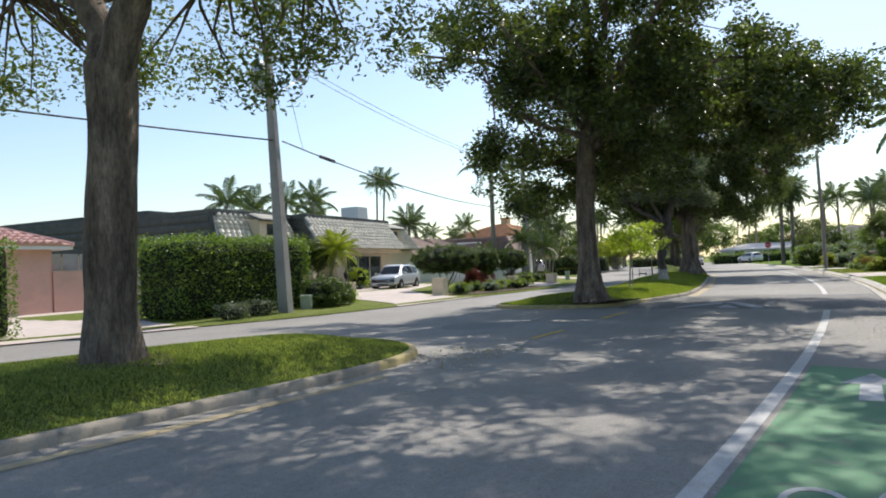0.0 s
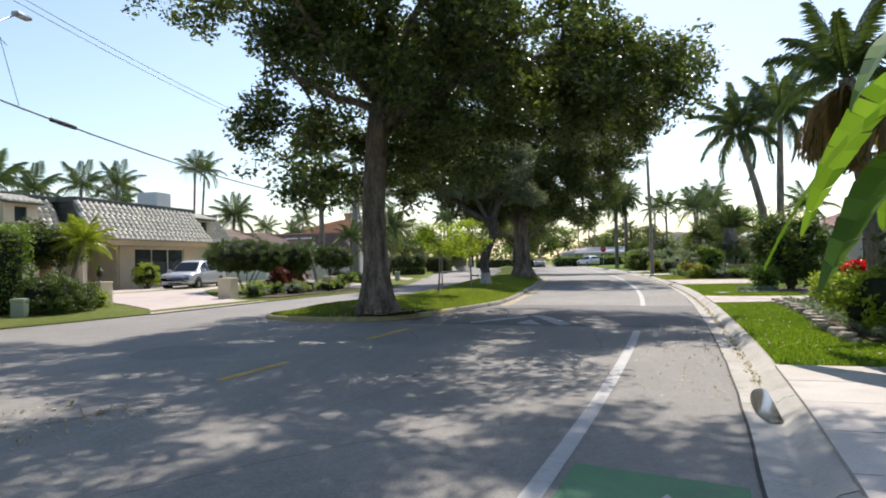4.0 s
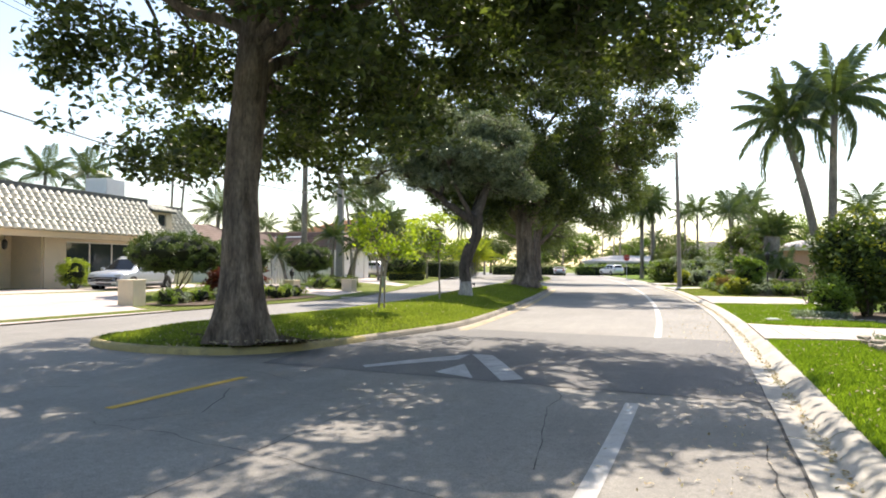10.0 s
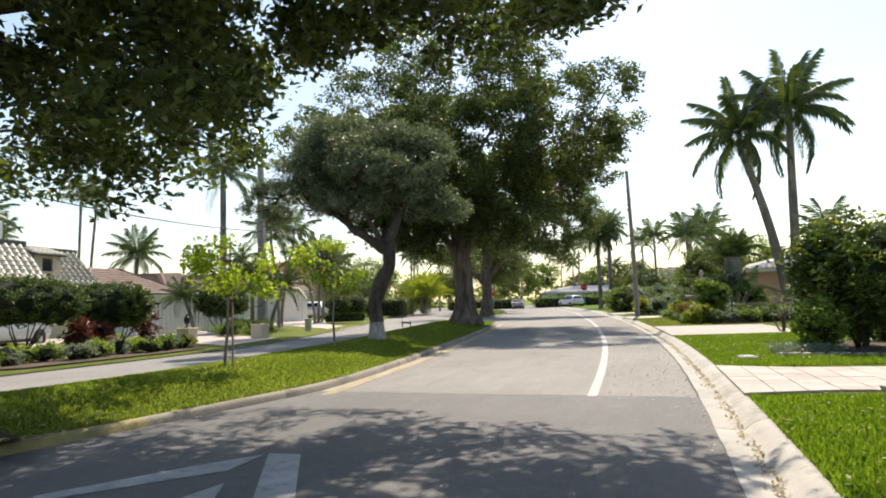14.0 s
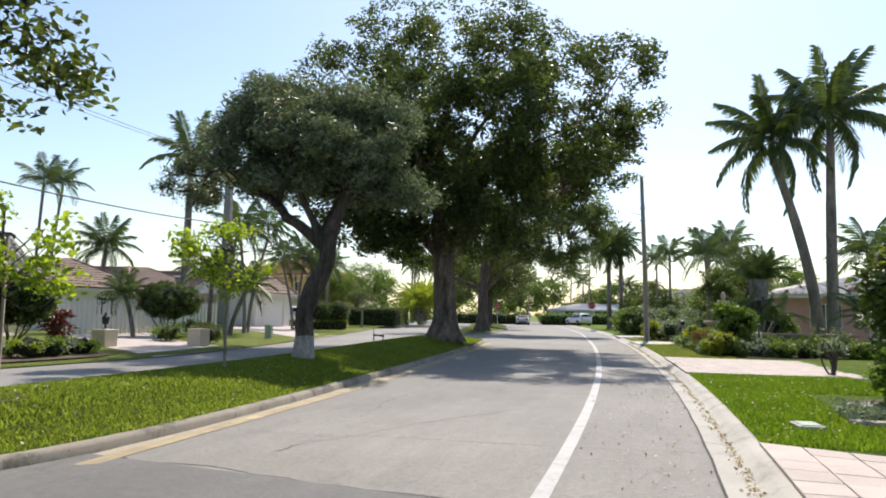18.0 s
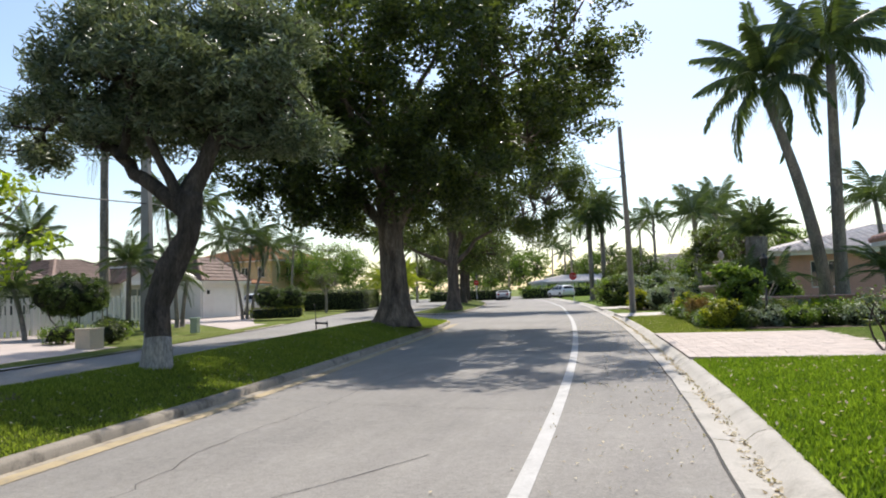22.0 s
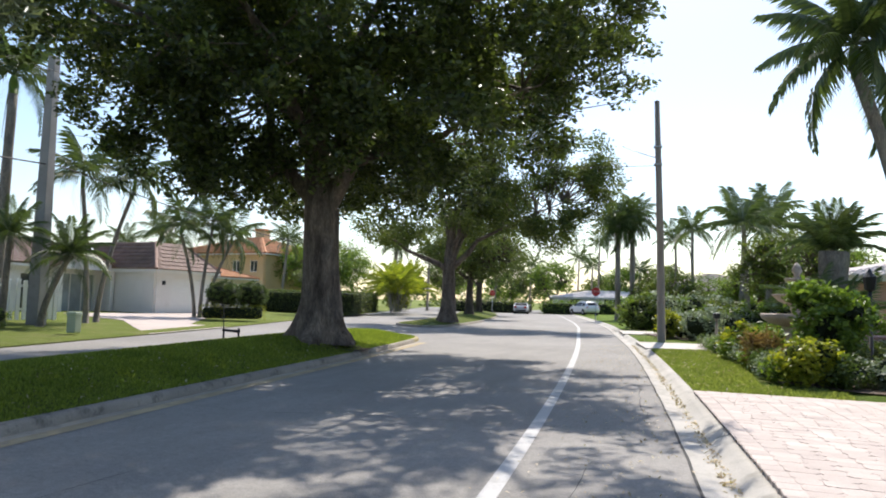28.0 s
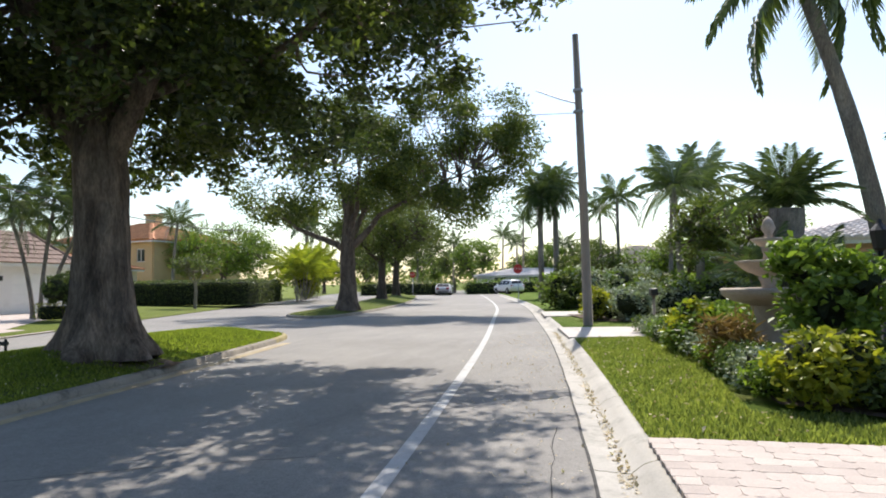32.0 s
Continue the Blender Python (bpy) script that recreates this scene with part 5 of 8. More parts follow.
def grass_patch(name, label, inside, bounds, count, mat, seed, h=0.06, zf=None):
    """Blades of grass as one piece of stuff, over the ground between bounds where inside() holds."""
    rng = np.random.default_rng(seed)
    x, y = rng.uniform(bounds[0], bounds[2], count), rng.uniform(bounds[1], bounds[3], count)
    m = inside(x, y)
    x, y = x[m], y[m]
    n = len(x)
    z = zf(x, y)
    a = rng.uniform(0, 2 * math.pi, n)
    hh = h * rng.uniform(0.5, 1.4, n)
    w = 0.011 + 0.009 * rng.uniform(0, 1, n)
    lean = rng.uniform(0.1, 0.8, n) * hh
    b = rng.uniform(0, 2 * math.pi, n)
    p0 = np.stack([x - np.cos(a) * w, y - np.sin(a) * w, z - 0.005], 1)
    p1 = np.stack([x + np.cos(a) * w, y + np.sin(a) * w, z - 0.005], 1)
    p2 = np.stack([x + np.cos(b) * lean, y + np.sin(b) * lean, z + hh], 1)
    v = np.stack([p0, p1, p2], 1).reshape(-1, 3)
    ob = attach(name, mesh_of(name, v, np.arange(n * 3).reshape(-1, 3)), mat)
    return tagged(ob, label, "grass", "", "stuff")

# ---- poles ----
pl = thing("utility_pole", "tall square concrete utility pole with a grey transformer and lamp arm", "utility pole", (-17.8, 20.3, 0.05), 12)
pl.matrix_basis = pose(-17.8, 20.3, 0.05, 1.4, -1.4, 12)
bm = bmesh.new()
box(bm, -0.215, -0.215, -0.1, 0.215, 0.215, 10.2, 0.03)
for v in bm.verts:
    k = 1 - 0.45 * max(0, v.co.z) / 10.2
    v.co.x *= k
    v.co.y *= k
part("shaft", bm, POLE_CONC, pl)
bm = bmesh.new()
lathe(bm, ((0.05, 8.15), (0.26, 8.2), (0.27, 8.3), (0.27, 9.15), (0.2, 9.28), (0.06, 9.32)), 18, (-0.1, -0.52, 0))
tr = part("transformer", bm, METAL, pl, "grey cylindrical transformer", True)
bm = bmesh.new()
lathe(bm, ((0.04, 9.3), (0.06, 9.4), (0.03, 9.62)), 8, (-0.1, -0.52, 0))
part("bushing", bm, POLE_CONC, tr)
attach("lamp_arm", tubes("lamp_arm", [(((0.1, 0.1, 8.1), (0.2, 0.8, 8.55), (0.3, 1.7, 9.1)), (0.03, 0.03, 0.025))], 6), METAL, pl)
bm = boxed(0.18, 1.6, 9.06, 0.42, 2.25, 9.2, 0.05)
part("lamp_head", bm, METAL, pl, "pale streetlamp head")
attach("cross_arm", tubes("cross_arm", [(((-0.1, -0.9, 9.75), (0.0, 0.9, 9.75)), (0.05, 0.05))], 6), POLE_WOOD, pl)

pr = thing("utility_pole", "weathered round wooden utility pole beside the kerb", "utility pole", (-0.52, 63.6, 0.1))
attach("shaft", tubes("shaft", [(((0, 0, -0.2), (-0.05, 0, 4), (-0.18, 0, 9.5)), (0.155, 0.14, 0.1))], 12), POLE_WOOD, pr, "", True)
attach("lamp_arm", tubes("lamp_arm", [(((-0.12, 0, 7.2), (-0.7, 0, 7.4), (-1.5, 0, 7.75)), (0.03, 0.025, 0.02))], 6), METAL, pr)
for zz in (6.9, 7.6):
    part("bracket", boxed(-0.3, -0.12, zz, 0.02, 0.12, zz + 0.08, 0.01), METAL, pr)

p2 = thing("utility_pole", "square concrete utility pole behind the shrubs", "utility pole", (-22.5, 54.8, 0.25), 10)
bm = bmesh.new()
box(bm, -0.25, -0.25, -0.1, 0.25, 0.25, 10.2, 0.03)
for v in bm.verts:
    k = 1 - 0.4 * max(0, v.co.z) / 10.2
    v.co.x *= k
    v.co.y *= k
part("shaft", bm, POLE_CONC, p2)


def wire(a, b, sag, r=0.012, label="thin black overhead cable", mat=None):
    a, b = np.array(a), np.array(b)
    t = np.linspace(0, 1, 24)[:, None]
    p = a + (b - a) * t
    p[:, 2] -= (4 * sag * t * (1 - t))[:, 0]
    ob = attach("overhead_cable", tubes("overhead_cable", [(p, [r] * 24)], 5), mat or CABLE)
    return tagged(ob, label, "cable")


wire((-17.8, 20.2, 6.5), (-24, -25, 6.7), 0.5, 0.03, "thick black bundled cable along the houses")
main = wire((-17.75, 20.4, 6.5), (-22.5, 55.5, 6.3), 0.75, 0.028, "thick black bundled cable with a splice case")
wire((-17.8, 20.9, 9.8), (-22.4, 55.5, 9.9), 0.7)
wire((-17.8, 19.5, 9.8), (-22.6, 55.4, 9.9), 0.8)
wire((-17.8, 20.6, 9.7), (-17.9, 21.7, 6.42), 0.06, 0.009)
wire((-17.7, 20.5, 8.9), (-17.85, 21.3, 8.1), 0.12, 0.008)
wire((-22.5, 55.5, 6.3), (-29.5, 95, 6.3), 0.8, 0.028)
wire((-0.62, 63.6, 7.0), (-22.5, 55.5, 7.6), 0.5, 0.01)
wire((-0.6, 63.6, 5.2), (-8.5, 108, 5.6), 0.5, 0.012)
splice = attach("splice_case", tubes("splice_case", [(((-18.12, 23.0, 6.28), (-18.2, 23.6, 6.25), (-18.27, 24.1, 6.22)), (0.07, 0.08, 0.07))], 8), CABLE)
tagged(splice, "black cable splice case on the overhead line", "cable box")

# ---- building parts ----


def wall(parent, x0, y0, x1, y1, z0, z1, mat, holes=(), thick=0.22, name="wall", label=""):
    """An upright wall along a line, with holes (u0, u1, z0, z1) cut through it; u runs from the first end."""
    ln = math.dist((x0, y0), (x1, y1))
    us = sorted({0.0, ln, *[h[0] for h in holes], *[h[1] for h in holes]})
    zs = sorted({z0, z1, *[h[2] for h in holes], *[h[3] for h in holes]})
    bm = bmesh.new()
    for a, b in zip(us, us[1:]):
        for c, d in zip(zs, zs[1:]):
            if not any(h[0] - 1e-6 <= a and b <= h[1] + 1e-6 and h[2] - 1e-6 <= c and d <= h[3] + 1e-6 for h in holes):
                box(bm, a, -thick / 2, c, b, thick / 2, d)
    bmesh.ops.remove_doubles(bm, verts=bm.verts, dist=1e-5)
    dup = [f for f in bm.faces if False]
    ob = part(name, bm, mat, parent, label)
    ob.matrix_basis = pose(x0, y0, 0, 0, 0, math.degrees(math.atan2(y1 - y0, x1 - x0)))
    return ob


def window(parent, x, y, z, w, h, rz, panes=2, mat=None, frame_mat=None, rows=1, name="window"):
    """A framed window: x, y, z is the foot of its middle; it faces local -y before the turn."""
    ob = new(name)
    ob.parent, ob.matrix_basis = parent, pose(x, y, z, 0, 0, rz)
    fm = frame_mat or TRIM
    bm = bmesh.new()
    t = 0.06
    box(bm, -w / 2, -0.05, 0, w / 2, 0.05, t)
    box(bm, -w / 2, -0.05, h - t, w / 2, 0.05, h)
    for k in range(panes + 1):
        u = -w / 2 + (w - t) * k / panes
        box(bm, u, -0.045, t, u + t, 0.045, h - t)
    for k in range(1, rows):
        v = h * k / rows
        box(bm, -w / 2 + t, -0.03, v - 0.02, w / 2 - t, 0.03, v + 0.02)
    part("frame", bm, fm, ob)
    for k in range(panes):
        u = -w / 2 + (w - t) * k / panes
        part("pane", boxed(u + t, -0.008, t, u + (w - t) / panes, 0.008, h - t), mat or GLASS, ob)
    return ob


def tile_mesh(w, l, style):
    bm = bmesh.new()
    if style == "barrel":
        n = 5
        pr = [(-w * 0.48 + w * 0.96 * k / n, 0.30 * w * math.sin(math.pi * k / n)) for k in range(n + 1)]
    else:
        pr = [(-w * 0.49, 0.012), (-w * 0.2, 0.03), (w * 0.2, 0.03), (w * 0.49, 0.012)]
    lo, hi = [bm.verts.new((x, -0.04, z + 0.035)) for x, z in pr], [bm.verts.new((x, l, z * 0.85)) for x, z in pr]
    base = [bm.verts.new((x, -0.04, -0.005)) for x, z in pr]
    for k in range(len(pr) - 1):
        bm.faces.new((lo[k], lo[k + 1], hi[k + 1], hi[k]))
        bm.faces.new((base[k], base[k + 1], lo[k + 1], lo[k]))
    me = bpy.data.meshes.new("tile")
    bm.to_mesh(me)
    bm.free()
    return me


TILES = {}


def roof_plane(parent, a, b, c, d, mat, tw=0.34, tl=0.36, style="flat", limit=0, deck=None):
    """A tiled slope: eave from a to b, ridge from d to c. The deck is a slab, the tiles lie on it in courses."""
    a, b, c, d = (Vector(p) for p in (a, b, c, d))
    nrm = (b - a).cross(d - a).normalized() if (d - a).length > 1e-4 else (b - a).cross(c - a).normalized()
    bm = bmesh.new()
    top = [bm.verts.new(p) for p in ((a, b, c, d) if (c - d).length > 1e-4 else (a, b, c))]
    low = [bm.verts.new(v.co - nrm * 0.1) for v in top]
    bm.faces.new(top)
    bm.faces.new(low[::-1])
    for k in range(len(top)):
        m = (k + 1) % len(top)
        bm.faces.new((low[k], low[m], top[m], top[k]))
    part("roof_deck", bm, deck or mat, parent)
    key = (tw, tl, style, mat.name)
    if key not in TILES:
        TILES[key] = tile_mesh(tw, tl, style)
        TILES[key].materials.append(mat)
    me = TILES[key]
    tv = np.array([v.co for v in me.vertices])
    tf = np.array([tuple(p.vertices) for p in me.polygons])
    xdir = (b - a).normalized()
    up = nrm.cross(xdir).normalized()
    mid0, mid1 = (a + b) / 2, (c + d) / 2
    rise = (mid1 - a).dot(up)
    rows = max(1, int(rise / tl))
    count, vs, fs, k = 0, [], [], 0
    for r in range(rows):
        s, e = (r + 0.02) / rows, (r + 1) / rows
        l, q = a.lerp(d, s), b.lerp(c, s)
        l2, q2 = a.lerp(d, e), b.lerp(c, e)
        lo, hi = max((l - a).dot(xdir), (l2 - a).dot(xdir)), min((q - a).dot(xdir), (q2 - a).dot(xdir))
        n = int((hi - lo) / tw)
        for i in range(n):
            u = lo + ((hi - lo) - n * tw) / 2 + (i + 0.5) * tw
            o = a + xdir * u + up * (rise * s) + nrm * 0.004
            m = Matrix((xdir, up, nrm)).transposed().to_4x4()
            m.translation = o
            if count < limit:
                t = new("tile", me)
                t.parent, t.matrix_basis = parent, m
                count += 1
            else:
                mm = np.array(m)
                vs.append(tv @ mm[:3, :3].T + mm[:3, 3])
                fs.append(tf + k)
                k += len(tv)
    if vs:
        tagged(attach("tiling", mesh_of("tiling", np.concatenate(vs), np.concatenate(fs)), mat, parent), kind="stuff")


def hip_roof(parent, x0, y0, x1, y1, z, rise, mat, over=0.45, tw=0.34, tl=0.36, style="flat", limit=0, flat_top=0.0):
    x0, y0, x1, y1 = x0 - over, y0 - over, x1 + over, y1 + over
    w, d = x1 - x0, y1 - y0
    k = min(w, d) / 2 - flat_top
    e = [(x0, y0, z), (x1, y0, z), (x1, y1, z), (x0, y1, z)]
    r = [(x0 + k, y0 + k, z + rise), (x1 - k, y0 + k, z + rise), (x1 - k, y1 - k, z + rise), (x0 + k, y1 - k, z + rise)]
    for i in range(4):
        j = (i + 1) % 4
        roof_plane(parent, e[i], e[j], r[j], r[i], mat, tw, tl, style, limit if i == 1 else 0)
    ridge = []
    for p, q in zip(e, r):
        ridge.append(((p, q), (0.09, 0.09)))
    ridge.append(((r[0], r[2]), (0.09, 0.09)))
    for ln in ridge:
        if (Vector(ln[0][0]) - Vector(ln[0][1])).length > 0.3:
            attach("ridge_cap", tubes("ridge_cap", [ln], 8), mat, parent)
    part("fascia", frame_ring(x0 + 0.03, y0 + 0.03, x1 - 0.03, y1 - 0.03, z - 0.22, z - 0.02, 0.05), TRIM, parent)
    part("soffit", frame_ring(x0 + 0.08, y0 + 0.08, x1 - 0.08, y1 - 0.08, z - 0.16, z - 0.12, over + 0.2), TRIM, parent)


def frame_ring(x0, y0, x1, y1, z0, z1, t):
    bm = bmesh.new()
    box(bm, x0, y0, z0, x1, y0 + t, z1)
    box(bm, x0, y1 - t, z0, x1, y1, z1)
    box(bm, x0, y0 + t, z0, x0 + t, y1 - t, z1)
    box(bm, x1 - t, y0 + t, z0, x1, y1 - t, z1)
    return bm


def door(parent, x, y, z, w, h, rz, mat, name="door", panels=4):
    ob = new(name)
    ob.parent, ob.matrix_basis = parent, pose(x, y, z, 0, 0, rz)
    part("door_leaf", boxed(-w / 2, -0.03, 0, w / 2, 0.03, h, 0.01), mat, ob)
    for k in range(panels):
        part("door_panel", boxed(-w / 2 + 0.08, -0.045, h * (k + 0.1) / panels, w / 2 - 0.08, -0.028, h * (k + 0.9) / panels, 0.006), mat, ob)
    return ob


# ---- the cream house with the mansard roof ----
h2 = thing("house", "cream stucco house with pale barrel-tiled mansard roof and dormers", "house", (-27.4, 33.5, 0.3), 4.9)
# main block: the eave runs along local y at x = 0, the wall stands back under it
wall(h2, -1.3, 11.2, -1.3, 3.9, -0.1, 2.75, STUCCO_CREAM, [(1.2, 6.0, 0.15, 2.35)])
window(h2, -1.3, 7.6, 0.15, 4.8, 2.2, 90, 3)
wall(h2, -3.2, 3.9, -3.2, 0.15, -0.1, 2.75, STUCCO_CREAM, [(2.3, 3.3, 0.0, 2.15)])
door(h2, -3.2, 1.1, 0, 1.0, 2.15, 90, WOOD_DOOR)
wall(h2, -1.3, 3.9, -3.2, 3.9, -0.1, 2.75, STUCCO_CREAM)
wall(h2, -1.3, 11.2, -12, 11.2, -0.1, 2.75, STUCCO_CREAM)
part("column", boxed(-0.55, 0.0, -0.1, -0.25, 0.3, 2.45, 0.03), STUCCO_CREAM, h2)
part("column_cap", boxed(-0.62, -0.07, 2.3, -0.18, 0.37, 2.46, 0.02), STUCCO_CREAM, h2)
part("beam", boxed(-0.6, -0.02, 2.46, -0.2, 11.2, 2.78), STUCCO_CREAM, h2)
part("eave_soffit", boxed(-1.2, -0.05, 2.72, 0.02, 11.3, 2.77), STUCCO_CREAM, h2)
attach("lantern_chain", tubes("lantern_chain", [(((-1.4, 1.9, 2.7), (-1.4, 1.9, 2.3)), (0.012, 0.012))], 5), IRON, h2)
bm = bmesh.new()
lathe(bm, ((0.03, 1.85), (0.11, 1.92), (0.13, 2.2), (0.04, 2.32)), 8, (-1.4, 1.9, 0))
part("hanging_lantern", bm, IRON, h2)
roof_plane(h2, (0.1, 0, 2.78), (0.1, 11.4, 2.78), (-0.95, 10.6, 4.72), (-0.95, 0.1, 4.72), TILE_GREEN, 0.43, 0.24, "barrel", 240, TILE_DARK)
# side slopes of the same roof: their shade is put in by dark tile
roof_plane(h2, (-9, -0.05, 2.78), (0.1, -0.05, 2.78), (-0.95, 0.45, 4.72), (-9, 0.45, 4.72), TILE_DARK, 0.43, 0.4, "flat", 0)
roof_plane(h2, (0.1, 11.4, 2.78), (-9, 11.4, 2.78), (-9, 10.6, 4.72), (-0.95, 10.6, 4.72), TILE_DARK, 0.43, 0.4, "flat", 0)
part("roof_band", boxed(-12, 0.3, 4.66, -0.85, 10.7, 4.95, 0.02), TILE_DARK, h2, "dark metal roof edge")
# garage wing, set back
wall(h2, -1.7, -0.1, -1.7, -6.6, -0.1, 2.9, STUCCO_CREAM, [(0.35, 1.25, 0, 2.3), (2.4, 5.4, 0, 2.25)])
door(h2, -1.75, -0.9, 0, 0.86, 2.28, 90, WOOD_DOOR)
door(h2, -1.72, -4.0, 0, 3.0, 2.25, 90, TRIM, "garage_door", 4)
wall(h2, -1.7, -6.6, -20, -6.6, -0.1, 2.9, STUCCO_CREAM)
roof_plane(h2, (-1.1, -7.1, 2.9), (-1.1, -0.05, 2.9), (-2.1, -0.05, 4.72), (-2.1, -6.4, 4.72), TILE_GREEN, 0.43, 0.24, "barrel", 60, TILE_DARK)
roof_plane(h2, (-26, -7.1, 2.9), (-1.1, -7.1, 2.9), (-2.1, -6.4, 4.72), (-26, -6.4, 4.72), TILE_DARK, 0.43, 0.4, "flat", 0)
part("roof_band", boxed(-26, -6.45, 4.66, -2.0, 0.3, 4.95, 0.02), TILE_DARK, h2, "dark metal roof edge")
part("roof_step", boxed(-24, -5.4, 4.9, -8, -1, 5.35, 0.05), TILE_DARK, h2, "raised flat roof part")
# right wing
wall(h2, -1.8, 16.0, -1.8, 11.2, -0.1, 2.75, STUCCO_CREAM)
wall(h2, -1.8, 16.0, -12, 16.0, -0.1, 2.75, STUCCO_CREAM)
roof_plane(h2, (-1.2, 11.3, 2.85), (-1.2, 16.6, 2.85), (-2.3, 15.6, 4.72), (-2.3, 11.3, 4.72), TILE_GREEN, 0.43, 0.24, "barrel", 0, TILE_DARK)
roof_plane(h2, (-1.2, 16.6, 2.85), (-12, 16.6, 2.85), (-12, 15.6, 4.72), (-2.3, 15.6, 4.72), TILE_DARK, 0.43, 0.4, "flat", 0)
part("roof_band", boxed(-12, 10.6, 4.66, -2.2, 15.7, 4.9, 0.02), TILE_DARK, h2, "dark metal roof edge")
for x, y, w, zz in ((-0.95, -3.1, 1.9, 3.45), (-1.4, 12.6, 1.8, 3.5)):
    dm = new("dormer")
    dm.parent, dm.matrix_basis = h2, pose(x, y, zz, 0, 0, 0)
    wall(dm, 0, w / 2, 0, -w / 2, -0.25, 0.95, STUCCO_CREAM, [(w / 2 - 0.36, w / 2 + 0.36, 0.04, 0.72)], 0.12, "dormer_wall")
    bm = bmesh.new()
    prism_y(bm, [(0, -0.25), (0, 0.95), (-1.3, 0.95)], -w / 2, -w / 2 + 0.1)
    part("dormer_cheek", bm, STUCCO_CREAM, dm)
    bm = bmesh.new()
    prism_y(bm, [(0, -0.25), (0, 0.95), (-1.3, 0.95)], w / 2 - 0.1, w / 2)
    part("dormer_cheek", bm, STUCCO_CREAM, dm)
    part("dormer_pane", boxed(-0.05, -0.36, 0.04, -0.03, 0.36, 0.72), GLASS, dm)
    roof_plane(dm, (0.28, -w / 2 - 0.2, 0.92), (0.28, w / 2 + 0.2, 0.92), (-0.75, w / 2 + 0.1, 1.3), (-0.75, -w / 2 - 0.1, 1.3), TILE_GREEN, 0.3, 0.3, "barrel", 0, TILE_DARK)
part("chimney", boxed(-4.7, 10.1, 4.85, -3.2, 11.6, 6.2, 0.03), STUCCO_WHITE, h2, "low white rendered chimney block")
part("back_wall", boxed(-26, -6.5, -0.1, -25.8, 16, 4.7), STUCCO_CREAM, h2)

# ---- pink house ----
h1 = thing("house", "pink stucco house with pink clay tile roof and garden wall", "house", (-29.0, 16.5, 0.32), 0)
wall(h1, 0, 1.6, 0, -9, -0.1, 2.85, STUCCO_PINK)
wall(h1, -9, 1.6, 0, 1.6, -0.1, 2.85, STUCCO_PINK)
wall(h1, 0, -9, -9, -9, -0.1, 2.85, STUCCO_PINK)
hip_roof(h1, -9, -9, 0.0, 1.9, 2.9, 1.9, TILE_PINK, 0.5, 0.34, 0.36, "barrel", 120)
wall(h1, 0, 5.2, 0, 1.7, -0.1, 1.75, STUCCO_PINK, (), 0.2, "garden_wall")
for k in range(4):
    part("screen_panel", boxed(-0.9, 1.9 + k * 0.8, 1.8, -0.85, 2.62 + k * 0.8, 2.55), GLASS_PALE, h1, "pale translucent screen panel")
hedge("hedge", "dark clipped hedge column beside the pink forecourt", -20.8, 9.6, -19.4, 11.6, 0.1, 2.65, LEAF_HEDGE, 81, 0.1, 190)

# ---- white house behind the white fence ----
h3 = thing("house", "white house with broad brown tiled roof behind a white fence", "house", (-31, 50, 0.3), 0)
wall(h3, 0, 8.0, 0, 0, -0.1, 2.4, STUCCO_WHITE, [(2.0, 3.6, 0.8, 1.9)])
window(h3, 0, 5.2, 0.8, 1.6, 1.1, 90, 2)
wall(h3, 0, 0, -11, 0, -0.1, 2.4, STUCCO_WHITE)
wall(h3, -11, 8.0, 0, 8.0, -0.1, 2.4, STUCCO_WHITE)
hip_roof(h3, -11, 0, 0, 8.0, 2.4, 1.75, TILE_BROWN, 0.5, 0.4, 0.32, "flat", 200, 1.2)
fence = thing("garden_fence", "white painted board fence and gate with gaps between boards", "fence", (-25.0, 46.2, 0.25), 0)
for a, b, solid in ((0, 4.6, False), (4.6, 11.5, False)):
    n = int((b - a) / 0.3)
    for k in range(n):
        w = 0.295 if solid else 0.165
        part("board", boxed(-0.03, a + k * 0.3, 0.02, 0.03, a + k * 0.3 + w, 1.62 + 0.02 * ((k * 7) % 3), 0.006), TRIM, fence)
    part("rail", boxed(-0.09, a, 0.4, -0.035, b, 0.5), TRIM, fence)
    part("rail", boxed(-0.09, a, 1.35, -0.035, b, 1.45), TRIM, fence)
for v in (0.0, 4.6, 8.1, 11.5):
    part("post", boxed(-0.1, v - 0.08, -0.1, 0.06, v + 0.08, 1.82, 0.01), TRIM, fence)

# ---- white house with the gabled porch ----
h4 = thing("house", "white rendered house with brown tiled hip roof and gabled porch", "house", (-29.8, 68.7, 0.25), 0)
wall(h4, 0, 5.0, 0, 0, -0.1, 2.7, STUCCO_WHITE, [(0.9, 3.7, 0, 2.15)])
door(h4, -0.02, 2.7, 0, 2.8, 2.15, 90, TRIM, "garage_door", 4)
wall(h4, -14, 0, 0, 0, -0.1, 2.7, STUCCO_WHITE)
wall(h4, -14, 5.0, 0, 5.0, -0.1, 2.7, STUCCO_WHITE)
part("wall_lamp", boxed(0.11, 0.45, 1.75, 0.25, 0.62, 2.0, 0.02), IRON, h4)
hip_roof(h4, -14, 0, 0, 5.0, 2.7, 1.75, TILE_BROWN, 0.5, 0.4, 0.32, "flat", 90, 1.2)
wall(h4, -4.2, 0, -4.2, -8.5, -0.1, 2.7, STUCCO_WHITE, [(0.6, 3.2, 0, 2.3), (4.6, 5.6, 0, 2.2)])
window(h4, -4.2, -1.9, 0, 2.6, 2.3, 90, 3, GLASS_PALE)
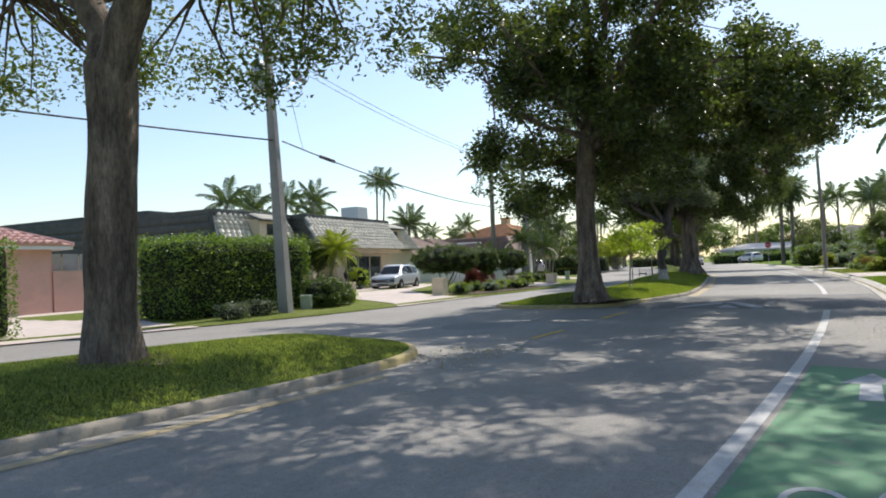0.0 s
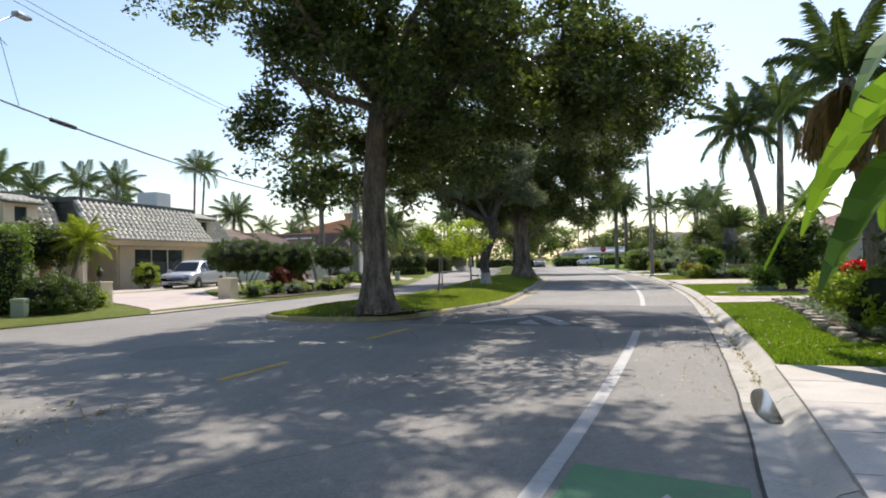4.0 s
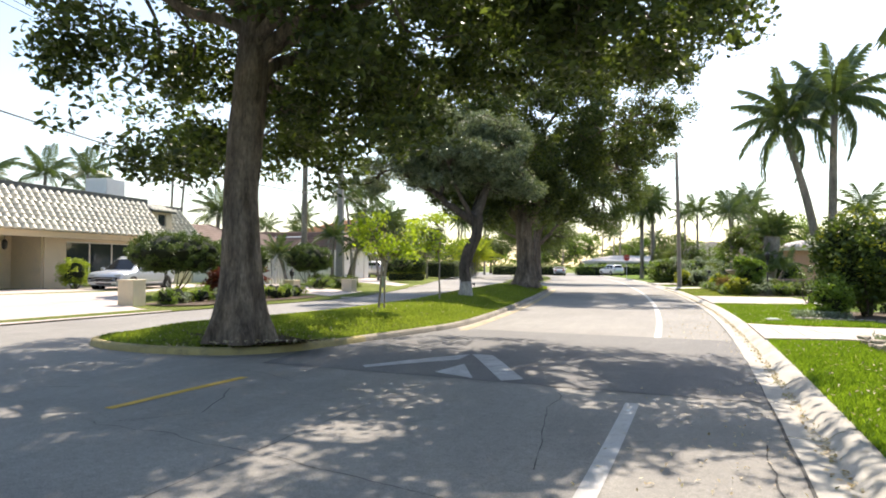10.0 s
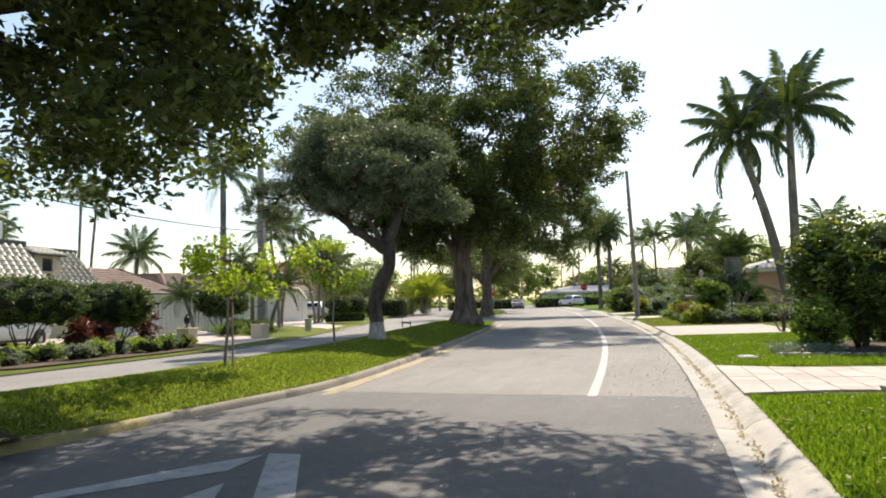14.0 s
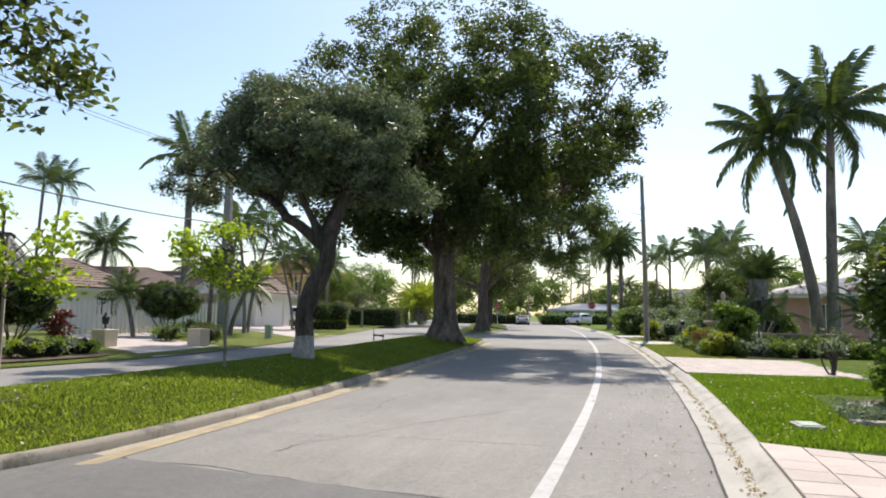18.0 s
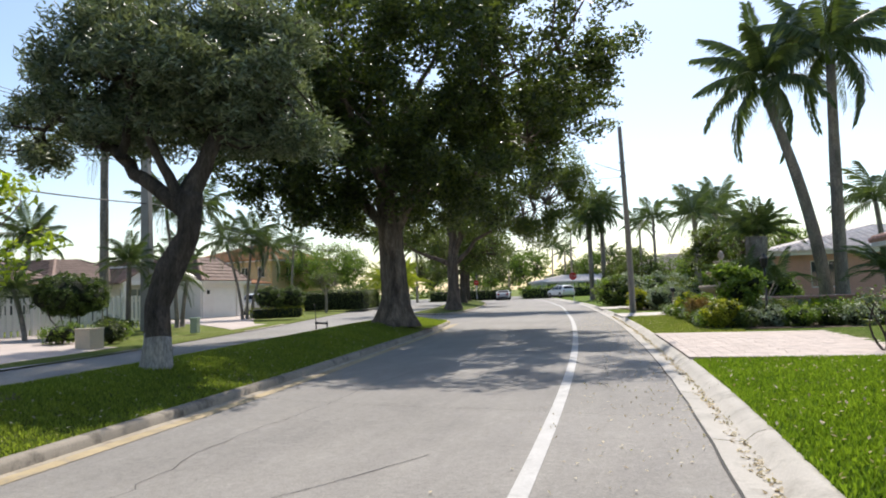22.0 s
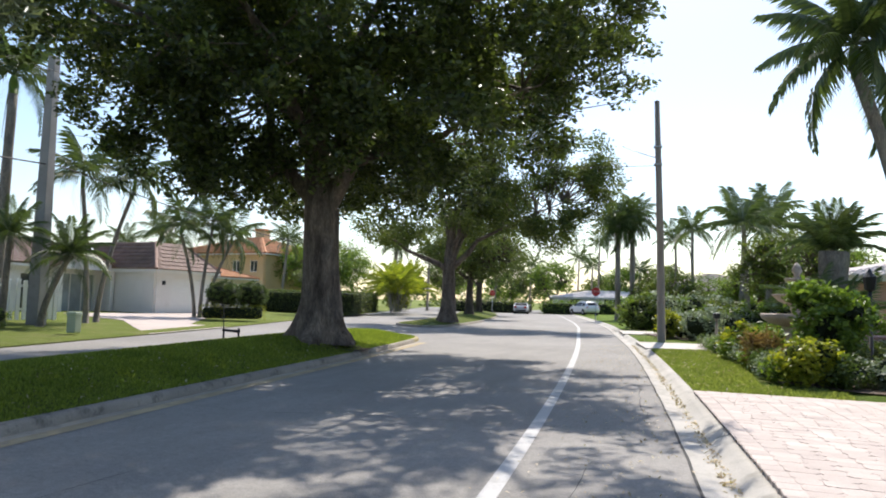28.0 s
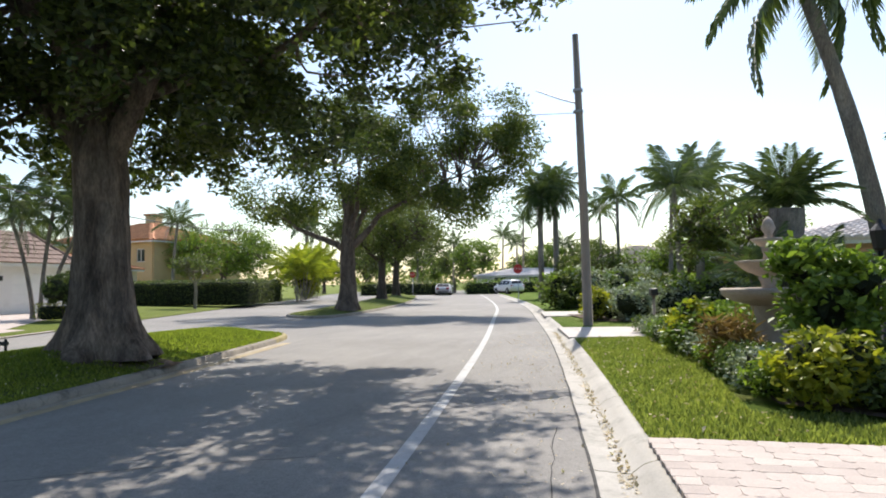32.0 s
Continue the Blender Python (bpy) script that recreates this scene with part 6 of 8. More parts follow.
window(h4, -4.2, -5.1, 0, 1.0, 2.2, 90, 1, GLASS)
wall(h4, -14, -8.5, -4.2, -8.5, -0.1, 2.7, STUCCO_WHITE)
hip_roof(h4, -14, -8.5, -4.2, -0.6, 2.75, 1.6, TILE_BROWN, 0.5, 0.4, 0.32, "flat", 0, 1.0)
for v in (-4.0, -0.35):
    part("porch_column", boxed(-3.2, v - 0.13, -0.1, -2.94, v + 0.13, 2.55, 0.02), TRIM, h4)
part("porch_beam", boxed(-3.3, -4.25, 2.5, -2.9, -0.1, 2.75, 0.01), TRIM, h4)
bm = bmesh.new()
vs = [bm.verts.new(p) for p in ((-2.95, -4.35, 2.75), (-2.95, 0.0, 2.75), (-2.95, -2.2, 3.65), (-3.2, -4.35, 2.75), (-3.2, 0.0, 2.75), (-3.2, -2.2, 3.65))]
for q in ((0, 1, 2), (5, 4, 3), (0, 3, 4, 1), (1, 4, 5, 2), (2, 5, 3, 0)):
    bm.faces.new([vs[i] for i in q])
part("pediment", bm, STUCCO_WHITE, h4)
roof_plane(h4, (-6.5, -4.7, 2.62), (-2.75, -4.7, 2.62), (-2.75, -2.2, 3.75), (-6.5, -2.2, 3.75), TILE_BROWN, 0.4, 0.32, "flat")
roof_plane(h4, (-2.75, 0.3, 2.62), (-6.5, 0.3, 2.62), (-6.5, -2.2, 3.75), (-2.75, -2.2, 3.75), TILE_BROWN, 0.4, 0.32, "flat")
attach("ridge_cap", tubes("ridge_cap", [(((-2.72, -2.2, 3.76), (-6.5, -2.2, 3.76)), (0.1, 0.1))], 8), TRIM, h4)

# ---- far and right-hand houses ----


def simple_house(label, at, rz, w, d, h, rise, walls, tiles, wins, over=0.5, style="flat", tl=0.4, floors=1, limit=0):
    """A hip-roofed house; wins: (side, place along, height, width, tall, panes)."""
    ob = thing("house", label, "house", at, rz)
    sides = {"s": (0, 0, w, 0, 0), "e": (w, 0, w, d, 90), "n": (w, d, 0, d, 180), "w": (0, d, 0, 0, 270)}
    for k, (x0, y0, x1, y1, a) in sides.items():
        mine = [q for q in wins if q[0] == k]
        wall(ob, x0, y0, x1, y1, -0.15, h, walls, [(u - ww / 2, u + ww / 2, z, z + hh) for _, u, z, ww, hh, _ in mine])
        for _, u, z, ww, hh, n in mine:
            ln = math.dist((x0, y0), (x1, y1))
            window(ob, x0 + (x1 - x0) * u / ln, y0 + (y1 - y0) * u / ln, z, ww, hh, a, n)
    hip_roof(ob, 0, 0, w, d, h, rise, tiles, over, 0.4, tl, style, limit)
    return ob


simple_house("peach house with pink clay tile roof beyond the hedge", (8.3, 42, 0.25), 0, 10, 12, 2.45, 2.2, STUCCO_PEACH, TILE_PINK,
             [("s", 1.1, 0.8, 0.9, 1.15, 2), ("s", 3.1, 0.7, 1.7, 1.4, 3), ("s", 6.0, 0.2, 1.6, 2.0, 2), ("w", 6, 0.8, 1.6, 1.2, 2)], 0.6, "barrel", 0.36, 1, 260)
simple_house("house with long pale tiled roof behind palms and shrubs", (6.9, 70.5, 0.25), 0, 18, 14, 2.75, 1.7, STUCCO_PINK, TILE_WHITE,
             [("w", 4, 0.7, 1.8, 1.5, 2), ("w", 9, 0.7, 1.8, 1.5, 2), ("s", 3, 0.7, 1.8, 1.5, 2)], 0.8, "barrel", 0.4)
simple_house("two-storey tan house with orange tiled roof behind trees", (-54, 97, 0.3), -8, 14, 12, 5.6, 2.2, STUCCO_TAN, TILE_ORANGE,
             [("s", 10.2, 3.6, 1.0, 1.2, 2), ("s", 12.6, 3.6, 1.0, 1.2, 2), ("e", 3, 3.6, 1.0, 1.2, 2), ("e", 7, 3.6, 1.0, 1.2, 2)], 0.6, "barrel", 0.45)
ch = thing("chimney_stack", "tan chimney with small tiled cap on the far house roof", "chimney", (-46, 103, 7.0))
part("shaft", boxed(-0.6, -0.6, 0, 0.6, 0.6, 2.0, 0.03), STUCCO_TAN, ch)
part("cap", boxed(-0.75, -0.75, 2.0, 0.75, 0.75, 2.2, 0.04), TILE_ORANGE, ch)
simple_house("low house with brown roof between the palms", (-48, 78, 0.3), 0, 10, 12, 2.8, 1.7, STUCCO_CREAM, TILE_ORANGE, [("e", 6, 0.9, 1.4, 1.2, 2)])
simple_house("low white house at the far bend of the road", (-17, 131, 0.1), 6, 16, 9, 2.3, 0.95, STUCCO_WHITE, TILE_WHITE,
             [("s", 3, 0.8, 1.6, 1.3, 2), ("s", 8, 0.2, 2.4, 2.1, 2), ("s", 13, 0.8, 1.6, 1.3, 2)])
simple_house("pale low house with beige roof beside the far road", (-2.5, 103, 0.2), 10, 13, 12, 2.7, 1.9, STUCCO_CREAM, TILE_BEIGE,
             [("s", 3, 0.8, 1.6, 1.3, 2), ("w", 5, 0.8, 1.6, 1.3, 2)])

# ---- gate piers, boxes, signs ----


def pier(at, w, h, rz, label, lamp=False):
    ob = thing("gate_pier", label, "gate pier", at, rz, "low driveway piers")
    part("body", boxed(-w / 2, -w / 2, -0.1, w / 2, w / 2, h, 0.025), STUCCO_CREAM, ob)
    part("cap", boxed(-w / 2 - 0.02, -w / 2 - 0.02, h, w / 2 + 0.02, w / 2 + 0.02, h + 0.05, 0.02), STUCCO_CREAM, ob)
    if lamp:
        bm = bmesh.new()
        lathe(bm, ((0.09, 0), (0.04, 0.05), (0.03, 0.16), (0.1, 0.2), (0.13, 0.42), (0.05, 0.52), (0.02, 0.6)), 8, (0, 0, h + 0.05))
        part("pier_lantern", bm, IRON, ob, "small black iron lantern")


pier((-19.9, 26.7, 0.12), 0.62, 0.85, 5, "low cream stucco pier with a small lantern", True)
pier((-17.4, 31.1, 0.1), 0.62, 0.85, 5, "low cream stucco pier beside the planted bed")
pier((-18.4, 42.4, 0.12), 0.6, 0.6, 0, "low white stucco pier with a black lantern", True)
pier((-16.9, 45.6, 0.12), 0.6, 0.6, 0, "low white stucco pier beside the drive")


def utility_box(at, w, d, h, rz, label):
    ob = thing("utility_box", label, "utility box", at, rz)
    bm = boxed(-w / 2, -d / 2, -0.05, w / 2, d / 2, h, 0.03)
    part("housing", bm, PLASTIC, ob)
    part("lid", boxed(-w / 2 - 0.015, -d / 2 - 0.015, h - 0.1, w / 2 + 0.015, d / 2 + 0.015, h + 0.02, 0.02), PLASTIC, ob)


utility_box((-18.2, 21.9, 0.1), 0.4, 0.3, 0.55, 20, "weathered pale green utility box beside the hedge")
utility_box((-18.2, 52.6, 0.2), 0.32, 0.3, 0.6, 10, "small pale utility box standing in the grass")


def stop_sign(at, rz, label):
    ob = thing("stop_sign", label, "road sign", at, rz)
    attach("post", tubes("post", [(((0, 0, -0.1), (0, 0, 2.9)), (0.03, 0.03))], 6), METAL, ob)
    bm = bmesh.new()
    o = [(0.38 * math.cos(math.pi / 8 + k * math.pi / 4), 0.38 * math.sin(math.pi / 8 + k * math.pi / 4)) for k in range(8)]
    prism_y(bm, [(x, z + 2.45) for x, z in o], -0.045, -0.035)
    part("plate", bm, RED_SIGN, ob)
    cu = bpy.data.curves.new("lettering", "FONT")
    cu.body, cu.size, cu.align_x, cu.align_y, cu.extrude = "STOP", 0.26, "CENTER", "CENTER", 0.002
    tx = new("lettering", cu)
    tx.data.materials.append(WHITE_LINE)
    tx.parent, tx.matrix_basis = ob, pose(0, -0.05, 2.45, 90, 0, 0)


stop_sign((-6.85, 95, 0.1), 6, "red octagonal stop sign on a thin metal post")
stop_sign((-23.3, 121.5, 0.15), 6, "red octagonal stop sign on the far median")
jig = thing("sprinkler_frame", "small black metal frame standing on the median grass", "garden frame", (-12.45, 53.0, 0.2), 112)
for u in (-0.22, 0.22):
    attach("leg", tubes("leg", [(((0, u, -0.02), (0, u, 0.3)), (0.03, 0.03))], 6), IRON, jig)
attach("crossbar", tubes("crossbar", [(((0, -0.26, 0.2), (0, 0.26, 0.24)), (0.05, 0.04))], 6), IRON, jig)
attach("rod", tubes("rod", [(((0, 0.22, 0.2), (0, 0.25, 0.98)), (0.014, 0.014))], 6), IRON, jig)
attach("rod_head", tubes("rod_head", [(((0, 0.24, 0.94), (0, 0.31, 1.0)), (0.03, 0.022))], 6), IRON, jig)

# ---- hedges and planting on the house side ----
hedge("hedge", "tall dense clipped green hedge along the verge", -21.4, 16.5, -18.9, 23.0, 0.1, 2.8, LEAF_HEDGE, 101, 0.11, 230, 0, 0.18, 0.4)
for k, (x, y) in enumerate(((-17.6, 17.5), (-17.9, 19.1))):
    hedge("low_shrub", "small clipped grey-green shrub at the foot of the hedge", x - 0.42, y - 0.44, x + 0.42, y + 0.44, 0.09, 0.5, LEAF_GREY, 103 + k, 0.06, 420, 0, 0.08, 0.4, "clipped shrubs", "shrub")
bush("topiary_tree", "dark round-headed clipped tree behind the hedge end", (-21.3, 25.4, 0.15), [(0, 0, 2.3, 1.4, 1.5, 0.85), (0.5, 0.4, 2.2, 1.0, 1.1, 0.75)], LEAF_FICUS, 110, 230, 50, 0.1, 5, "tree", "", 0.26, 0.72)
bush("round_shrub", "glossy rounded green shrub at the drive edge", (-18.4, 23.1, 0.12), [(0, 0, 0.6, 1.1, 1.0, 0.72), (0.1, 1.0, 0.45, 0.7, 0.7, 0.5)], LEAF_CLIP, 111, 190, 48, 0.085, core=0.62)
bush("flower_shrub", "small pale green flowering shrub by the pier", (-18.9, 25.6, 0.12), [(0, 0, 0.28, 0.45, 0.5, 0.32)], LEAF_BRIGHT, 112, 40, 30, 0.08)
palm("pygmy_date_palm", "small date palm with arching fine green fronds", (-19.9, 25.2, 0.12), 2.35, (0.3, 0.5), (0.075, 0.065), 26, 1.05, 5, FROND_YELLOW, 0, 0.5, 24, -0.6, 0, 0, 0.34)
bush("round_shrub", "round yellow-green shrub beside the cream house wall", (-27.3, 37.6, 0.3), [(0, 0, 0.75, 0.75, 0.75, 0.75)], LEAF_BRIGHT, 113, 80, 45, 0.09)


def topiary(at, r, h, seed, label):
    bush("topiary_tree", label, at, [(0, 0, h - 0.78, r, r, 0.86), (r * 0.35, 0.2, h - 0.9, r * 0.7, r * 0.7, 0.75), (-r * 0.35, -0.2, h - 0.85, r * 0.7, r * 0.7, 0.75)], LEAF_CLIP, seed, 640, 52, 0.095, 6, "tree", "clipped flat-topped trees", 0.17, 0.86)


topiary((-19.6, 35.6, 0.15), 1.85, 2.65, 121, "broad flat-topped clipped tree on several thin stems")
topiary((-19.4, 39.4, 0.15), 1.35, 2.5, 122, "broad flat-topped clipped tree above dark red shrubs")
topiary((-21.8, 49.6, 0.2), 1.35, 2.55, 123, "dark clipped tree with rounded flat head by the fence")
for k, (x, y, h) in enumerate(((-18.6, 36.9, 1.2), (-19.0, 38.2, 1.0), (-20.2, 42.0, 1.3))):
    bush("cordyline", "dark red long-leaved shrub in the planted bed", (x, y, 0.12), [(0, 0, h * 0.6, 0.5, 0.5, h * 0.45)], LEAF_RED, 130 + k, 26, 24, 0.3, 5, "shrub", "red shrubs", 0.25, 0.0, 0.22)
for k in range(12):
    a = k / 11
    bush("low_shrub", "low rounded green bedding shrub at the bed edge", (-16.7 - 0.8 * math.sin(k * 2.4) ** 2 + 1.0 * a, 32.0 + 7.4 * a, 0.1), dome(0.42 + 0.1 * (k % 3), 0.55), (LEAF_HEDGE, LEAF_SILVER, LEAF_BRIGHT)[k % 3], 140 + k, 30, 32, 0.08, 4, "shrub", "bedding shrubs", 0.14)
urn = thing("garden_urn", "terracotta urn standing among the red shrubs", "urn", (-18.0, 37.7, 0.12))
bm = bmesh.new()
lathe(bm, ((0.1, 0), (0.12, 0.03), (0.06, 0.08), (0.07, 0.18), (0.17, 0.38), (0.19, 0.46), (0.14, 0.52), (0.17, 0.57), (0.15, 0.58)), 16)
part("vessel", bm, TERRACOTTA, urn, "", True)
flat("planting_bed_1", rounded([(-15.6, 31.2), (-15.2, 34.5), (-14.9, 38.5), (-15.5, 40.0), (-19.5, 41.0), (-21.5, 40), (-21.5, 34.5), (-18.3, 31.8)], 1), SOIL, 0.135, "dark mulched planting bed with low shrubs", "planting bed")
for k, (x, y) in enumerate(((-17.9, 47.6), (-19.2, 49.0), (-20.5, 50.4), (-21.8, 52.4), (-23.4, 53.4), (-19.4, 46.9))):
    bush("low_shrub", "dark green shrub in front of the white fence", (x, y, 0.16), dome(0.6 + 0.12 * (k % 2), 0.75), (LEAF_FICUS, LEAF_HEDGE)[k % 2], 160 + k, 36, 32, 0.09, 4, "shrub", "shrubs by the fence", 0.17)
palm("pygmy_date_palm", "dark leaning date palm in front of the white fence", (-22.3, 48.0, 0.2), 2.0, (-0.8, 0.2), (0.1, 0.08), 22, 1.25, 6, FROND, 0, 0.5, 24, -0.6, 0, 0, 0.36)
palm("pygmy_date_palm", "curved date palm beside the concrete pole", (-21.6, 54.2, 0.2), 2.6, (0.7, 0.5), (0.12, 0.1), 22, 1.6, 7, FROND, 0, 0.5, 24, -0.6, 0, 0, 0.36)
palm("pygmy_date_palm", "upright date palm beside the concrete pole", (-22.2, 53.2, 0.2), 3.2, (0.0, 0.1), (0.12, 0.1), 20, 1.5, 8, FROND, 0, 0.5, 24, -0.5, 0, 0, 0.34)

# lollipop shrubs and the low hedge under them
for x, y in ((-22.8, 66.1), (-22.1, 67.6)):
    bush("ball_topiary", "dark ball-shaped clipped shrub on a thin stem", (x, y, 0.2), [(0, 0, 1.35, 0.92, 0.92, 0.72)], LEAF_CLIP, 170 + int(x), 220, 45, 0.08, 1, "shrub", "ball topiaries", 0.14, 0.85)
hedge("low_hedge", "low thin pale green hedge on bare stems", -23.0, 65.0, -22.2, 68.3, 0.2, 0.7, LEAF_YELLOW, 172, 0.07, 150, -55, 0.08, 0.2)
hedge("hedge", "long dark clipped hedge across the far garden", -34, 84.0, -24.4, 86.0, 0.2, 1.75, LEAF_FICUS, 173, 0.12, 130, 3, 0.1, 0.2)
hedge("hedge", "dark clipped hedge along the far verge", -27.6, 86.0, -25.8, 94.0, 0.2, 1.7, LEAF_FICUS, 174, 0.12, 110, 14, 0.1, 0.2)
tree("garden_tree", "small airy garden tree with pale trunk before the hedge", (-26.4, 81, 0.2), (((0, 0, -0.1), (0.05, 0, 1.0), (0, 0, 1.6)), (0.12, 0.1, 0.09)),
     [((0, 0, 1.5), (-0.9, 0, 2.6), 0.06, 0.02), ((0, 0, 1.5), (0.8, 0.3, 2.6), 0.06, 0.02), ((0, 0, 1.5), (0, -0.7, 2.8), 0.05, 0.02)], [(0, 0, 2.7, 1.5, 1.5, 0.75)], LEAF_OAK, PALM_BARK, 175, 90, 32, 0.35, 0.13, -0.1)
tree("garden_tree", "broad bright green tree behind the far hedge", (-36, 100, 0.2), (((0, 0, -0.1), (0, 0, 1.6), (0, 0, 2.6)), (0.35, 0.28, 0.26)),
     [((0, 0, 2.3), (-2.6, 0, 5.0), 0.16, 0.05), ((0, 0, 2.4), (2.8, 0, 5.0), 0.16, 0.05), ((0, 0, 2.5), (0, 1, 6.4), 0.16, 0.05)], [(0, 0, 5.0, 5.0, 4.5, 2.6), (3.2, -1, 4.0, 2.8, 2.8, 1.9), (-3.2, -1, 4.4, 2.8, 2.8, 2.2)], LEAF_HEDGE, BARK, 176, 420, 42, 0.8, 0.22, -0.25)


def areca(at, h, seed, label, mat=None):
    """A clump of arching canes with feather fronds."""
    rng = np.random.default_rng(seed)
    mat = mat or FROND_YELLOW
    ob = thing("areca_palm", label, "palm clump", at, group="areca palms")
    key = ("areca", mat.name)
    if key not in FRONDS:
        FRONDS[key] = [frond_mesh(rng, 2.4, a, 20, 0.55, 0.45) for a in (0.4, 0.8, 1.2)]
    for k in range(9):
        a = k * 2.4
        r = 0.25 + 0.5 * (k % 3) / 2
        top = (r * math.cos(a) * 1.6, r * math.sin(a) * 1.6, h * rng.uniform(0.35, 0.62))
        attach("cane", tubes("cane", [(((r * math.cos(a) * 0.6, r * math.sin(a) * 0.6, -0.05), top), (0.04, 0.03))], 6), PALM_BARK, ob)
        for j in range(5):
            o = attach("frond", FRONDS[key][(j + k) % 3], mat, ob)
            o.matrix_basis = Matrix.Translation(top) @ Matrix.Rotation(a + j * 1.26, 4, "Z") @ Matrix.Rotation(-rng.uniform(0.35, 1.2), 4, "Y") @ Matrix.Scale(h / 3.6, 4)


areca((-25.6, 95.0, 0.2), 4.2, 181, "arching yellow-green areca palm clump beside the far verge")
areca((-27.4, 99.5, 0.2), 4.4, 182, "arching bright green areca palm clump beside the far verge")
areca((-28.8, 105.0, 0.2), 4.6, 183, "yellow sunlit palm clump at the far verge")
bush("croton_shrub", "tall yellow-leaved shrub at the far verge", (-28.2, 101.8, 0.2), [(0, 0, 1.7, 1.2, 1.4, 1.7)], LEAF_YELLOW, 184, 100, 36, 0.22, 5, "shrub", "", 0.35)

# ---- palms ----
ROYAL = "tall royal palm with smooth grey trunk and feather crown"
palm("royal_palm", ROYAL, (8.4, 64.2, 0.1), 10.4, (-2.1, 0.0), (0.3, 0.2), 22, 3.8, 11, FROND, 0.9, 0.9, 36, -0.9, 0.02, 0, 0.75)
palm("royal_palm", ROYAL, (8.9, 63.6, 0.1), 11.5, (0.2, 0.0), (0.3, 0.2), 22, 3.8, 12, FROND, 0.9, 0.9, 36, -0.9, 0.02, 0, 0.75)
COCO = "coconut palm with drooping fronds behind the cream house"
for k, (x, y, h) in enumerate(((-45, 42, 7.4), (-45.5, 45.8, 7.1), (-46, 51, 8.0), (-45, 54.2, 8.4), (-48, 58, 7.2))):
    palm("coconut_palm", COCO, (x, y, 0.3), h, (0.5 - 0.3 * k, 0.4), (0.17, 0.12), 15, 2.6, 20 + k, FROND, 0, 0.7, 24, -0.5)
for x, y, h, ln in ((-40.0, 58.2, 9.3, 0.3), (-40.3, 60.0, 9.5, 0.8)):
    palm("slender_palm", "tall slender palm with thin pale trunk behind the house", (x, y - ln, 0.3), h, (0, ln), (0.11, 0.09), 12, 2.0, 30 + int(h * 2), FROND, 0.6, 0.6, 22, -0.4)
palm("coconut_palm", "coconut palm with full drooping crown behind the brown roof", (-40, 63.6, 0.3), 5.9, (0.2, 0.2), (0.2, 0.16), 20, 2.7, 33, FROND, 0, 0.75, 26, -0.7)
palm("tall_palm", "tall palm with straight grey trunk behind the fence", (-26, 55.8, 0.3), 9.4, (0, 0.1), (0.24, 0.18), 14, 3.0, 34, FROND, 0.7, 0.7, 28, -0.5)
for k, (x, y, h, lx, ly) in enumerate(((-22.9, 57.4, 5.6, -0.4, -0.2), (-23.3, 58.3, 5.8, 0.3, 1.4))):
    palm("alexander_palm", "slender leaning palm on the lawn of the white house", (x, y, 0.25), h, (lx, ly), (0.11, 0.08), 13, 2.1, 40 + k, FROND, 0.5, 0.7, 24, -0.6)
for k, (x, y, h, lx, ly) in enumerate(((-25.4, 67.0, 4.6, -0.6, -0.7), (-25.2, 67.2, 5.0, 0.1, 0.6), (-25.0, 67.4, 4.2, 0.5, 1.4))):
    palm("alexander_palm", "leaning palm in a group before the garage wall", (x, y, 0.25), h, (lx, ly), (0.1, 0.08), 13, 2.0, 44 + k, FROND, 0.4, 0.75, 24, -0.8)
for k, (x, y, h) in enumerate(((-52, 88, 6.0), (-50, 92, 5.6), (-44, 84, 6.6), (-36, 92, 6.6))):
    palm("coconut_palm", "palm rising behind the white house roof", (x, y, 0.3), h, (0.3, 0.3), (0.15, 0.11), 15, 2.3, 50 + k, FROND, 0, 0.7, 22, -0.5)
for k, (x, y, h) in enumerate(((-33, 112, 8.0), (-34.5, 115, 8.6), (-31, 118, 7.6))):
    palm("tall_palm", "dark palm beyond the far hedge", (x, y, 0.2), h, (0.1, 0.2), (0.17, 0.13), 18, 2.3, 56 + k, FROND, 0, 0.8, 22, -1.0)
for k, (x, y, h, f) in enumerate(((-5.4, 99, 8.6, 24), (-4.2, 100, 9.4, 26))):
    palm("fan_palm", "tall cabbage palm with dense round dark crown", (x, y, 0.1), h, (0, 0), (0.24, 0.2), f + 10, 2.4, 60 + k, FROND, 0, 0.7, 22, -1.3, 0.02, 0, 0.8)
for k, (x, y, h) in enumerate(((0.9, 95, 7.6), (3.9, 86, 7.0), (5.3, 84, 7.4), (5.0, 80, 6.0), (3.5, 75.5, 5.8), (11.5, 66, 5.0), (-0.5, 108, 8.0))):
    palm("garden_palm", "feather palm rising above the front gardens", (x, y, 0.15), h, (0.3 * math.sin(k), 0.3 * math.cos(k)), (0.15, 0.11), 15, 2.3, 64 + k, FROND, 0, 0.6, 24, -0.45)
for k, (x, y, h) in enumerate(((-12.0, 140, 10.5), (-15.5, 143, 8.5), (-13.8, 146, 7.5), (-22, 138, 7), (-28, 140, 8), (-6, 138, 6.5))):
    palm("far_palm", "distant palm at the end of the road", (x, y, 0.0), h, (0.2, 0.2), (0.16, 0.12), 15, 2.4, 74 + k, FROND, 0, 0.7, 20, -0.6)
palm("date_palm", "stout date palm with a dark swollen trunk head", (5.2, 63.0, 0.15), 3.4, (0.1, 0.0), (0.22, 0.5), 24, 1.9, 83, FROND, 0, 0.55, 26, 0.35, 0.08, 0, 0.5)
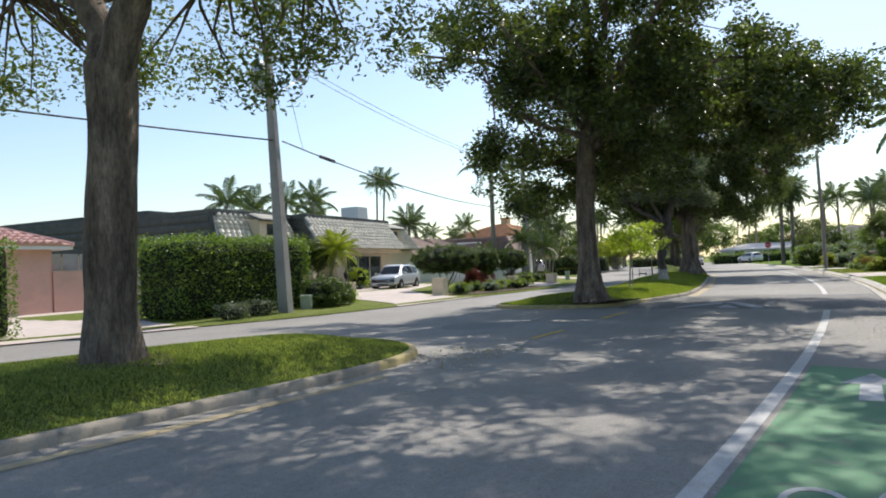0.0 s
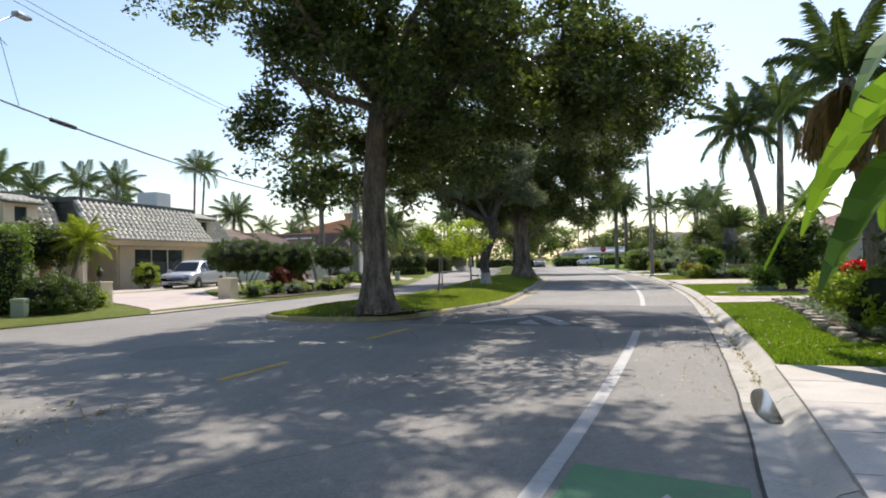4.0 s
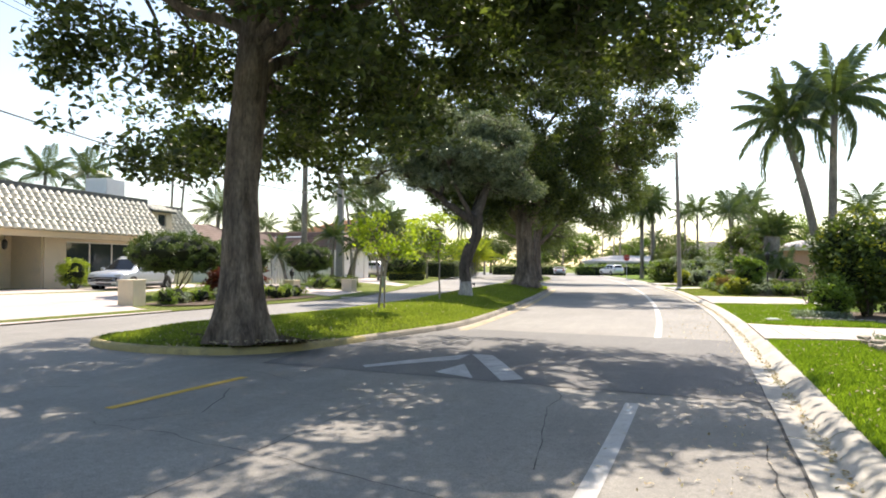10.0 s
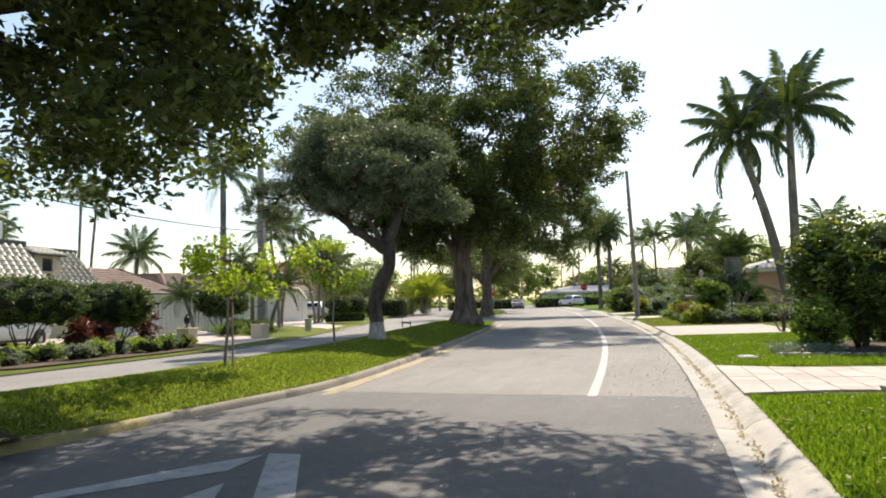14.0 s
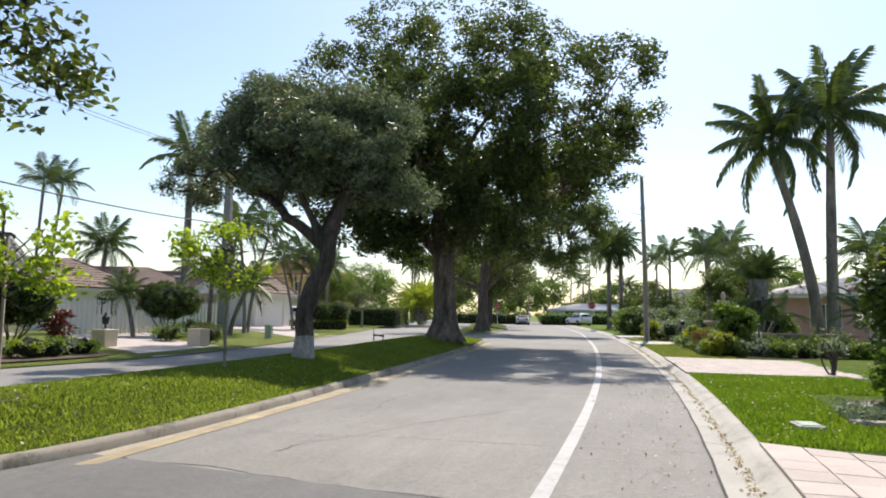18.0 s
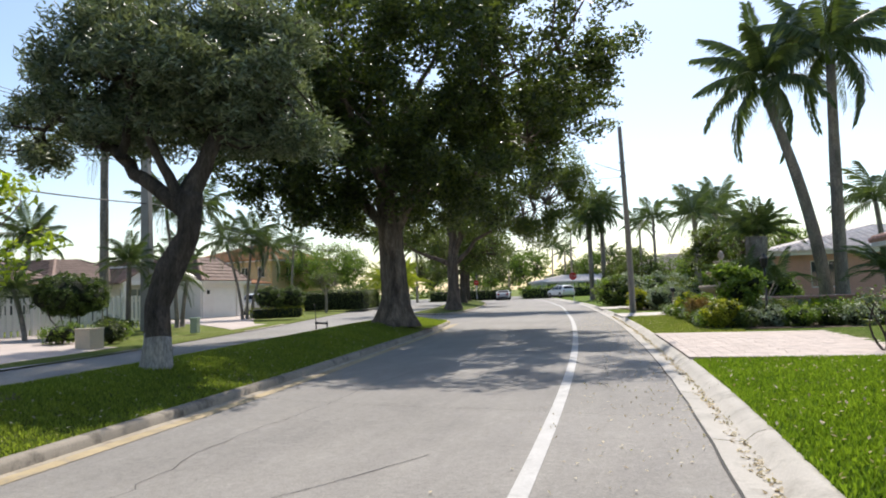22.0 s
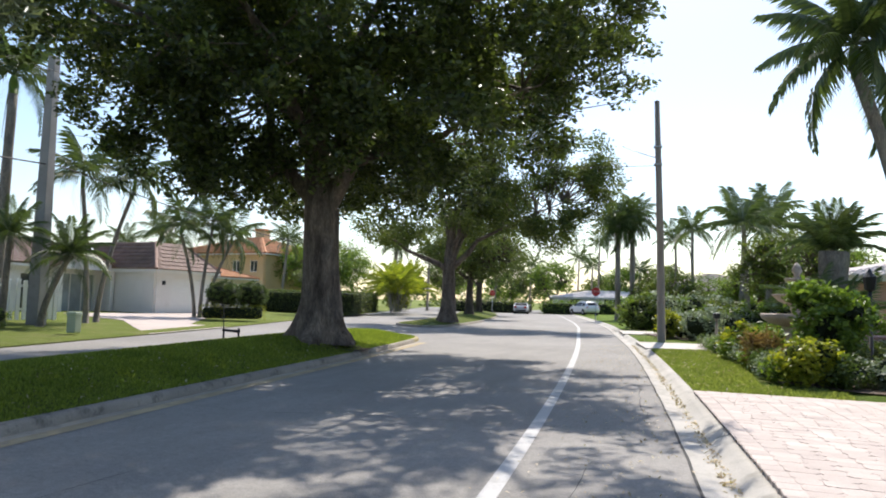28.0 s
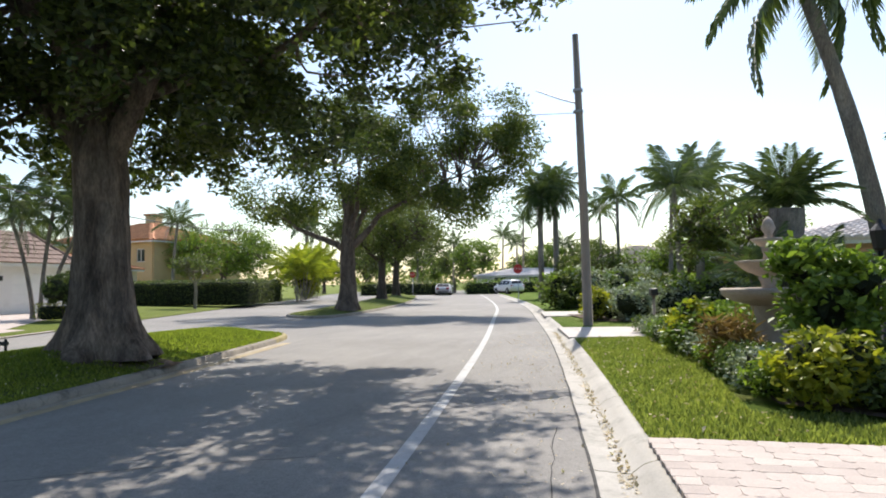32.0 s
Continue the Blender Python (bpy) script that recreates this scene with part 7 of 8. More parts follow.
palm("sabal_palm", "leaning palm with brown hanging fronds over the lawn", (4.55, 22.7, 0.15), 5.0, (-0.6, -0.4), (0.2, 0.17), 14, 1.8, 81, FROND, 0, 1.0, 44, 0.1, 0, 40, 0.36, hang=(0.25, 1.25))
palm("garden_palm", "shaggy palm in front of the peach house", (8.5, 31.9, 0.2), 4.2, (-0.3, 0), (0.2, 0.17), 20, 2.1, 82, FROND, 0, 0.8, 34, -0.8, 0, 4, 0.42)

# big paddle-leaved plant at the kerb side
RNG2 = np.random.default_rng(5)
ban = thing("banana_plant", "large banana plant with broad torn green leaves", "banana plant", (4.35, 16.5, 0.12))
for k in range(4):
    attach("stem", tubes("stem", [(((0.3 * math.cos(k * 1.7), 0.3 * math.sin(k * 1.7), -0.05), (0.45 * math.cos(k * 1.7), 0.45 * math.sin(k * 1.7), 2.6 + 0.2 * k)), (0.12, 0.07))], 8), BARK_DARK, ban)
for k in range(17):
    az, ln, el = k * 2.4 + 2.6, RNG2.uniform(2.0, 2.7), RNG2.uniform(0.25, 1.1)
    t = np.linspace(0, 1, 15)
    r = ln * t
    z = 2.5 + 0.1 * k + ln * (math.sin(el) * t - 1.15 * t ** 2.1)
    rr = r * math.cos(el) + 0.3
    w = 0.5 * np.sin(math.pi * np.clip(t * 0.92 + 0.06, 0, 1)) ** 0.7
    ca, sa = math.cos(az), math.sin(az)
    vs, fs = [], []
    for s in (-1, 1):
        for i in range(14):
            n = len(vs)
            jag = RNG2.uniform(0.02, 0.1)
            for a, j in ((i, 0), (i + 1, 0), (i + 1, 1), (i, 1)):
                ww = w[a] * j * s * (1 - jag * (j and a == i + 1))
                zz = z[a] + 0.1 * j - 0.02 * RNG2.uniform(0, 3) * j
                vs.append((rr[a] * ca - ww * sa, rr[a] * sa + ww * ca, zz))
            fs.append((n, n + 1, n + 2, n + 3))
    attach("leaf_blade", mesh_of("leaf_blade", vs, fs), LEAF_BANANA, ban)

# ---- the right-hand front gardens ----
hedge("hedge", "dark overgrown screen of shrubs beside the lawn", 4.1, 18.2, 6.6, 20.6, 0.12, 2.4, LEAF_FICUS, 201, 0.13, 130, 0, 0.35, 0.5)
bush("shrub_mass", "tall dark tangled shrub at the corner of the lawn", (5.2, 16.8, 0.12), [(0, 0, 1.4, 1.4, 1.4, 1.5), (1.4, 0.6, 1.9, 1.4, 1.4, 1.9)], LEAF_FICUS, 202, 120, 45, 0.15, 6, "shrub", "", 0.4)
bush("round_shrub", "bright yellow-green shrub at the bed corner", (3.75, 19.9, 0.12), [(0, 0, 0.55, 0.75, 0.8, 0.6)], LEAF_BRIGHT, 203, 60, 40, 0.11)
hedge("hedge", "bright green clipped hedge above the silver groundcover", 4.35, 20.6, 8.2, 27.6, 0.16, 0.72, LEAF_BRIGHT, 204, 0.1, 330, 4, 0.12, 0.25)
for k, (x, y) in enumerate(((5.1, 26.9), (5.6, 26.5), (6.6, 26.0))):
    bush("red_flowering_plant", "plant with large scarlet flower bracts above the hedge", (x, y, 0.5), [(0, 0, 0.6, 0.28, 0.28, 0.22)], FLOWER_RED, 205 + k, 16, 14, 0.2, 3, "flowering plant", "scarlet flowers", 0.14, 0)
ROCK_X = smooth_curve((18, 20.9, 22.9, 24.7, 26.4, 27.3), (2.95, 3.06, 3.27, 3.33, 3.32, 3.28), 18, 28, 0.5, 1.0)
flat("planting_bed_2", [(3.3, 18.5), (3.35, 22.5), (3.4, 25), (3.4, 27.3), (4.7, 27.9), (4.8, 18.5)], SOIL, 0.152, "mulched bed under silver groundcover", "planting bed")
rocks = thing("stone_edging", "low edging of rough tan and grey stones", "stone edging")
rr = np.random.default_rng(9)


def stone(parent, x, y, z, sx, sy, sz, rz):
    bm = bmesh.new()
    bmesh.ops.create_icosphere(bm, subdivisions=1, radius=1.0)
    for v in bm.verts:
        v.co *= rr.uniform(0.8, 1.15)
        v.co = Vector((v.co.x * sx, v.co.y * sy, max(-0.4, min(0.62, v.co.z)) * sz))
    o = part("stone", bm, STONE, parent)
    o.matrix_basis = pose(x, y, z, 0, 0, rz)


for k, v in enumerate(np.arange(18.3, 27.5, 0.25)):
    stone(rocks, float(ROCK_X(v)) + rr.uniform(-0.05, 0.05), v, 0.17, rr.uniform(0.1, 0.15), rr.uniform(0.12, 0.19), rr.uniform(0.06, 0.11), rr.uniform(-25, 25))
    if k % 3 == 0:
        stone(rocks, float(ROCK_X(v)) + rr.uniform(-0.1, 0.02), v + 0.1, 0.25, 0.14, 0.17, 0.07, rr.uniform(0, 90))
for k in range(10):
    stone(rocks, 3.35 + 0.14 * k, 27.45 + 0.05 * k, 0.17, 0.15, 0.13, 0.1, rr.uniform(0, 90))
p = np.stack([RNG2.uniform(3.4, 4.75, 9000), RNG2.uniform(18.6, 27.7, 9000), np.zeros(9000)], 1)
p[:, 2] = 0.17 + 0.2 * np.array([max(0.1, 0.55 + noise.noise(Vector(q) * 2.0)) for q in p]) * RNG2.uniform(0.3, 1, 9000)
tagged(attach("silver_groundcover", leaf_mesh("silver_groundcover", p, 0.1, RNG2, 0.4, 0.35), LEAF_SILVER), "mat of silver-blue groundcover behind the stone edging", "groundcover", "", "stuff")
flat("planting_bed_3", rounded([(3.0, 33.6), (3.6, 37.0), (9.0, 37.5), (10, 33.0), (6, 32.8)], 1), SOIL, 0.16, "dark planted bed round the big shrub", "planting bed")
bush("large_shrub", "big rounded shrub with green and pale yellow leaves", (4.9, 35.2, 0.15), [(0, 0, 1.55, 1.25, 1.2, 1.35), (0.4, 0.3, 2.0, 1.0, 0.9, 0.8), (-0.5, 0, 1.9, 0.9, 0.9, 0.8)], LEAF_CLIP, 210, 200, 55, 0.15, 7, "shrub", "", 0.34)
bush("large_shrub_tips", "pale yellow young leaves over the big shrub", (4.9, 35.0, 0.15), [(0, 0, 1.9, 1.2, 1.2, 1.1)], LEAF_YELLOW, 211, 40, 14, 0.13, 3, "shrub", "", 0.3, 0)
for k, (x, y, w) in enumerate(((6.6, 34.6, 1.0), (8.2, 34.4, 1.0), (9.8, 34.6, 1.1), (6.2, 37.2, 0.8), (3.9, 34.2, 0.5))):
    bush("low_shrub", "dense dark green shrub in front of the peach house", (x, y, 0.16), [(0, 0, 0.5, w, w, 0.62)], (LEAF_HEDGE, LEAF_FICUS)[k % 2], 212 + k, 70, 40, 0.11, 4, "shrub", "shrubs before the peach house", 0.2)
hedge("hedge", "clipped green hedge below the peach house windows", 8.6, 40.2, 16, 41.2, 0.2, 1.1, LEAF_HEDGE, 220, 0.12, 120)
stones2 = thing("stone_edging", "short row of flat stones round the shrub bed", "stone edging")
for k in range(11):
    stone(stones2, 3.0 + 0.22 * k, 33.4 - 0.05 * k, 0.15, 0.16, 0.12, 0.09, rr.uniform(0, 90))
p = np.stack([RNG2.uniform(2.9, 4.2, 1500), RNG2.uniform(33.4, 34.6, 1500), RNG2.uniform(0.16, 0.34, 1500)], 1)
tagged(attach("silver_groundcover", leaf_mesh("silver_groundcover", p, 0.1, RNG2, 0.4, 0.35), LEAF_SILVER), "small patch of silver groundcover by the shrub", "groundcover", "", "stuff")

# the long mixed border before the pale-roofed house
flat("planting_bed_4", [(1.95, 49.4), (1.75, 52.5), (1.5, 56.0), (1.0, 60.6), (4, 60.4), (9, 60.6), (12, 59), (12, 48.8), (6, 48.4), (3, 48.6)], SOIL, 0.165, "dark mulched mixed border of shrubs", "planting bed")
flat("planting_bed_5", [(-0.4, 65.5), (-1.6, 70), (1.5, 71.5), (8, 71), (8, 64.6), (2, 64.2)], SOIL, 0.15, "planted border beyond the drive", "planting bed")
for k in range(15):
    a = k / 14
    y = 50.0 + 10.2 * a
    bush("border_shrub", "low glossy dark green border shrub", (2.15 - 0.95 * max(0, a - 0.15), y, 0.15), dome(0.42 + 0.07 * (k % 3), 0.42), (LEAF_HEDGE, LEAF_SILVER, LEAF_CLIP, LEAF_HEDGE)[k % 4], 230 + k, 60, 34, 0.08, 4, "shrub", "border edging shrubs", 0.16)
for k in range(9):
    bush("border_shrub", "low purple-green shrub with pale flowers", (2.9 + 0.75 * k, 49.3 + 0.18 * (k % 2), 0.15), dome(0.5, 0.55), (LEAF_CLIP, LEAF_SILVER, LEAF_HEDGE)[k % 3], 250 + k, 60, 34, 0.08, 4, "shrub", "border edging shrubs", 0.16)
MIX = (LEAF_HEDGE, LEAF_SILVER, LEAF_BRIGHT, LEAF_OAK, LEAF_GREY, LEAF_HEDGE, LEAF_OAK)
for k in range(30):
    x, y = 1.9 + (k * 2.13) % 5.0, 54.9 + (k * 3.71) % 5.4
    h = (0.7 + 0.2 * ((k * 5) % 5)) * (1.0 if x < 4.2 else 0.62)
    bush("garden_shrub", "leafy mixed green shrub in the border", (x, y, 0.15), [(0, 0, h * 0.55, 0.6, 0.6, h * 0.5), (0.3, 0.3, h * 0.8, 0.4, 0.4, h * 0.3)], MIX[k % 7], 270 + k, 44, 26, 0.11 + 0.04 * (k % 3), 5, "shrub", "mixed border shrubs", 0.28, 0.5)
for k in range(8):
    bush("garden_shrub", "low leafy green shrub behind the border edge", (2.6 + 0.8 * k, 50.4 + 0.9 * (k % 2), 0.15), dome(0.45, 0.5 + 0.1 * (k % 3)), MIX[(k * 3) % 7], 330 + k, 34, 28, 0.1, 4, "shrub", "mixed border shrubs", 0.2, 0.5)
bush("croton_shrub", "rounded yellow croton shrub in the border", (2.35, 49.3, 0.15), [(0, 0, 0.42, 0.5, 0.45, 0.36), (0.2, 0, 0.58, 0.32, 0.32, 0.22)], LEAF_YELLOW, 310, 70, 28, 0.12, 5, "shrub", "", 0.2)
bush("croton_shrub", "small yellow-green croton shrub behind the border edge", (1.75, 55.3, 0.15), [(0, 0, 0.55, 0.5, 0.5, 0.45)], LEAF_YELLOW, 311, 50, 26, 0.14, 5, "shrub", "", 0.2)
bush("garden_shrub", "loose bright green leafy shrub in front of the fountain", (3.05, 51.5, 0.15), [(0, 0, 1.0, 0.62, 0.6, 0.85), (-0.3, 0.1, 1.5, 0.4, 0.4, 0.42), (0.4, 0, 1.3, 0.42, 0.42, 0.4)], LEAF_HEDGE, 315, 100, 32, 0.15, 6, "shrub", "mixed border shrubs", 0.24, 0.4)
hedge("low_hedge", "low blue-green hedge behind the far drive", -0.3, 66.6, 4.6, 67.6, 0.12, 1.05, LEAF_SILVER, 316, 0.12, 170, -6, 0.12, 0.3)
bush("ornamental_grass", "tuft of reddish-brown ornamental grass", (1.95, 52.5, 0.15), [(0, 0, 0.42, 0.36, 0.36, 0.4)], FROND_DEAD, 312, 26, 22, 0.3, 3, "grass", "", 0.25, 0, 0.1)
bush("croton_shrub", "yellow-leaved shrub beside the wooden pole", (-0.3, 66.2, 0.1), [(0, 0, 0.6, 0.6, 0.6, 0.6)], LEAF_YELLOW, 313, 60, 28, 0.13, 5, "shrub", "", 0.2)
for k in range(16):
    x, y = 0.9 + (k * 1.37) % 6.6, 65.6 + (k * 2.3) % 3.9
    bush("garden_shrub", "silver-green shrub in the far border", (x, y, 0.12), dome(0.85, 1.1 + 0.12 * x), (LEAF_SILVER, LEAF_OAK, LEAF_HEDGE)[k % 3], 320 + k, 44, 28, 0.15, 4, "shrub", "far border shrubs", 0.26)
for k in range(12):
    x, y = -3.2 + (k * 2.77) % 10, 76.5 + (k * 4.1) % 16
    x = max(x, float(lawn_edge(y)) + 1.2)
    bush("garden_shrub", "tall leafy shrub in the far gardens", (x, y, 0.12), dome(1.3, 1.8 + 0.2 * (k % 3)), (LEAF_OAK, LEAF_HEDGE, LEAF_SILVER)[k % 3], 340 + k, 60, 30, 0.2, 4, "shrub", "far garden shrubs", 0.36)
tree("garden_tree", "loose green garden tree near the pale-roofed house", (4.6, 68.5, 0.15), (((0, 0, -0.1), (0.1, 0, 1.2), (0.1, 0, 2.1)), (0.12, 0.1, 0.09)),
     [((0, 0, 2), (-1.2, 0, 3.6), 0.06, 0.02), ((0, 0, 2), (1.2, 0.2, 3.6), 0.06, 0.02), ((0, 0, 2), (0, 1, 4), 0.06, 0.02)], [(0, 0, 3.5, 2.2, 2.2, 1.2), (-1.4, 0, 2.9, 1.2, 1.2, 0.8)], LEAF_OAK, BARK, 361, 150, 36, 0.45, 0.16, -0.2)
tree("garden_tree", "broad dark green tree behind the far gardens", (9, 92, 0.15), (((0, 0, -0.1), (0.1, 0, 1.6), (0.1, 0, 2.6)), (0.3, 0.25, 0.22)),
     [((0, 0, 2.4), (-2.4, 0, 4.6), 0.12, 0.04), ((0, 0, 2.4), (2.4, 0.2, 4.6), 0.12, 0.04), ((0, 0, 2.4), (0, 1, 5.4), 0.12, 0.04)], [(0, 0, 4.8, 4.4, 4.0, 2.2)], LEAF_HEDGE, BARK, 362, 260, 40, 0.7, 0.22, -0.25)
for k, (x, y, r) in enumerate(((-0.6, 93, 2.2), (2.2, 97, 2.8), (6.5, 94, 2.6), (-2.4, 99, 1.8), (4.5, 88.5, 2.0))):
    tree("garden_tree", "loose green tree in the far front gardens", (x, y, 0.12), (((0, 0, -0.1), (0.1, 0, 0.8), (0.1, 0, 1.5)), (0.14, 0.11, 0.1)),
         [((0, 0, 1.4), (-r * 0.5, 0, 2.8), 0.06, 0.02), ((0, 0, 1.4), (r * 0.5, 0.2, 2.8), 0.06, 0.02), ((0, 0, 1.4), (0, 0.6, 3.2), 0.06, 0.02)], [(0, 0, 2.6, r, r, 1.5), (r * 0.5, 0, 1.8, r * 0.7, r * 0.7, 1.1), (-r * 0.5, -0.4, 1.7, r * 0.7, r * 0.7, 1.1)], (LEAF_OAK, LEAF_HEDGE, LEAF_SILVER)[k % 3], BARK, 370 + k, 190, 36, 0.5, 0.18, -0.2)
areca((9.6, 57.5, 0.15), 2.6, 366, "green feathery palm clump beside the border", FROND)
areca((4.9, 62.5, 0.15), 2.4, 367, "green feathery palm clump behind the drive", FROND)

ft = thing("garden_fountain", "tiered tan stone garden fountain among shrubs", "fountain", (2.85, 53.9, 0.15))
for nm, pr in (("pedestal", ((0.42, 0), (0.46, 0.08), (0.3, 0.2), (0.24, 0.7), (0.34, 0.92))), ("lower_basin", ((0.3, 0.92), (0.62, 1.0), (0.78, 1.1), (0.82, 1.2), (0.77, 1.22), (0.74, 1.14), (0.2, 1.06))), ("lower_stem", ((0.18, 1.06), (0.13, 1.24), (0.19, 1.42))), ("middle_basin", ((0.17, 1.42), (0.4, 1.52), (0.53, 1.64), (0.57, 1.68), (0.5, 1.69), (0.15, 1.6))), ("upper_stem", ((0.13, 1.6), (0.09, 1.78), (0.13, 1.92))), ("upper_basin", ((0.12, 1.92), (0.24, 2.0), (0.29, 2.06), (0.25, 2.07), (0.1, 2.02))), ("finial", ((0.09, 2.02), (0.06, 2.14), (0.12, 2.24), (0.08, 2.36), (0.02, 2.44)))):
    bm = bmesh.new()
    lathe(bm, pr, 24)
    part(nm, bm, FOUNTAIN, ft, "", True)
tw = thing("terrace_wall", "low pink rendered terrace wall behind the border", "wall", (4.3, 56.6, 0.15))
part("wall_body", boxed(-0.7, -0.12, -0.05, 4.2, 0.12, 0.62, 0.02), STUCCO_PINK, tw)
part("coping", boxed(-0.76, -0.18, 0.62, 4.26, 0.18, 0.7, 0.02), STUCCO_PINK, tw)
part("pier", boxed(-0.98, -0.22, -0.05, -0.5, 0.22, 1.0, 0.02), STUCCO_PINK, tw)
ur = thing("garden_urn", "dark round urn standing on the pink terrace pier", "urn", (3.56, 56.6, 1.15))
bm = bmesh.new()
lathe(bm, ((0.12, 0), (0.14, 0.03), (0.08, 0.08), (0.12, 0.16), (0.27, 0.36), (0.3, 0.5), (0.24, 0.64), (0.14, 0.7), (0.03, 0.74)), 16)
part("vessel", bm, IRON, ur, "", True)
gl = thing("garden_lamp", "black iron garden lamp post with lantern head", "lamp post", (4.0, 52.3, 0.15))
attach("post", tubes("post", [(((0, 0, -0.1), (0, 0, 1.75)), (0.05, 0.035))], 8), IRON, gl)
bm = bmesh.new()
lathe(bm, ((0.04, 1.75), (0.1, 1.79), (0.14, 2.05), (0.05, 2.15), (0.02, 2.22)), 8)
part("lantern", bm, IRON, gl)
mb = thing("mailbox", "small dark mailbox on a post beside the drive", "mailbox", (1.35, 60.9, 0.1), 5)
attach("post", tubes("post", [(((0, 0, -0.1), (0, 0, 1.0)), (0.04, 0.04))], 6), POLE_WOOD, mb)
part("box", boxed(-0.1, -0.22, 1.0, 0.1, 0.22, 1.2, 0.04), IRON, mb)

bush("young_shrub", "thin young shrub with sparse leaves on the lawn", (4.4, 42.0, 0.14), [(0, 0, 0.85, 0.55, 0.5, 0.4)], LEAF_OAK, 330, 26, 8, 0.08, 6, "shrub", "", 0.16, 0)
vb = thing("valve_box", "small square concrete valve box set in the lawn", "valve box", (2.3, 32.9, 0.12), 8)
part("frame", boxed(-0.16, -0.22, -0.05, 0.16, 0.22, 0.05, 0.01), CONCRETE, vb)
part("cover", boxed(-0.12, -0.17, 0.045, 0.12, 0.17, 0.062, 0.006), PLASTIC, vb)

# ---- vehicles ----


def car(label, at, rz, paint, length=4.6, width=1.86, height=1.65, suv=True, category="car"):
    ob = thing("car", label, category, at, rz)
    L, W, H = length / 2, width / 2, height
    u = 0.1 if suv else 0.0
    st = [(-L, 0.5, 0.8 + u, 0.82), (-L + 0.12, 0.34, 1.0 + u, 0.93), (-L + 0.8, 0.26, 1.02 + u, 1.0), (0.2, 0.24, 1.0 + u, 1.0), (L - 1.3, 0.26, 0.98 + u, 1.0), (L - 0.6, 0.28, 0.92 + u, 0.97), (L - 0.14, 0.36, 0.82 + u, 0.9), (L, 0.45, 0.7 + u, 0.8)]
    bm = bmesh.new()
    rings = []
    for x, lo, hi, k in st:
        w = W * k
        pr = [(-w * 0.9, lo), (-w, lo + 0.15), (-w, hi - 0.18), (-w * 0.9, hi), (w * 0.9, hi), (w, hi - 0.18), (w, lo + 0.15), (w * 0.9, lo)]
        rings.append([bm.verts.new((x, y, z)) for y, z in pr])
    for a, b in zip(rings, rings[1:]):
        for i in range(8):
            bm.faces.new((a[i], a[(i + 1) % 8], b[(i + 1) % 8], b[i]))
    bm.faces.new(rings[0][::-1])
    bm.faces.new(rings[-1])
    bmesh.ops.recalc_face_normals(bm, faces=bm.faces)
    bmesh.ops.bevel(bm, geom=[e for e in bm.edges if len(e.link_faces) == 2 and e.calc_face_angle() > 0.5], offset=0.04, segments=2, affect="EDGES")
    part("body", bm, paint, ob, "", False)
    r0, r1 = (-L + 0.12, -L + 0.55) if suv else (-L + 0.7, -L + 1.5)
    f0, f1 = L - 1.2, L - 1.95
    bm = bmesh.new()
    lo = [bm.verts.new(p) for p in ((r0, -W * 0.92, 0.97 + u), (f0, -W * 0.92, 0.95 + u), (f0, W * 0.92, 0.95 + u), (r0, W * 0.92, 0.97 + u))]
    hi = [bm.verts.new(p) for p in ((r1, -W * 0.74, H - 0.06), (f1, -W * 0.74, H - 0.05), (f1, W * 0.74, H - 0.05), (r1, W * 0.74, H - 0.06))]
    for i in range(4):
        bm.faces.new((lo[i], lo[(i + 1) % 4], hi[(i + 1) % 4], hi[i]))
    bm.faces.new(hi)
    part("window_glass", bm, CAR_GLASS, ob)
    if suv:
        for s in (-1, 1):
            bm = bmesh.new()
            prism_y(bm, [(r0 - 0.02, 0.95 + u), (r0 + 0.42, 0.95 + u), (r1 + 0.3, H - 0.05), (r1 - 0.04, H - 0.05)], -0.02, 0.02)
            o = part("rear_pillar", bm, paint, ob)
            o.matrix_basis = pose(0, s * W * 0.845, 0, s * 16, 0, 0)
    part("roof", boxed(r1 - 0.08, -W * 0.77, H - 0.07, f1 + 0.1, W * 0.77, H, 0.03), paint, ob)
    for s in (-1, 1):
        for p, q in (((r0, 0.97), (r1, H - 0.05)), ((f0, 0.95), (f1, H - 0.05)), ((-0.15, 0.98), (-0.2, H - 0.05))):
            attach("pillar", tubes("pillar", [(((p[0], s * W * 0.93, p[1]), (q[0], s * W * 0.76, q[1])), (0.045, 0.04))], 6), paint, ob)
        part("headlamp", boxed(L - 0.4, s * W * 0.68 - 0.2, 0.66 + u, L - 0.03, s * W * 0.68 + 0.16, 0.8 + u, 0.03), GLASS_PALE, ob)
        part("tail_lamp", boxed(-L - 0.01, s * W * 0.66 - 0.16, 0.72 + u, -L + 0.14, s * W * 0.66 + 0.16, 0.96 + u, 0.03), TAIL, ob)
        part("mirror", boxed(f0 - 0.3, s * (W + 0.1) - 0.09, 1.0 + u, f0 - 0.16, s * (W + 0.1) + 0.09, 1.15 + u, 0.03), paint, ob)
    part("grille", boxed(L - 0.05, -W * 0.36, 0.58, L + 0.012, W * 0.36, 0.66 + u, 0.02), CAR_DARK, ob)
    part("bumper_trim", boxed(L - 0.16, -W * 0.66, 0.3, L - 0.02, W * 0.66, 0.42, 0.02), CAR_DARK, ob)
    part("rear_trim", boxed(-L - 0.012, -W * 0.7, 0.36, -L + 0.2, W * 0.7, 0.5, 0.02), CAR_DARK, ob)
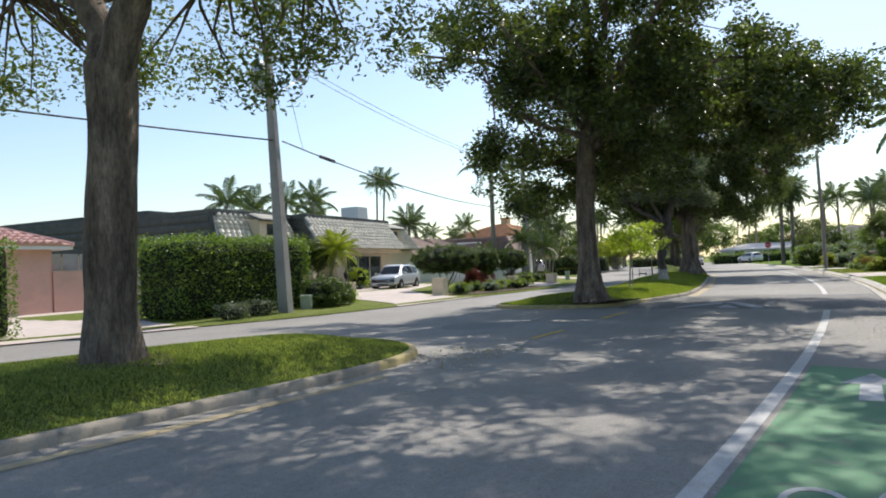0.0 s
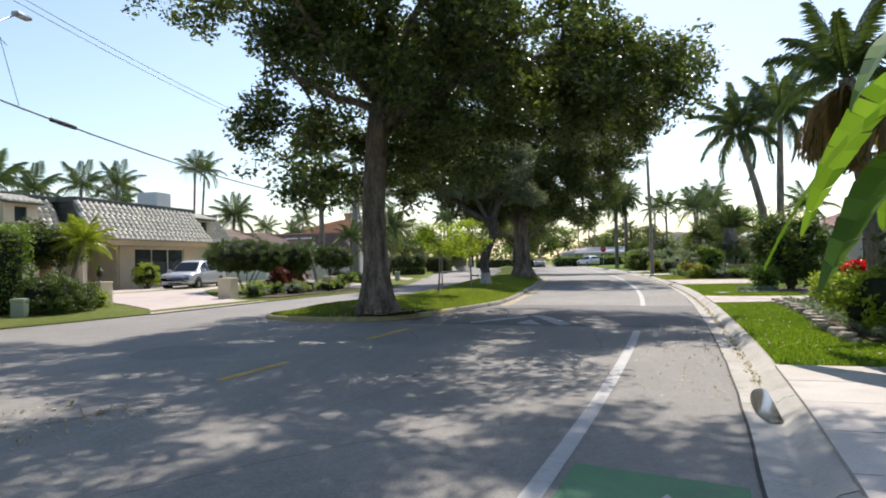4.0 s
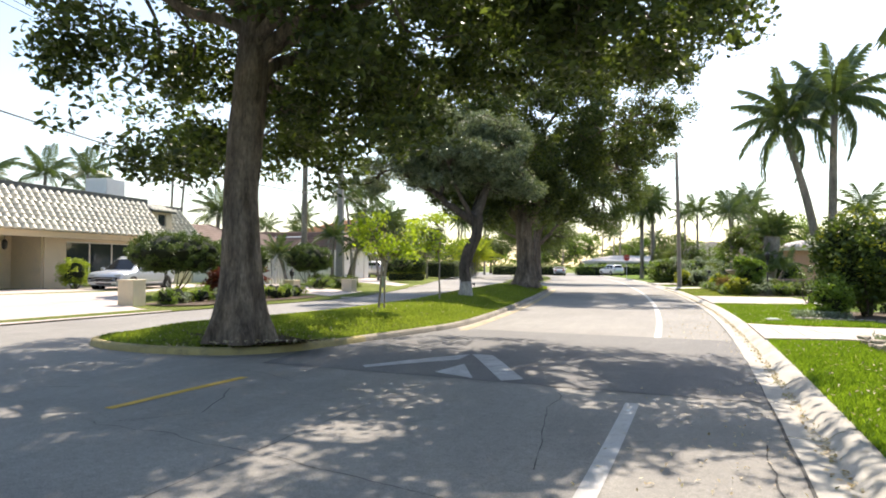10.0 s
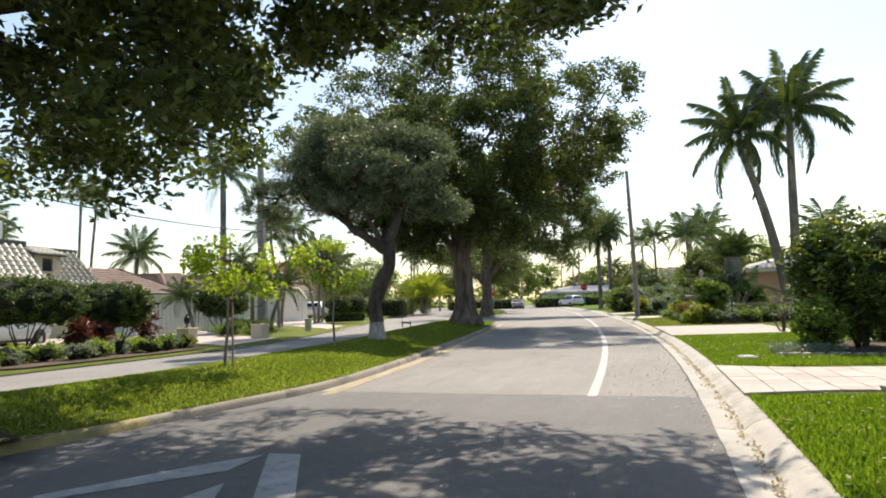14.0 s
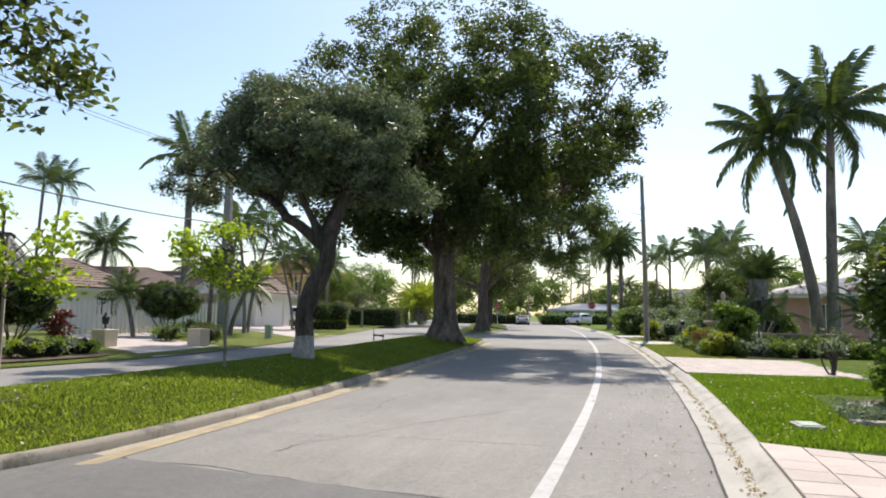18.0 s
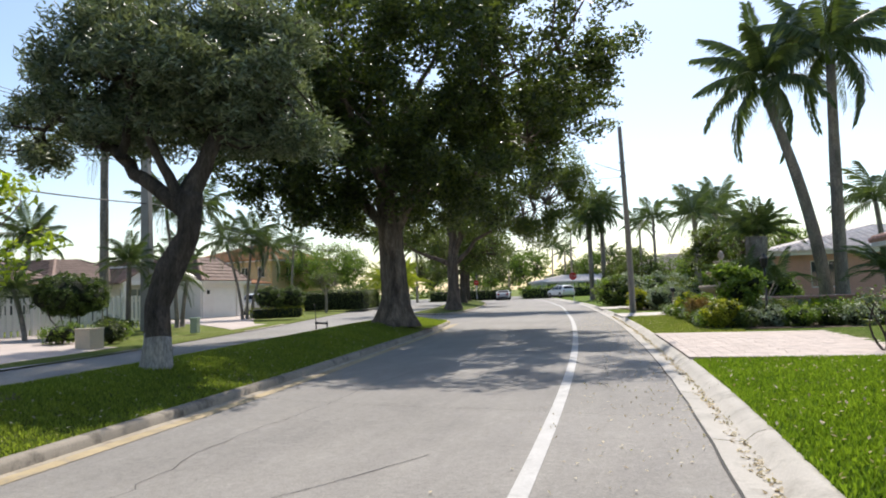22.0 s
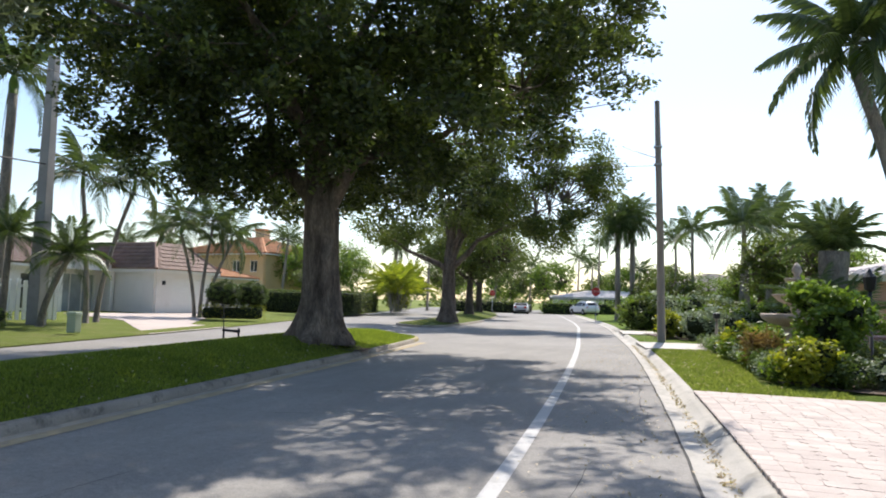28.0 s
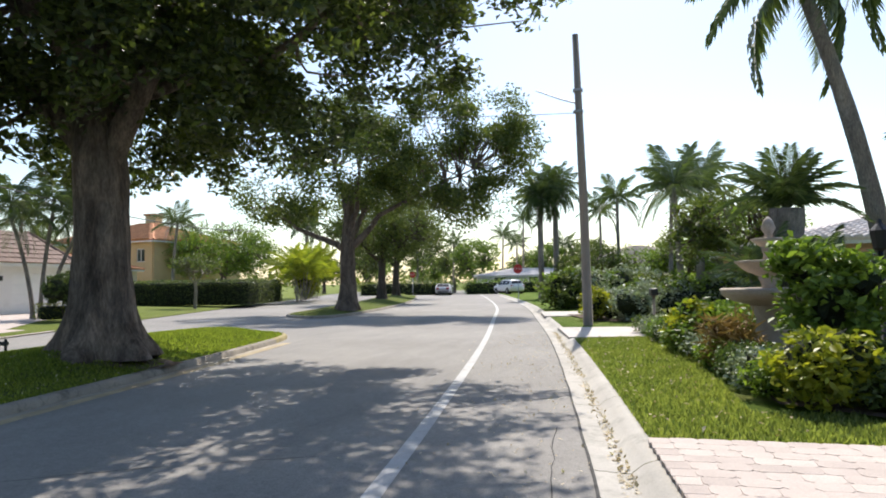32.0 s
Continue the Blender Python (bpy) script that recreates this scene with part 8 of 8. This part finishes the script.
    for x in (-L + 0.85, L - 0.92):
        for s in (-1, 1):
            wh = new("wheel")
            wh.parent, wh.matrix_basis = ob, pose(x, s * (W - 0.1), 0.35, 90, 0, 0)
            bm = bmesh.new()
            lathe(bm, ((0.22, -0.1), (0.33, -0.11), (0.352, -0.06), (0.352, 0.06), (0.33, 0.11), (0.22, 0.1)), 22)
            part("tyre", bm, TYRE, wh, "", True)
            bm = bmesh.new()
            lathe(bm, ((0.06, -0.112), (0.215, -0.095), (0.22, 0.095), (0.06, 0.112)), 14)
            part("rim", bm, METAL, wh)
    return ob




SUV_ST = ((-2.35, 0.80, 0.50, 0.94, 0.98, 0.70), (-2.24, 0.90, 0.38, 1.06, 1.12, 0.80), (-1.9, 0.94, 0.32, 1.08, 1.58, 0.70), (-1.5, 0.95, 0.3, 1.08, 1.66, 0.69), (-0.6, 0.95, 0.29, 1.06, 1.71, 0.69), (0.1, 0.95, 0.29, 1.04, 1.7, 0.69), (0.5, 0.95, 0.29, 1.03, 1.63, 0.67), (1.3, 0.95, 0.3, 1.02, 1.06, 0.78), (1.85, 0.94, 0.32, 0.99, 1.03, 0.76), (2.18, 0.9, 0.34, 0.92, 0.96, 0.72), (2.32, 0.84, 0.38, 0.8, 0.84, 0.68), (2.36, 0.78, 0.44, 0.66, 0.7, 0.6))


def suv(label, at, rz, paint):
    """A modern sport-utility car: one shell through stations along its length, with panes and lamps set on it."""
    ob = thing("car", label, "car", at, rz)
    xs = [q[0] for q in SUV_ST]

    def sec(x):
        return [float(np.interp(x, xs, [q[k] for q in SUV_ST])) for k in range(1, 6)]
    rings, bm = [], bmesh.new()
    for x in sorted(set(xs) | set(np.linspace(-2.3, 2.3, 24).round(2))):
        w, lo, belt, top, wt = sec(x)
        half = [(w * 0.84, lo), (w * 0.97, lo + 0.12), (w, lo + 0.3), (w * 0.985, belt - 0.12), (w * 0.955, belt), (wt, top - 0.07), (wt * 0.84, top - 0.012), (wt * 0.4, top)]
        rings.append([bm.verts.new((x, -y, z)) for y, z in half] + [bm.verts.new((x, y, z)) for y, z in half[::-1]])
    for a, b in zip(rings, rings[1:]):
        for i in range(16):
            bm.faces.new((a[i], a[(i + 1) % 16], b[(i + 1) % 16], b[i]))
    bm.faces.new(rings[0][::-1])
    bm.faces.new(rings[-1])
    bmesh.ops.recalc_face_normals(bm, faces=bm.faces)
    part("body", bm, paint, ob, "", True)

    def side(x, k, s):
        w, lo, belt, top, wt = sec(x)
        return (x, s * (w * 0.955 + (wt - w * 0.955) * k + 0.012), belt + (top - 0.07 - belt) * k + 0.004)
    for s in (-1, 1):
        for x0, x1 in ((-1.78, -0.98), (-0.9, 0.02), (0.1, 0.96)):
            sheet("side_window", [[side(x, k, s) for k in (0.06, 0.5, 0.92)] for x in np.linspace(x0, x1, 5)], CAR_GLASS, ob)
        part("headlamp", boxed(2.02, s * 0.66 - 0.17, 0.76, 2.335, s * 0.66 + 0.17, 0.88, 0.04), GLASS_PALE, ob)
        part("tail_lamp", boxed(-2.32, s * 0.68 - 0.17, 0.86, -2.1, s * 0.68 + 0.17, 1.04, 0.03), TAIL, ob)
        part("mirror", boxed(0.86, s * 1.03 - 0.1, 1.04, 1.0, s * 1.03 + 0.1, 1.2, 0.04), paint, ob)
        part("side_sill", boxed(-1.05, s * 0.93 - 0.04, 0.27, 1.0, s * 0.93 + 0.04, 0.4, 0.02), CAR_DARK, ob)
        part("roof_rail", boxed(-1.7, s * 0.6 - 0.02, 1.68, 0.2, s * 0.6 + 0.02, 1.735, 0.01), METAL, ob)
        part("fog_lamp", boxed(2.2, s * 0.6 - 0.12, 0.44, 2.352, s * 0.6 + 0.12, 0.54, 0.02), CAR_DARK, ob)
        for x in (-1.45, 1.48):
            bm = bmesh.new()
            lathe(bm, ((0.05, -0.015), (0.405, -0.015), (0.405, 0.015), (0.05, 0.015)), 22)
            part("wheel_arch", bm, CAR_DARK, ob).matrix_basis = pose(x, s * 0.935, 0.39, 90, 0, 0)
            wh = new("wheel")
            wh.parent, wh.matrix_basis = ob, pose(x, s * 0.86, 0.36, 90, 0, 0)
            bm = bmesh.new()
            lathe(bm, ((0.24, -0.11), (0.34, -0.12), (0.362, -0.07), (0.362, 0.07), (0.34, 0.12), (0.24, 0.11)), 24)
            part("tyre", bm, TYRE, wh, "", True)
            bm = bmesh.new()
            lathe(bm, ((0.06, -0.122), (0.235, -0.1), (0.24, 0.1), (0.06, 0.122)), 14)
            part("rim", bm, METAL, wh)
    for nm, x0, x1, k0, k1 in (("windscreen", 0.56, 1.24, 0.86, 0.92), ("rear_window", -2.16, -1.92, 0.9, 0.86)):
        rows = []
        for x in np.linspace(x0, x1, 5):
            w, lo, belt, top, wt = sec(x)
            rows.append([(x + (0.012 if x > 0 else -0.012), wt * u, top + 0.008 - 0.02 * abs(u) ** 3) for u in (-0.86, -0.4, 0.0, 0.4, 0.86)])
        sheet(nm, rows, CAR_GLASS, ob)
    part("grille", boxed(2.2, -0.42, 0.6, 2.368, 0.42, 0.76, 0.03), CAR_DARK, ob)
    part("grille_bar", boxed(2.3, -0.4, 0.675, 2.38, 0.4, 0.7, 0.008), METAL, ob)
    part("lower_intake", boxed(2.2, -0.4, 0.4, 2.362, 0.4, 0.5, 0.02), CAR_DARK, ob)
    return ob


suv("silver-white compact sport-utility car parked on the cream house forecourt", (-25.7, 39.6, 0.16), -78, CAR_SILVER)
suv("silver sport-utility car parked beside the white garage", (-30.6, 77.2, 0.26), 110, METAL)
suv("white sport-utility car parked on a drive at the far bend", (-11.4, 121.0, 0.1), 125, CAR_WHITE)
car("white sedan standing far along the road", (-20.0, 124, 0.01), 100, CAR_WHITE, 4.8, 1.9, 1.42, False)

# ---- far belt of trees ----
fr = np.random.default_rng(77)
cl = []
for k in range(1500):
    a = k / 1500 * 2 * math.pi
    r = fr.uniform(150, 185)
    hgt = 5.5 + 3.0 * noise.noise(Vector((math.cos(a) * 6, math.sin(a) * 6, 0))) + 1.5 * noise.noise(Vector((math.cos(a) * 30, math.sin(a) * 30, 3)))
    cl.append((-10 + r * math.cos(a), 35 + r * math.sin(a), fr.uniform(0.0, 1.0) ** 0.7 * hgt))
pts = clump_points(fr, np.array(cl), 2.4, 26, 0.6)
pts[:, 2] = np.maximum(pts[:, 2], 0.05)
tagged(attach("far_woods", leaf_mesh("far_woods", pts, 0.95, fr, 0.3, 0.7), LEAF_OAK), "distant belt of green trees round the neighbourhood", "woods", "", "stuff")
for k, (x, y, w, mt) in enumerate(((-12, 128.5, 12, LEAF_HEDGE), (-26, 127.5, 12, LEAF_OAK), (4, 122, 14, LEAF_HEDGE))):
    hedge("hedge", "rough green hedge closing the far end of the road", x - w / 2, y - 1, x + w / 2, y + 1, 0.0, 1.6, mt, 400 + k, 0.25, 40, 8, 0.4, 0.3)
for k in range(12):
    x, y = -44 + k * 5.2, 142 + 9 * math.sin(k * 2.3)
    tree("far_tree", "distant rounded green tree beyond the road end", (x, y, 0.0), (((0, 0, -0.1), (0, 0, 1.5), (0, 0, 2.2)), (0.3, 0.25, 0.2)), [((0, 0, 2), (-1.5, 0, 4), 0.1, 0.04), ((0, 0, 2), (1.5, 0, 4), 0.1, 0.04)],
         [(0, 0, 4.0 + 0.6 * (k % 3), 3.4, 3.0, 2.0 + 0.3 * (k % 2))], (LEAF_OAK, LEAF_HEDGE)[k % 2], BARK_DARK, 420 + k, 110, 30, 0.8, 0.35, -0.3)
for k in range(10):
    x, y = -36 - 3.5 * (k % 3), 2 + k * 2.0 + (70 if k > 6 else 0)
    tree("garden_tree", "green garden tree behind the houses", (x - 12, y, 0.2), (((0, 0, -0.1), (0, 0, 1.5), (0, 0, 2.2)), (0.2, 0.16, 0.14)), [((0, 0, 2), (-1.5, 0, 3.6), 0.08, 0.03), ((0, 0, 2), (1.5, 0, 3.6), 0.08, 0.03)],
         [(0, 0, 3.6, 2.6, 2.4, 1.5)], (LEAF_OAK, LEAF_HEDGE)[k % 2], BARK_DARK, 440 + k, 90, 30, 0.6, 0.25, -0.3)

# ---- grass blades, fallen leaves ----


def lawn_ok(x, y):
    le = lawn_edge(y) + 0.06
    drive = ((y > 5.3) & (y < 15.95)) | ((y > 27.65) & (y < 31.45)) | ((y > 41.1) & (y < 47.65)) | ((y > 58.5 + x * 0.2) & (y < 62.4))
    bed = ((y > 18.2) & (y < 27.9) & (x > ROCK_X(y) + 0.1)) | ((y > 49.0) & (x > 1.6) & (y < 61)) | ((y > 48.6) & (x > 2.6)) | ((y > 33.2) & (y < 37.3) & (x > 3.0))
    return (x > le) & ~drive & ~bed


EAST_Z = lambda x, y: 0.1 + 0.012 * np.minimum(np.maximum(x - lawn_edge(y), 0), 12)
grass_patch("grass", "mown bright green grass blades of the near lawns", lawn_ok, (0.8, 15.5, 4.6, 41.2), 190000, BLADE, 501, 0.05, EAST_Z)
grass_patch("grass", "grass blades along the planted border", lawn_ok, (-0.6, 47.5, 2.8, 60), 60000, BLADE_DULL, 502, 0.055, EAST_Z)
grass_patch("grass", "grass blades of the long median", in_poly(in_2), (-11.5, 22.3, -4.9, 46), 230000, BLADE_MEDIAN, 503, 0.042, Z2)
grass_patch("grass", "grass blades of the far part of the median", in_poly(in_2), (-13.5, 46, -6.4, 61), 110000, BLADE_MEDIAN, 504, 0.045, Z2)
grass_patch("grass", "grass blades of the first median", in_poly(in_1), (-13.2, 2, -6, 13.2), 120000, BLADE_DULL, 505, 0.036, Z1)


def litter(name, label, xy, seed, z, size=0.05):
    r = np.random.default_rng(seed)
    p = np.column_stack([xy, z + 0.006 + r.uniform(0, 0.012, len(xy))])
    tagged(attach(name, leaf_mesh(name, p, size, r, 0.97, 0.55), LITTER), label, "leaf litter", "", "stuff")


r = np.random.default_rng(88)
y = r.uniform(15, 62, 2000)
litter("fallen_leaves", "dry fallen leaves lying in the gutter channel", np.column_stack([edge(y) + 0.27 + r.normal(0, 0.05, len(y)), y]), 601, -0.012, 0.055)
y = r.uniform(14, 62, 1500)
litter("fallen_leaves", "scattered dry leaves at the road edge", np.column_stack([edge(y) - np.abs(r.normal(0, 0.85, len(y))), y]), 602, 0.006, 0.04)
y = r.uniform(12, 14.5, 160)
litter("fallen_leaves", "dry leaves gathered round the median nose", np.column_stack([r.uniform(-6.6, -4.9, 160), y - 2]), 603, 0.004, 0.07)
x, y = r.uniform(1.0, 4.4, 1100), r.uniform(15.9, 41.0, 1100)
ok = lawn_ok(x, y)
litter("fallen_leaves", "pale fallen leaves scattered over the lawn", np.column_stack([x[ok], y[ok]]), 605, EAST_Z(x[ok], y[ok]) + 0.045, 0.05)
a = r.uniform(0, 2 * math.pi, 420)
q = r.uniform(0.5, 1.9, 420)
litter("fallen_leaves", "brown leaves round the foot of the shade tree", np.column_stack([-7.15 + q * np.cos(a), 23.4 + 0.6 * q * np.sin(a)]), 604, Z2(-7.15 + q * np.cos(a), 23.4 + 0.6 * q * np.sin(a)), 0.07)
x, y = r.uniform(-11.5, -4.9, 1500), r.uniform(22.5, 52, 1500)
ok = in_poly(in_2)(x, y)
x2, y2 = r.uniform(-0.6, 1.9, 420), r.uniform(47.8, 59, 420)
o2 = lawn_ok(x2, y2)
litter("fallen_leaves", "pale fallen leaves on the grass before the border", np.column_stack([x2[o2], y2[o2]]), 607, EAST_Z(x2[o2], y2[o2]) + 0.045, 0.055)
litter("fallen_leaves", "brown fallen leaves scattered over the median turf", np.column_stack([x[ok], y[ok]]), 606, Z2(x[ok], y[ok]) + 0.025, 0.055)
for x, y, rx, ry, zf in ((-7.2, 23.45, 1.5, 0.6, Z2), (-8.75, 51.9, 1.3, 1.0, Z2), (-9.0, 7.3, 0.9, 0.7, Z1), (-7.38, 29.3, 0.5, 0.5, Z2), (-7.58, 34.4, 0.45, 0.45, Z2)):
    rows = []
    for t in np.linspace(0, 2 * math.pi, 25):
        e = [(x + u * rx * (1 + 0.15 * math.sin(3 * t)) * math.cos(t), y + u * ry * (1 + 0.12 * math.cos(4 * t)) * math.sin(t)) for u in (0.02, 0.35, 0.7, 1.0)]
        rows.append([(a, b, float(zf(a, b)) + 0.012) for a, b in e][::-1])
    sheet("bare_soil", rows, SOIL, None, "structure", "bare brown soil ring at the foot of a tree", "soil")

# ---- laid pavers of the near right drive: last, as they are many ----
pv = thing("paved_drive", "pinkish cobbled paver driveway crossing the footway", "driveway", kind="structure")
flat("paver_bed", [(float(lawn_edge(41.2)) + 0.02, 41.2), (16, 41.2), (16, 47.6), (float(lawn_edge(47.6)) + 0.02, 47.6)], PAVER, 0.1448, "", parent=pv)
PM = []
for w in (0.2, 0.235, 0.27):
    bm = bmesh.new()
    s, t = w / 2 - 0.001, 0.0993
    o = [(-s, -t * 0.7), (-s * 0.7, -t), (s * 0.75, -t), (s, -t * 0.6), (s, t * 0.7), (s * 0.7, t), (-s * 0.75, t), (-s, t * 0.65)]
    prism(bm, o, 0, 0.03)
    me = bpy.data.meshes.new("paver")
    bm.to_mesh(me)
    bm.free()
    me.materials.append(PAVER)
    PM.append(me)
row, made, rest_v, rest_f, nk = 0, 0, [], [], 0
y = 41.32
while y < 47.55:
    x = float(lawn_edge(y)) + 0.19
    i = row
    while x < 9.0:
        me = PM[(i * 7 + row * 3) % 3]
        w = (0.2, 0.235, 0.27)[(i * 7 + row * 3) % 3]
        m = pose(x + w / 2, y, 0.117 + random.uniform(0, 0.003), random.uniform(-0.25, 0.25), random.uniform(-0.25, 0.25), random.uniform(-0.6, 0.6))
        if y > 44.9 and x < 4.6 and made < 300:
            o = new("paver", me)
            o.parent, o.matrix_basis = pv, m
            made += 1
        else:
            mm = np.array(m)
            rest_v.append(np.array([v.co for v in me.vertices]) @ mm[:3, :3].T + mm[:3, 3])
            rest_f += [tuple(q + nk for q in p.vertices) for p in me.polygons]
            nk += len(me.vertices)
        x += w
        i += 1
    y += 0.2
    row += 1
for k in range(32):
    y = 41.3 + k * 0.2
    part("border_stone", boxed(float(lawn_edge(y)) + 0.012, y - 0.098, 0.1, float(lawn_edge(y)) + 0.185, y + 0.097, 0.15, 0.006), PAVER, pv)
me = bpy.data.meshes.new("paving")
me.from_pydata(np.concatenate(rest_v).tolist(), [], rest_f)
tagged(attach("paving", me, PAVER, pv), kind="stuff")
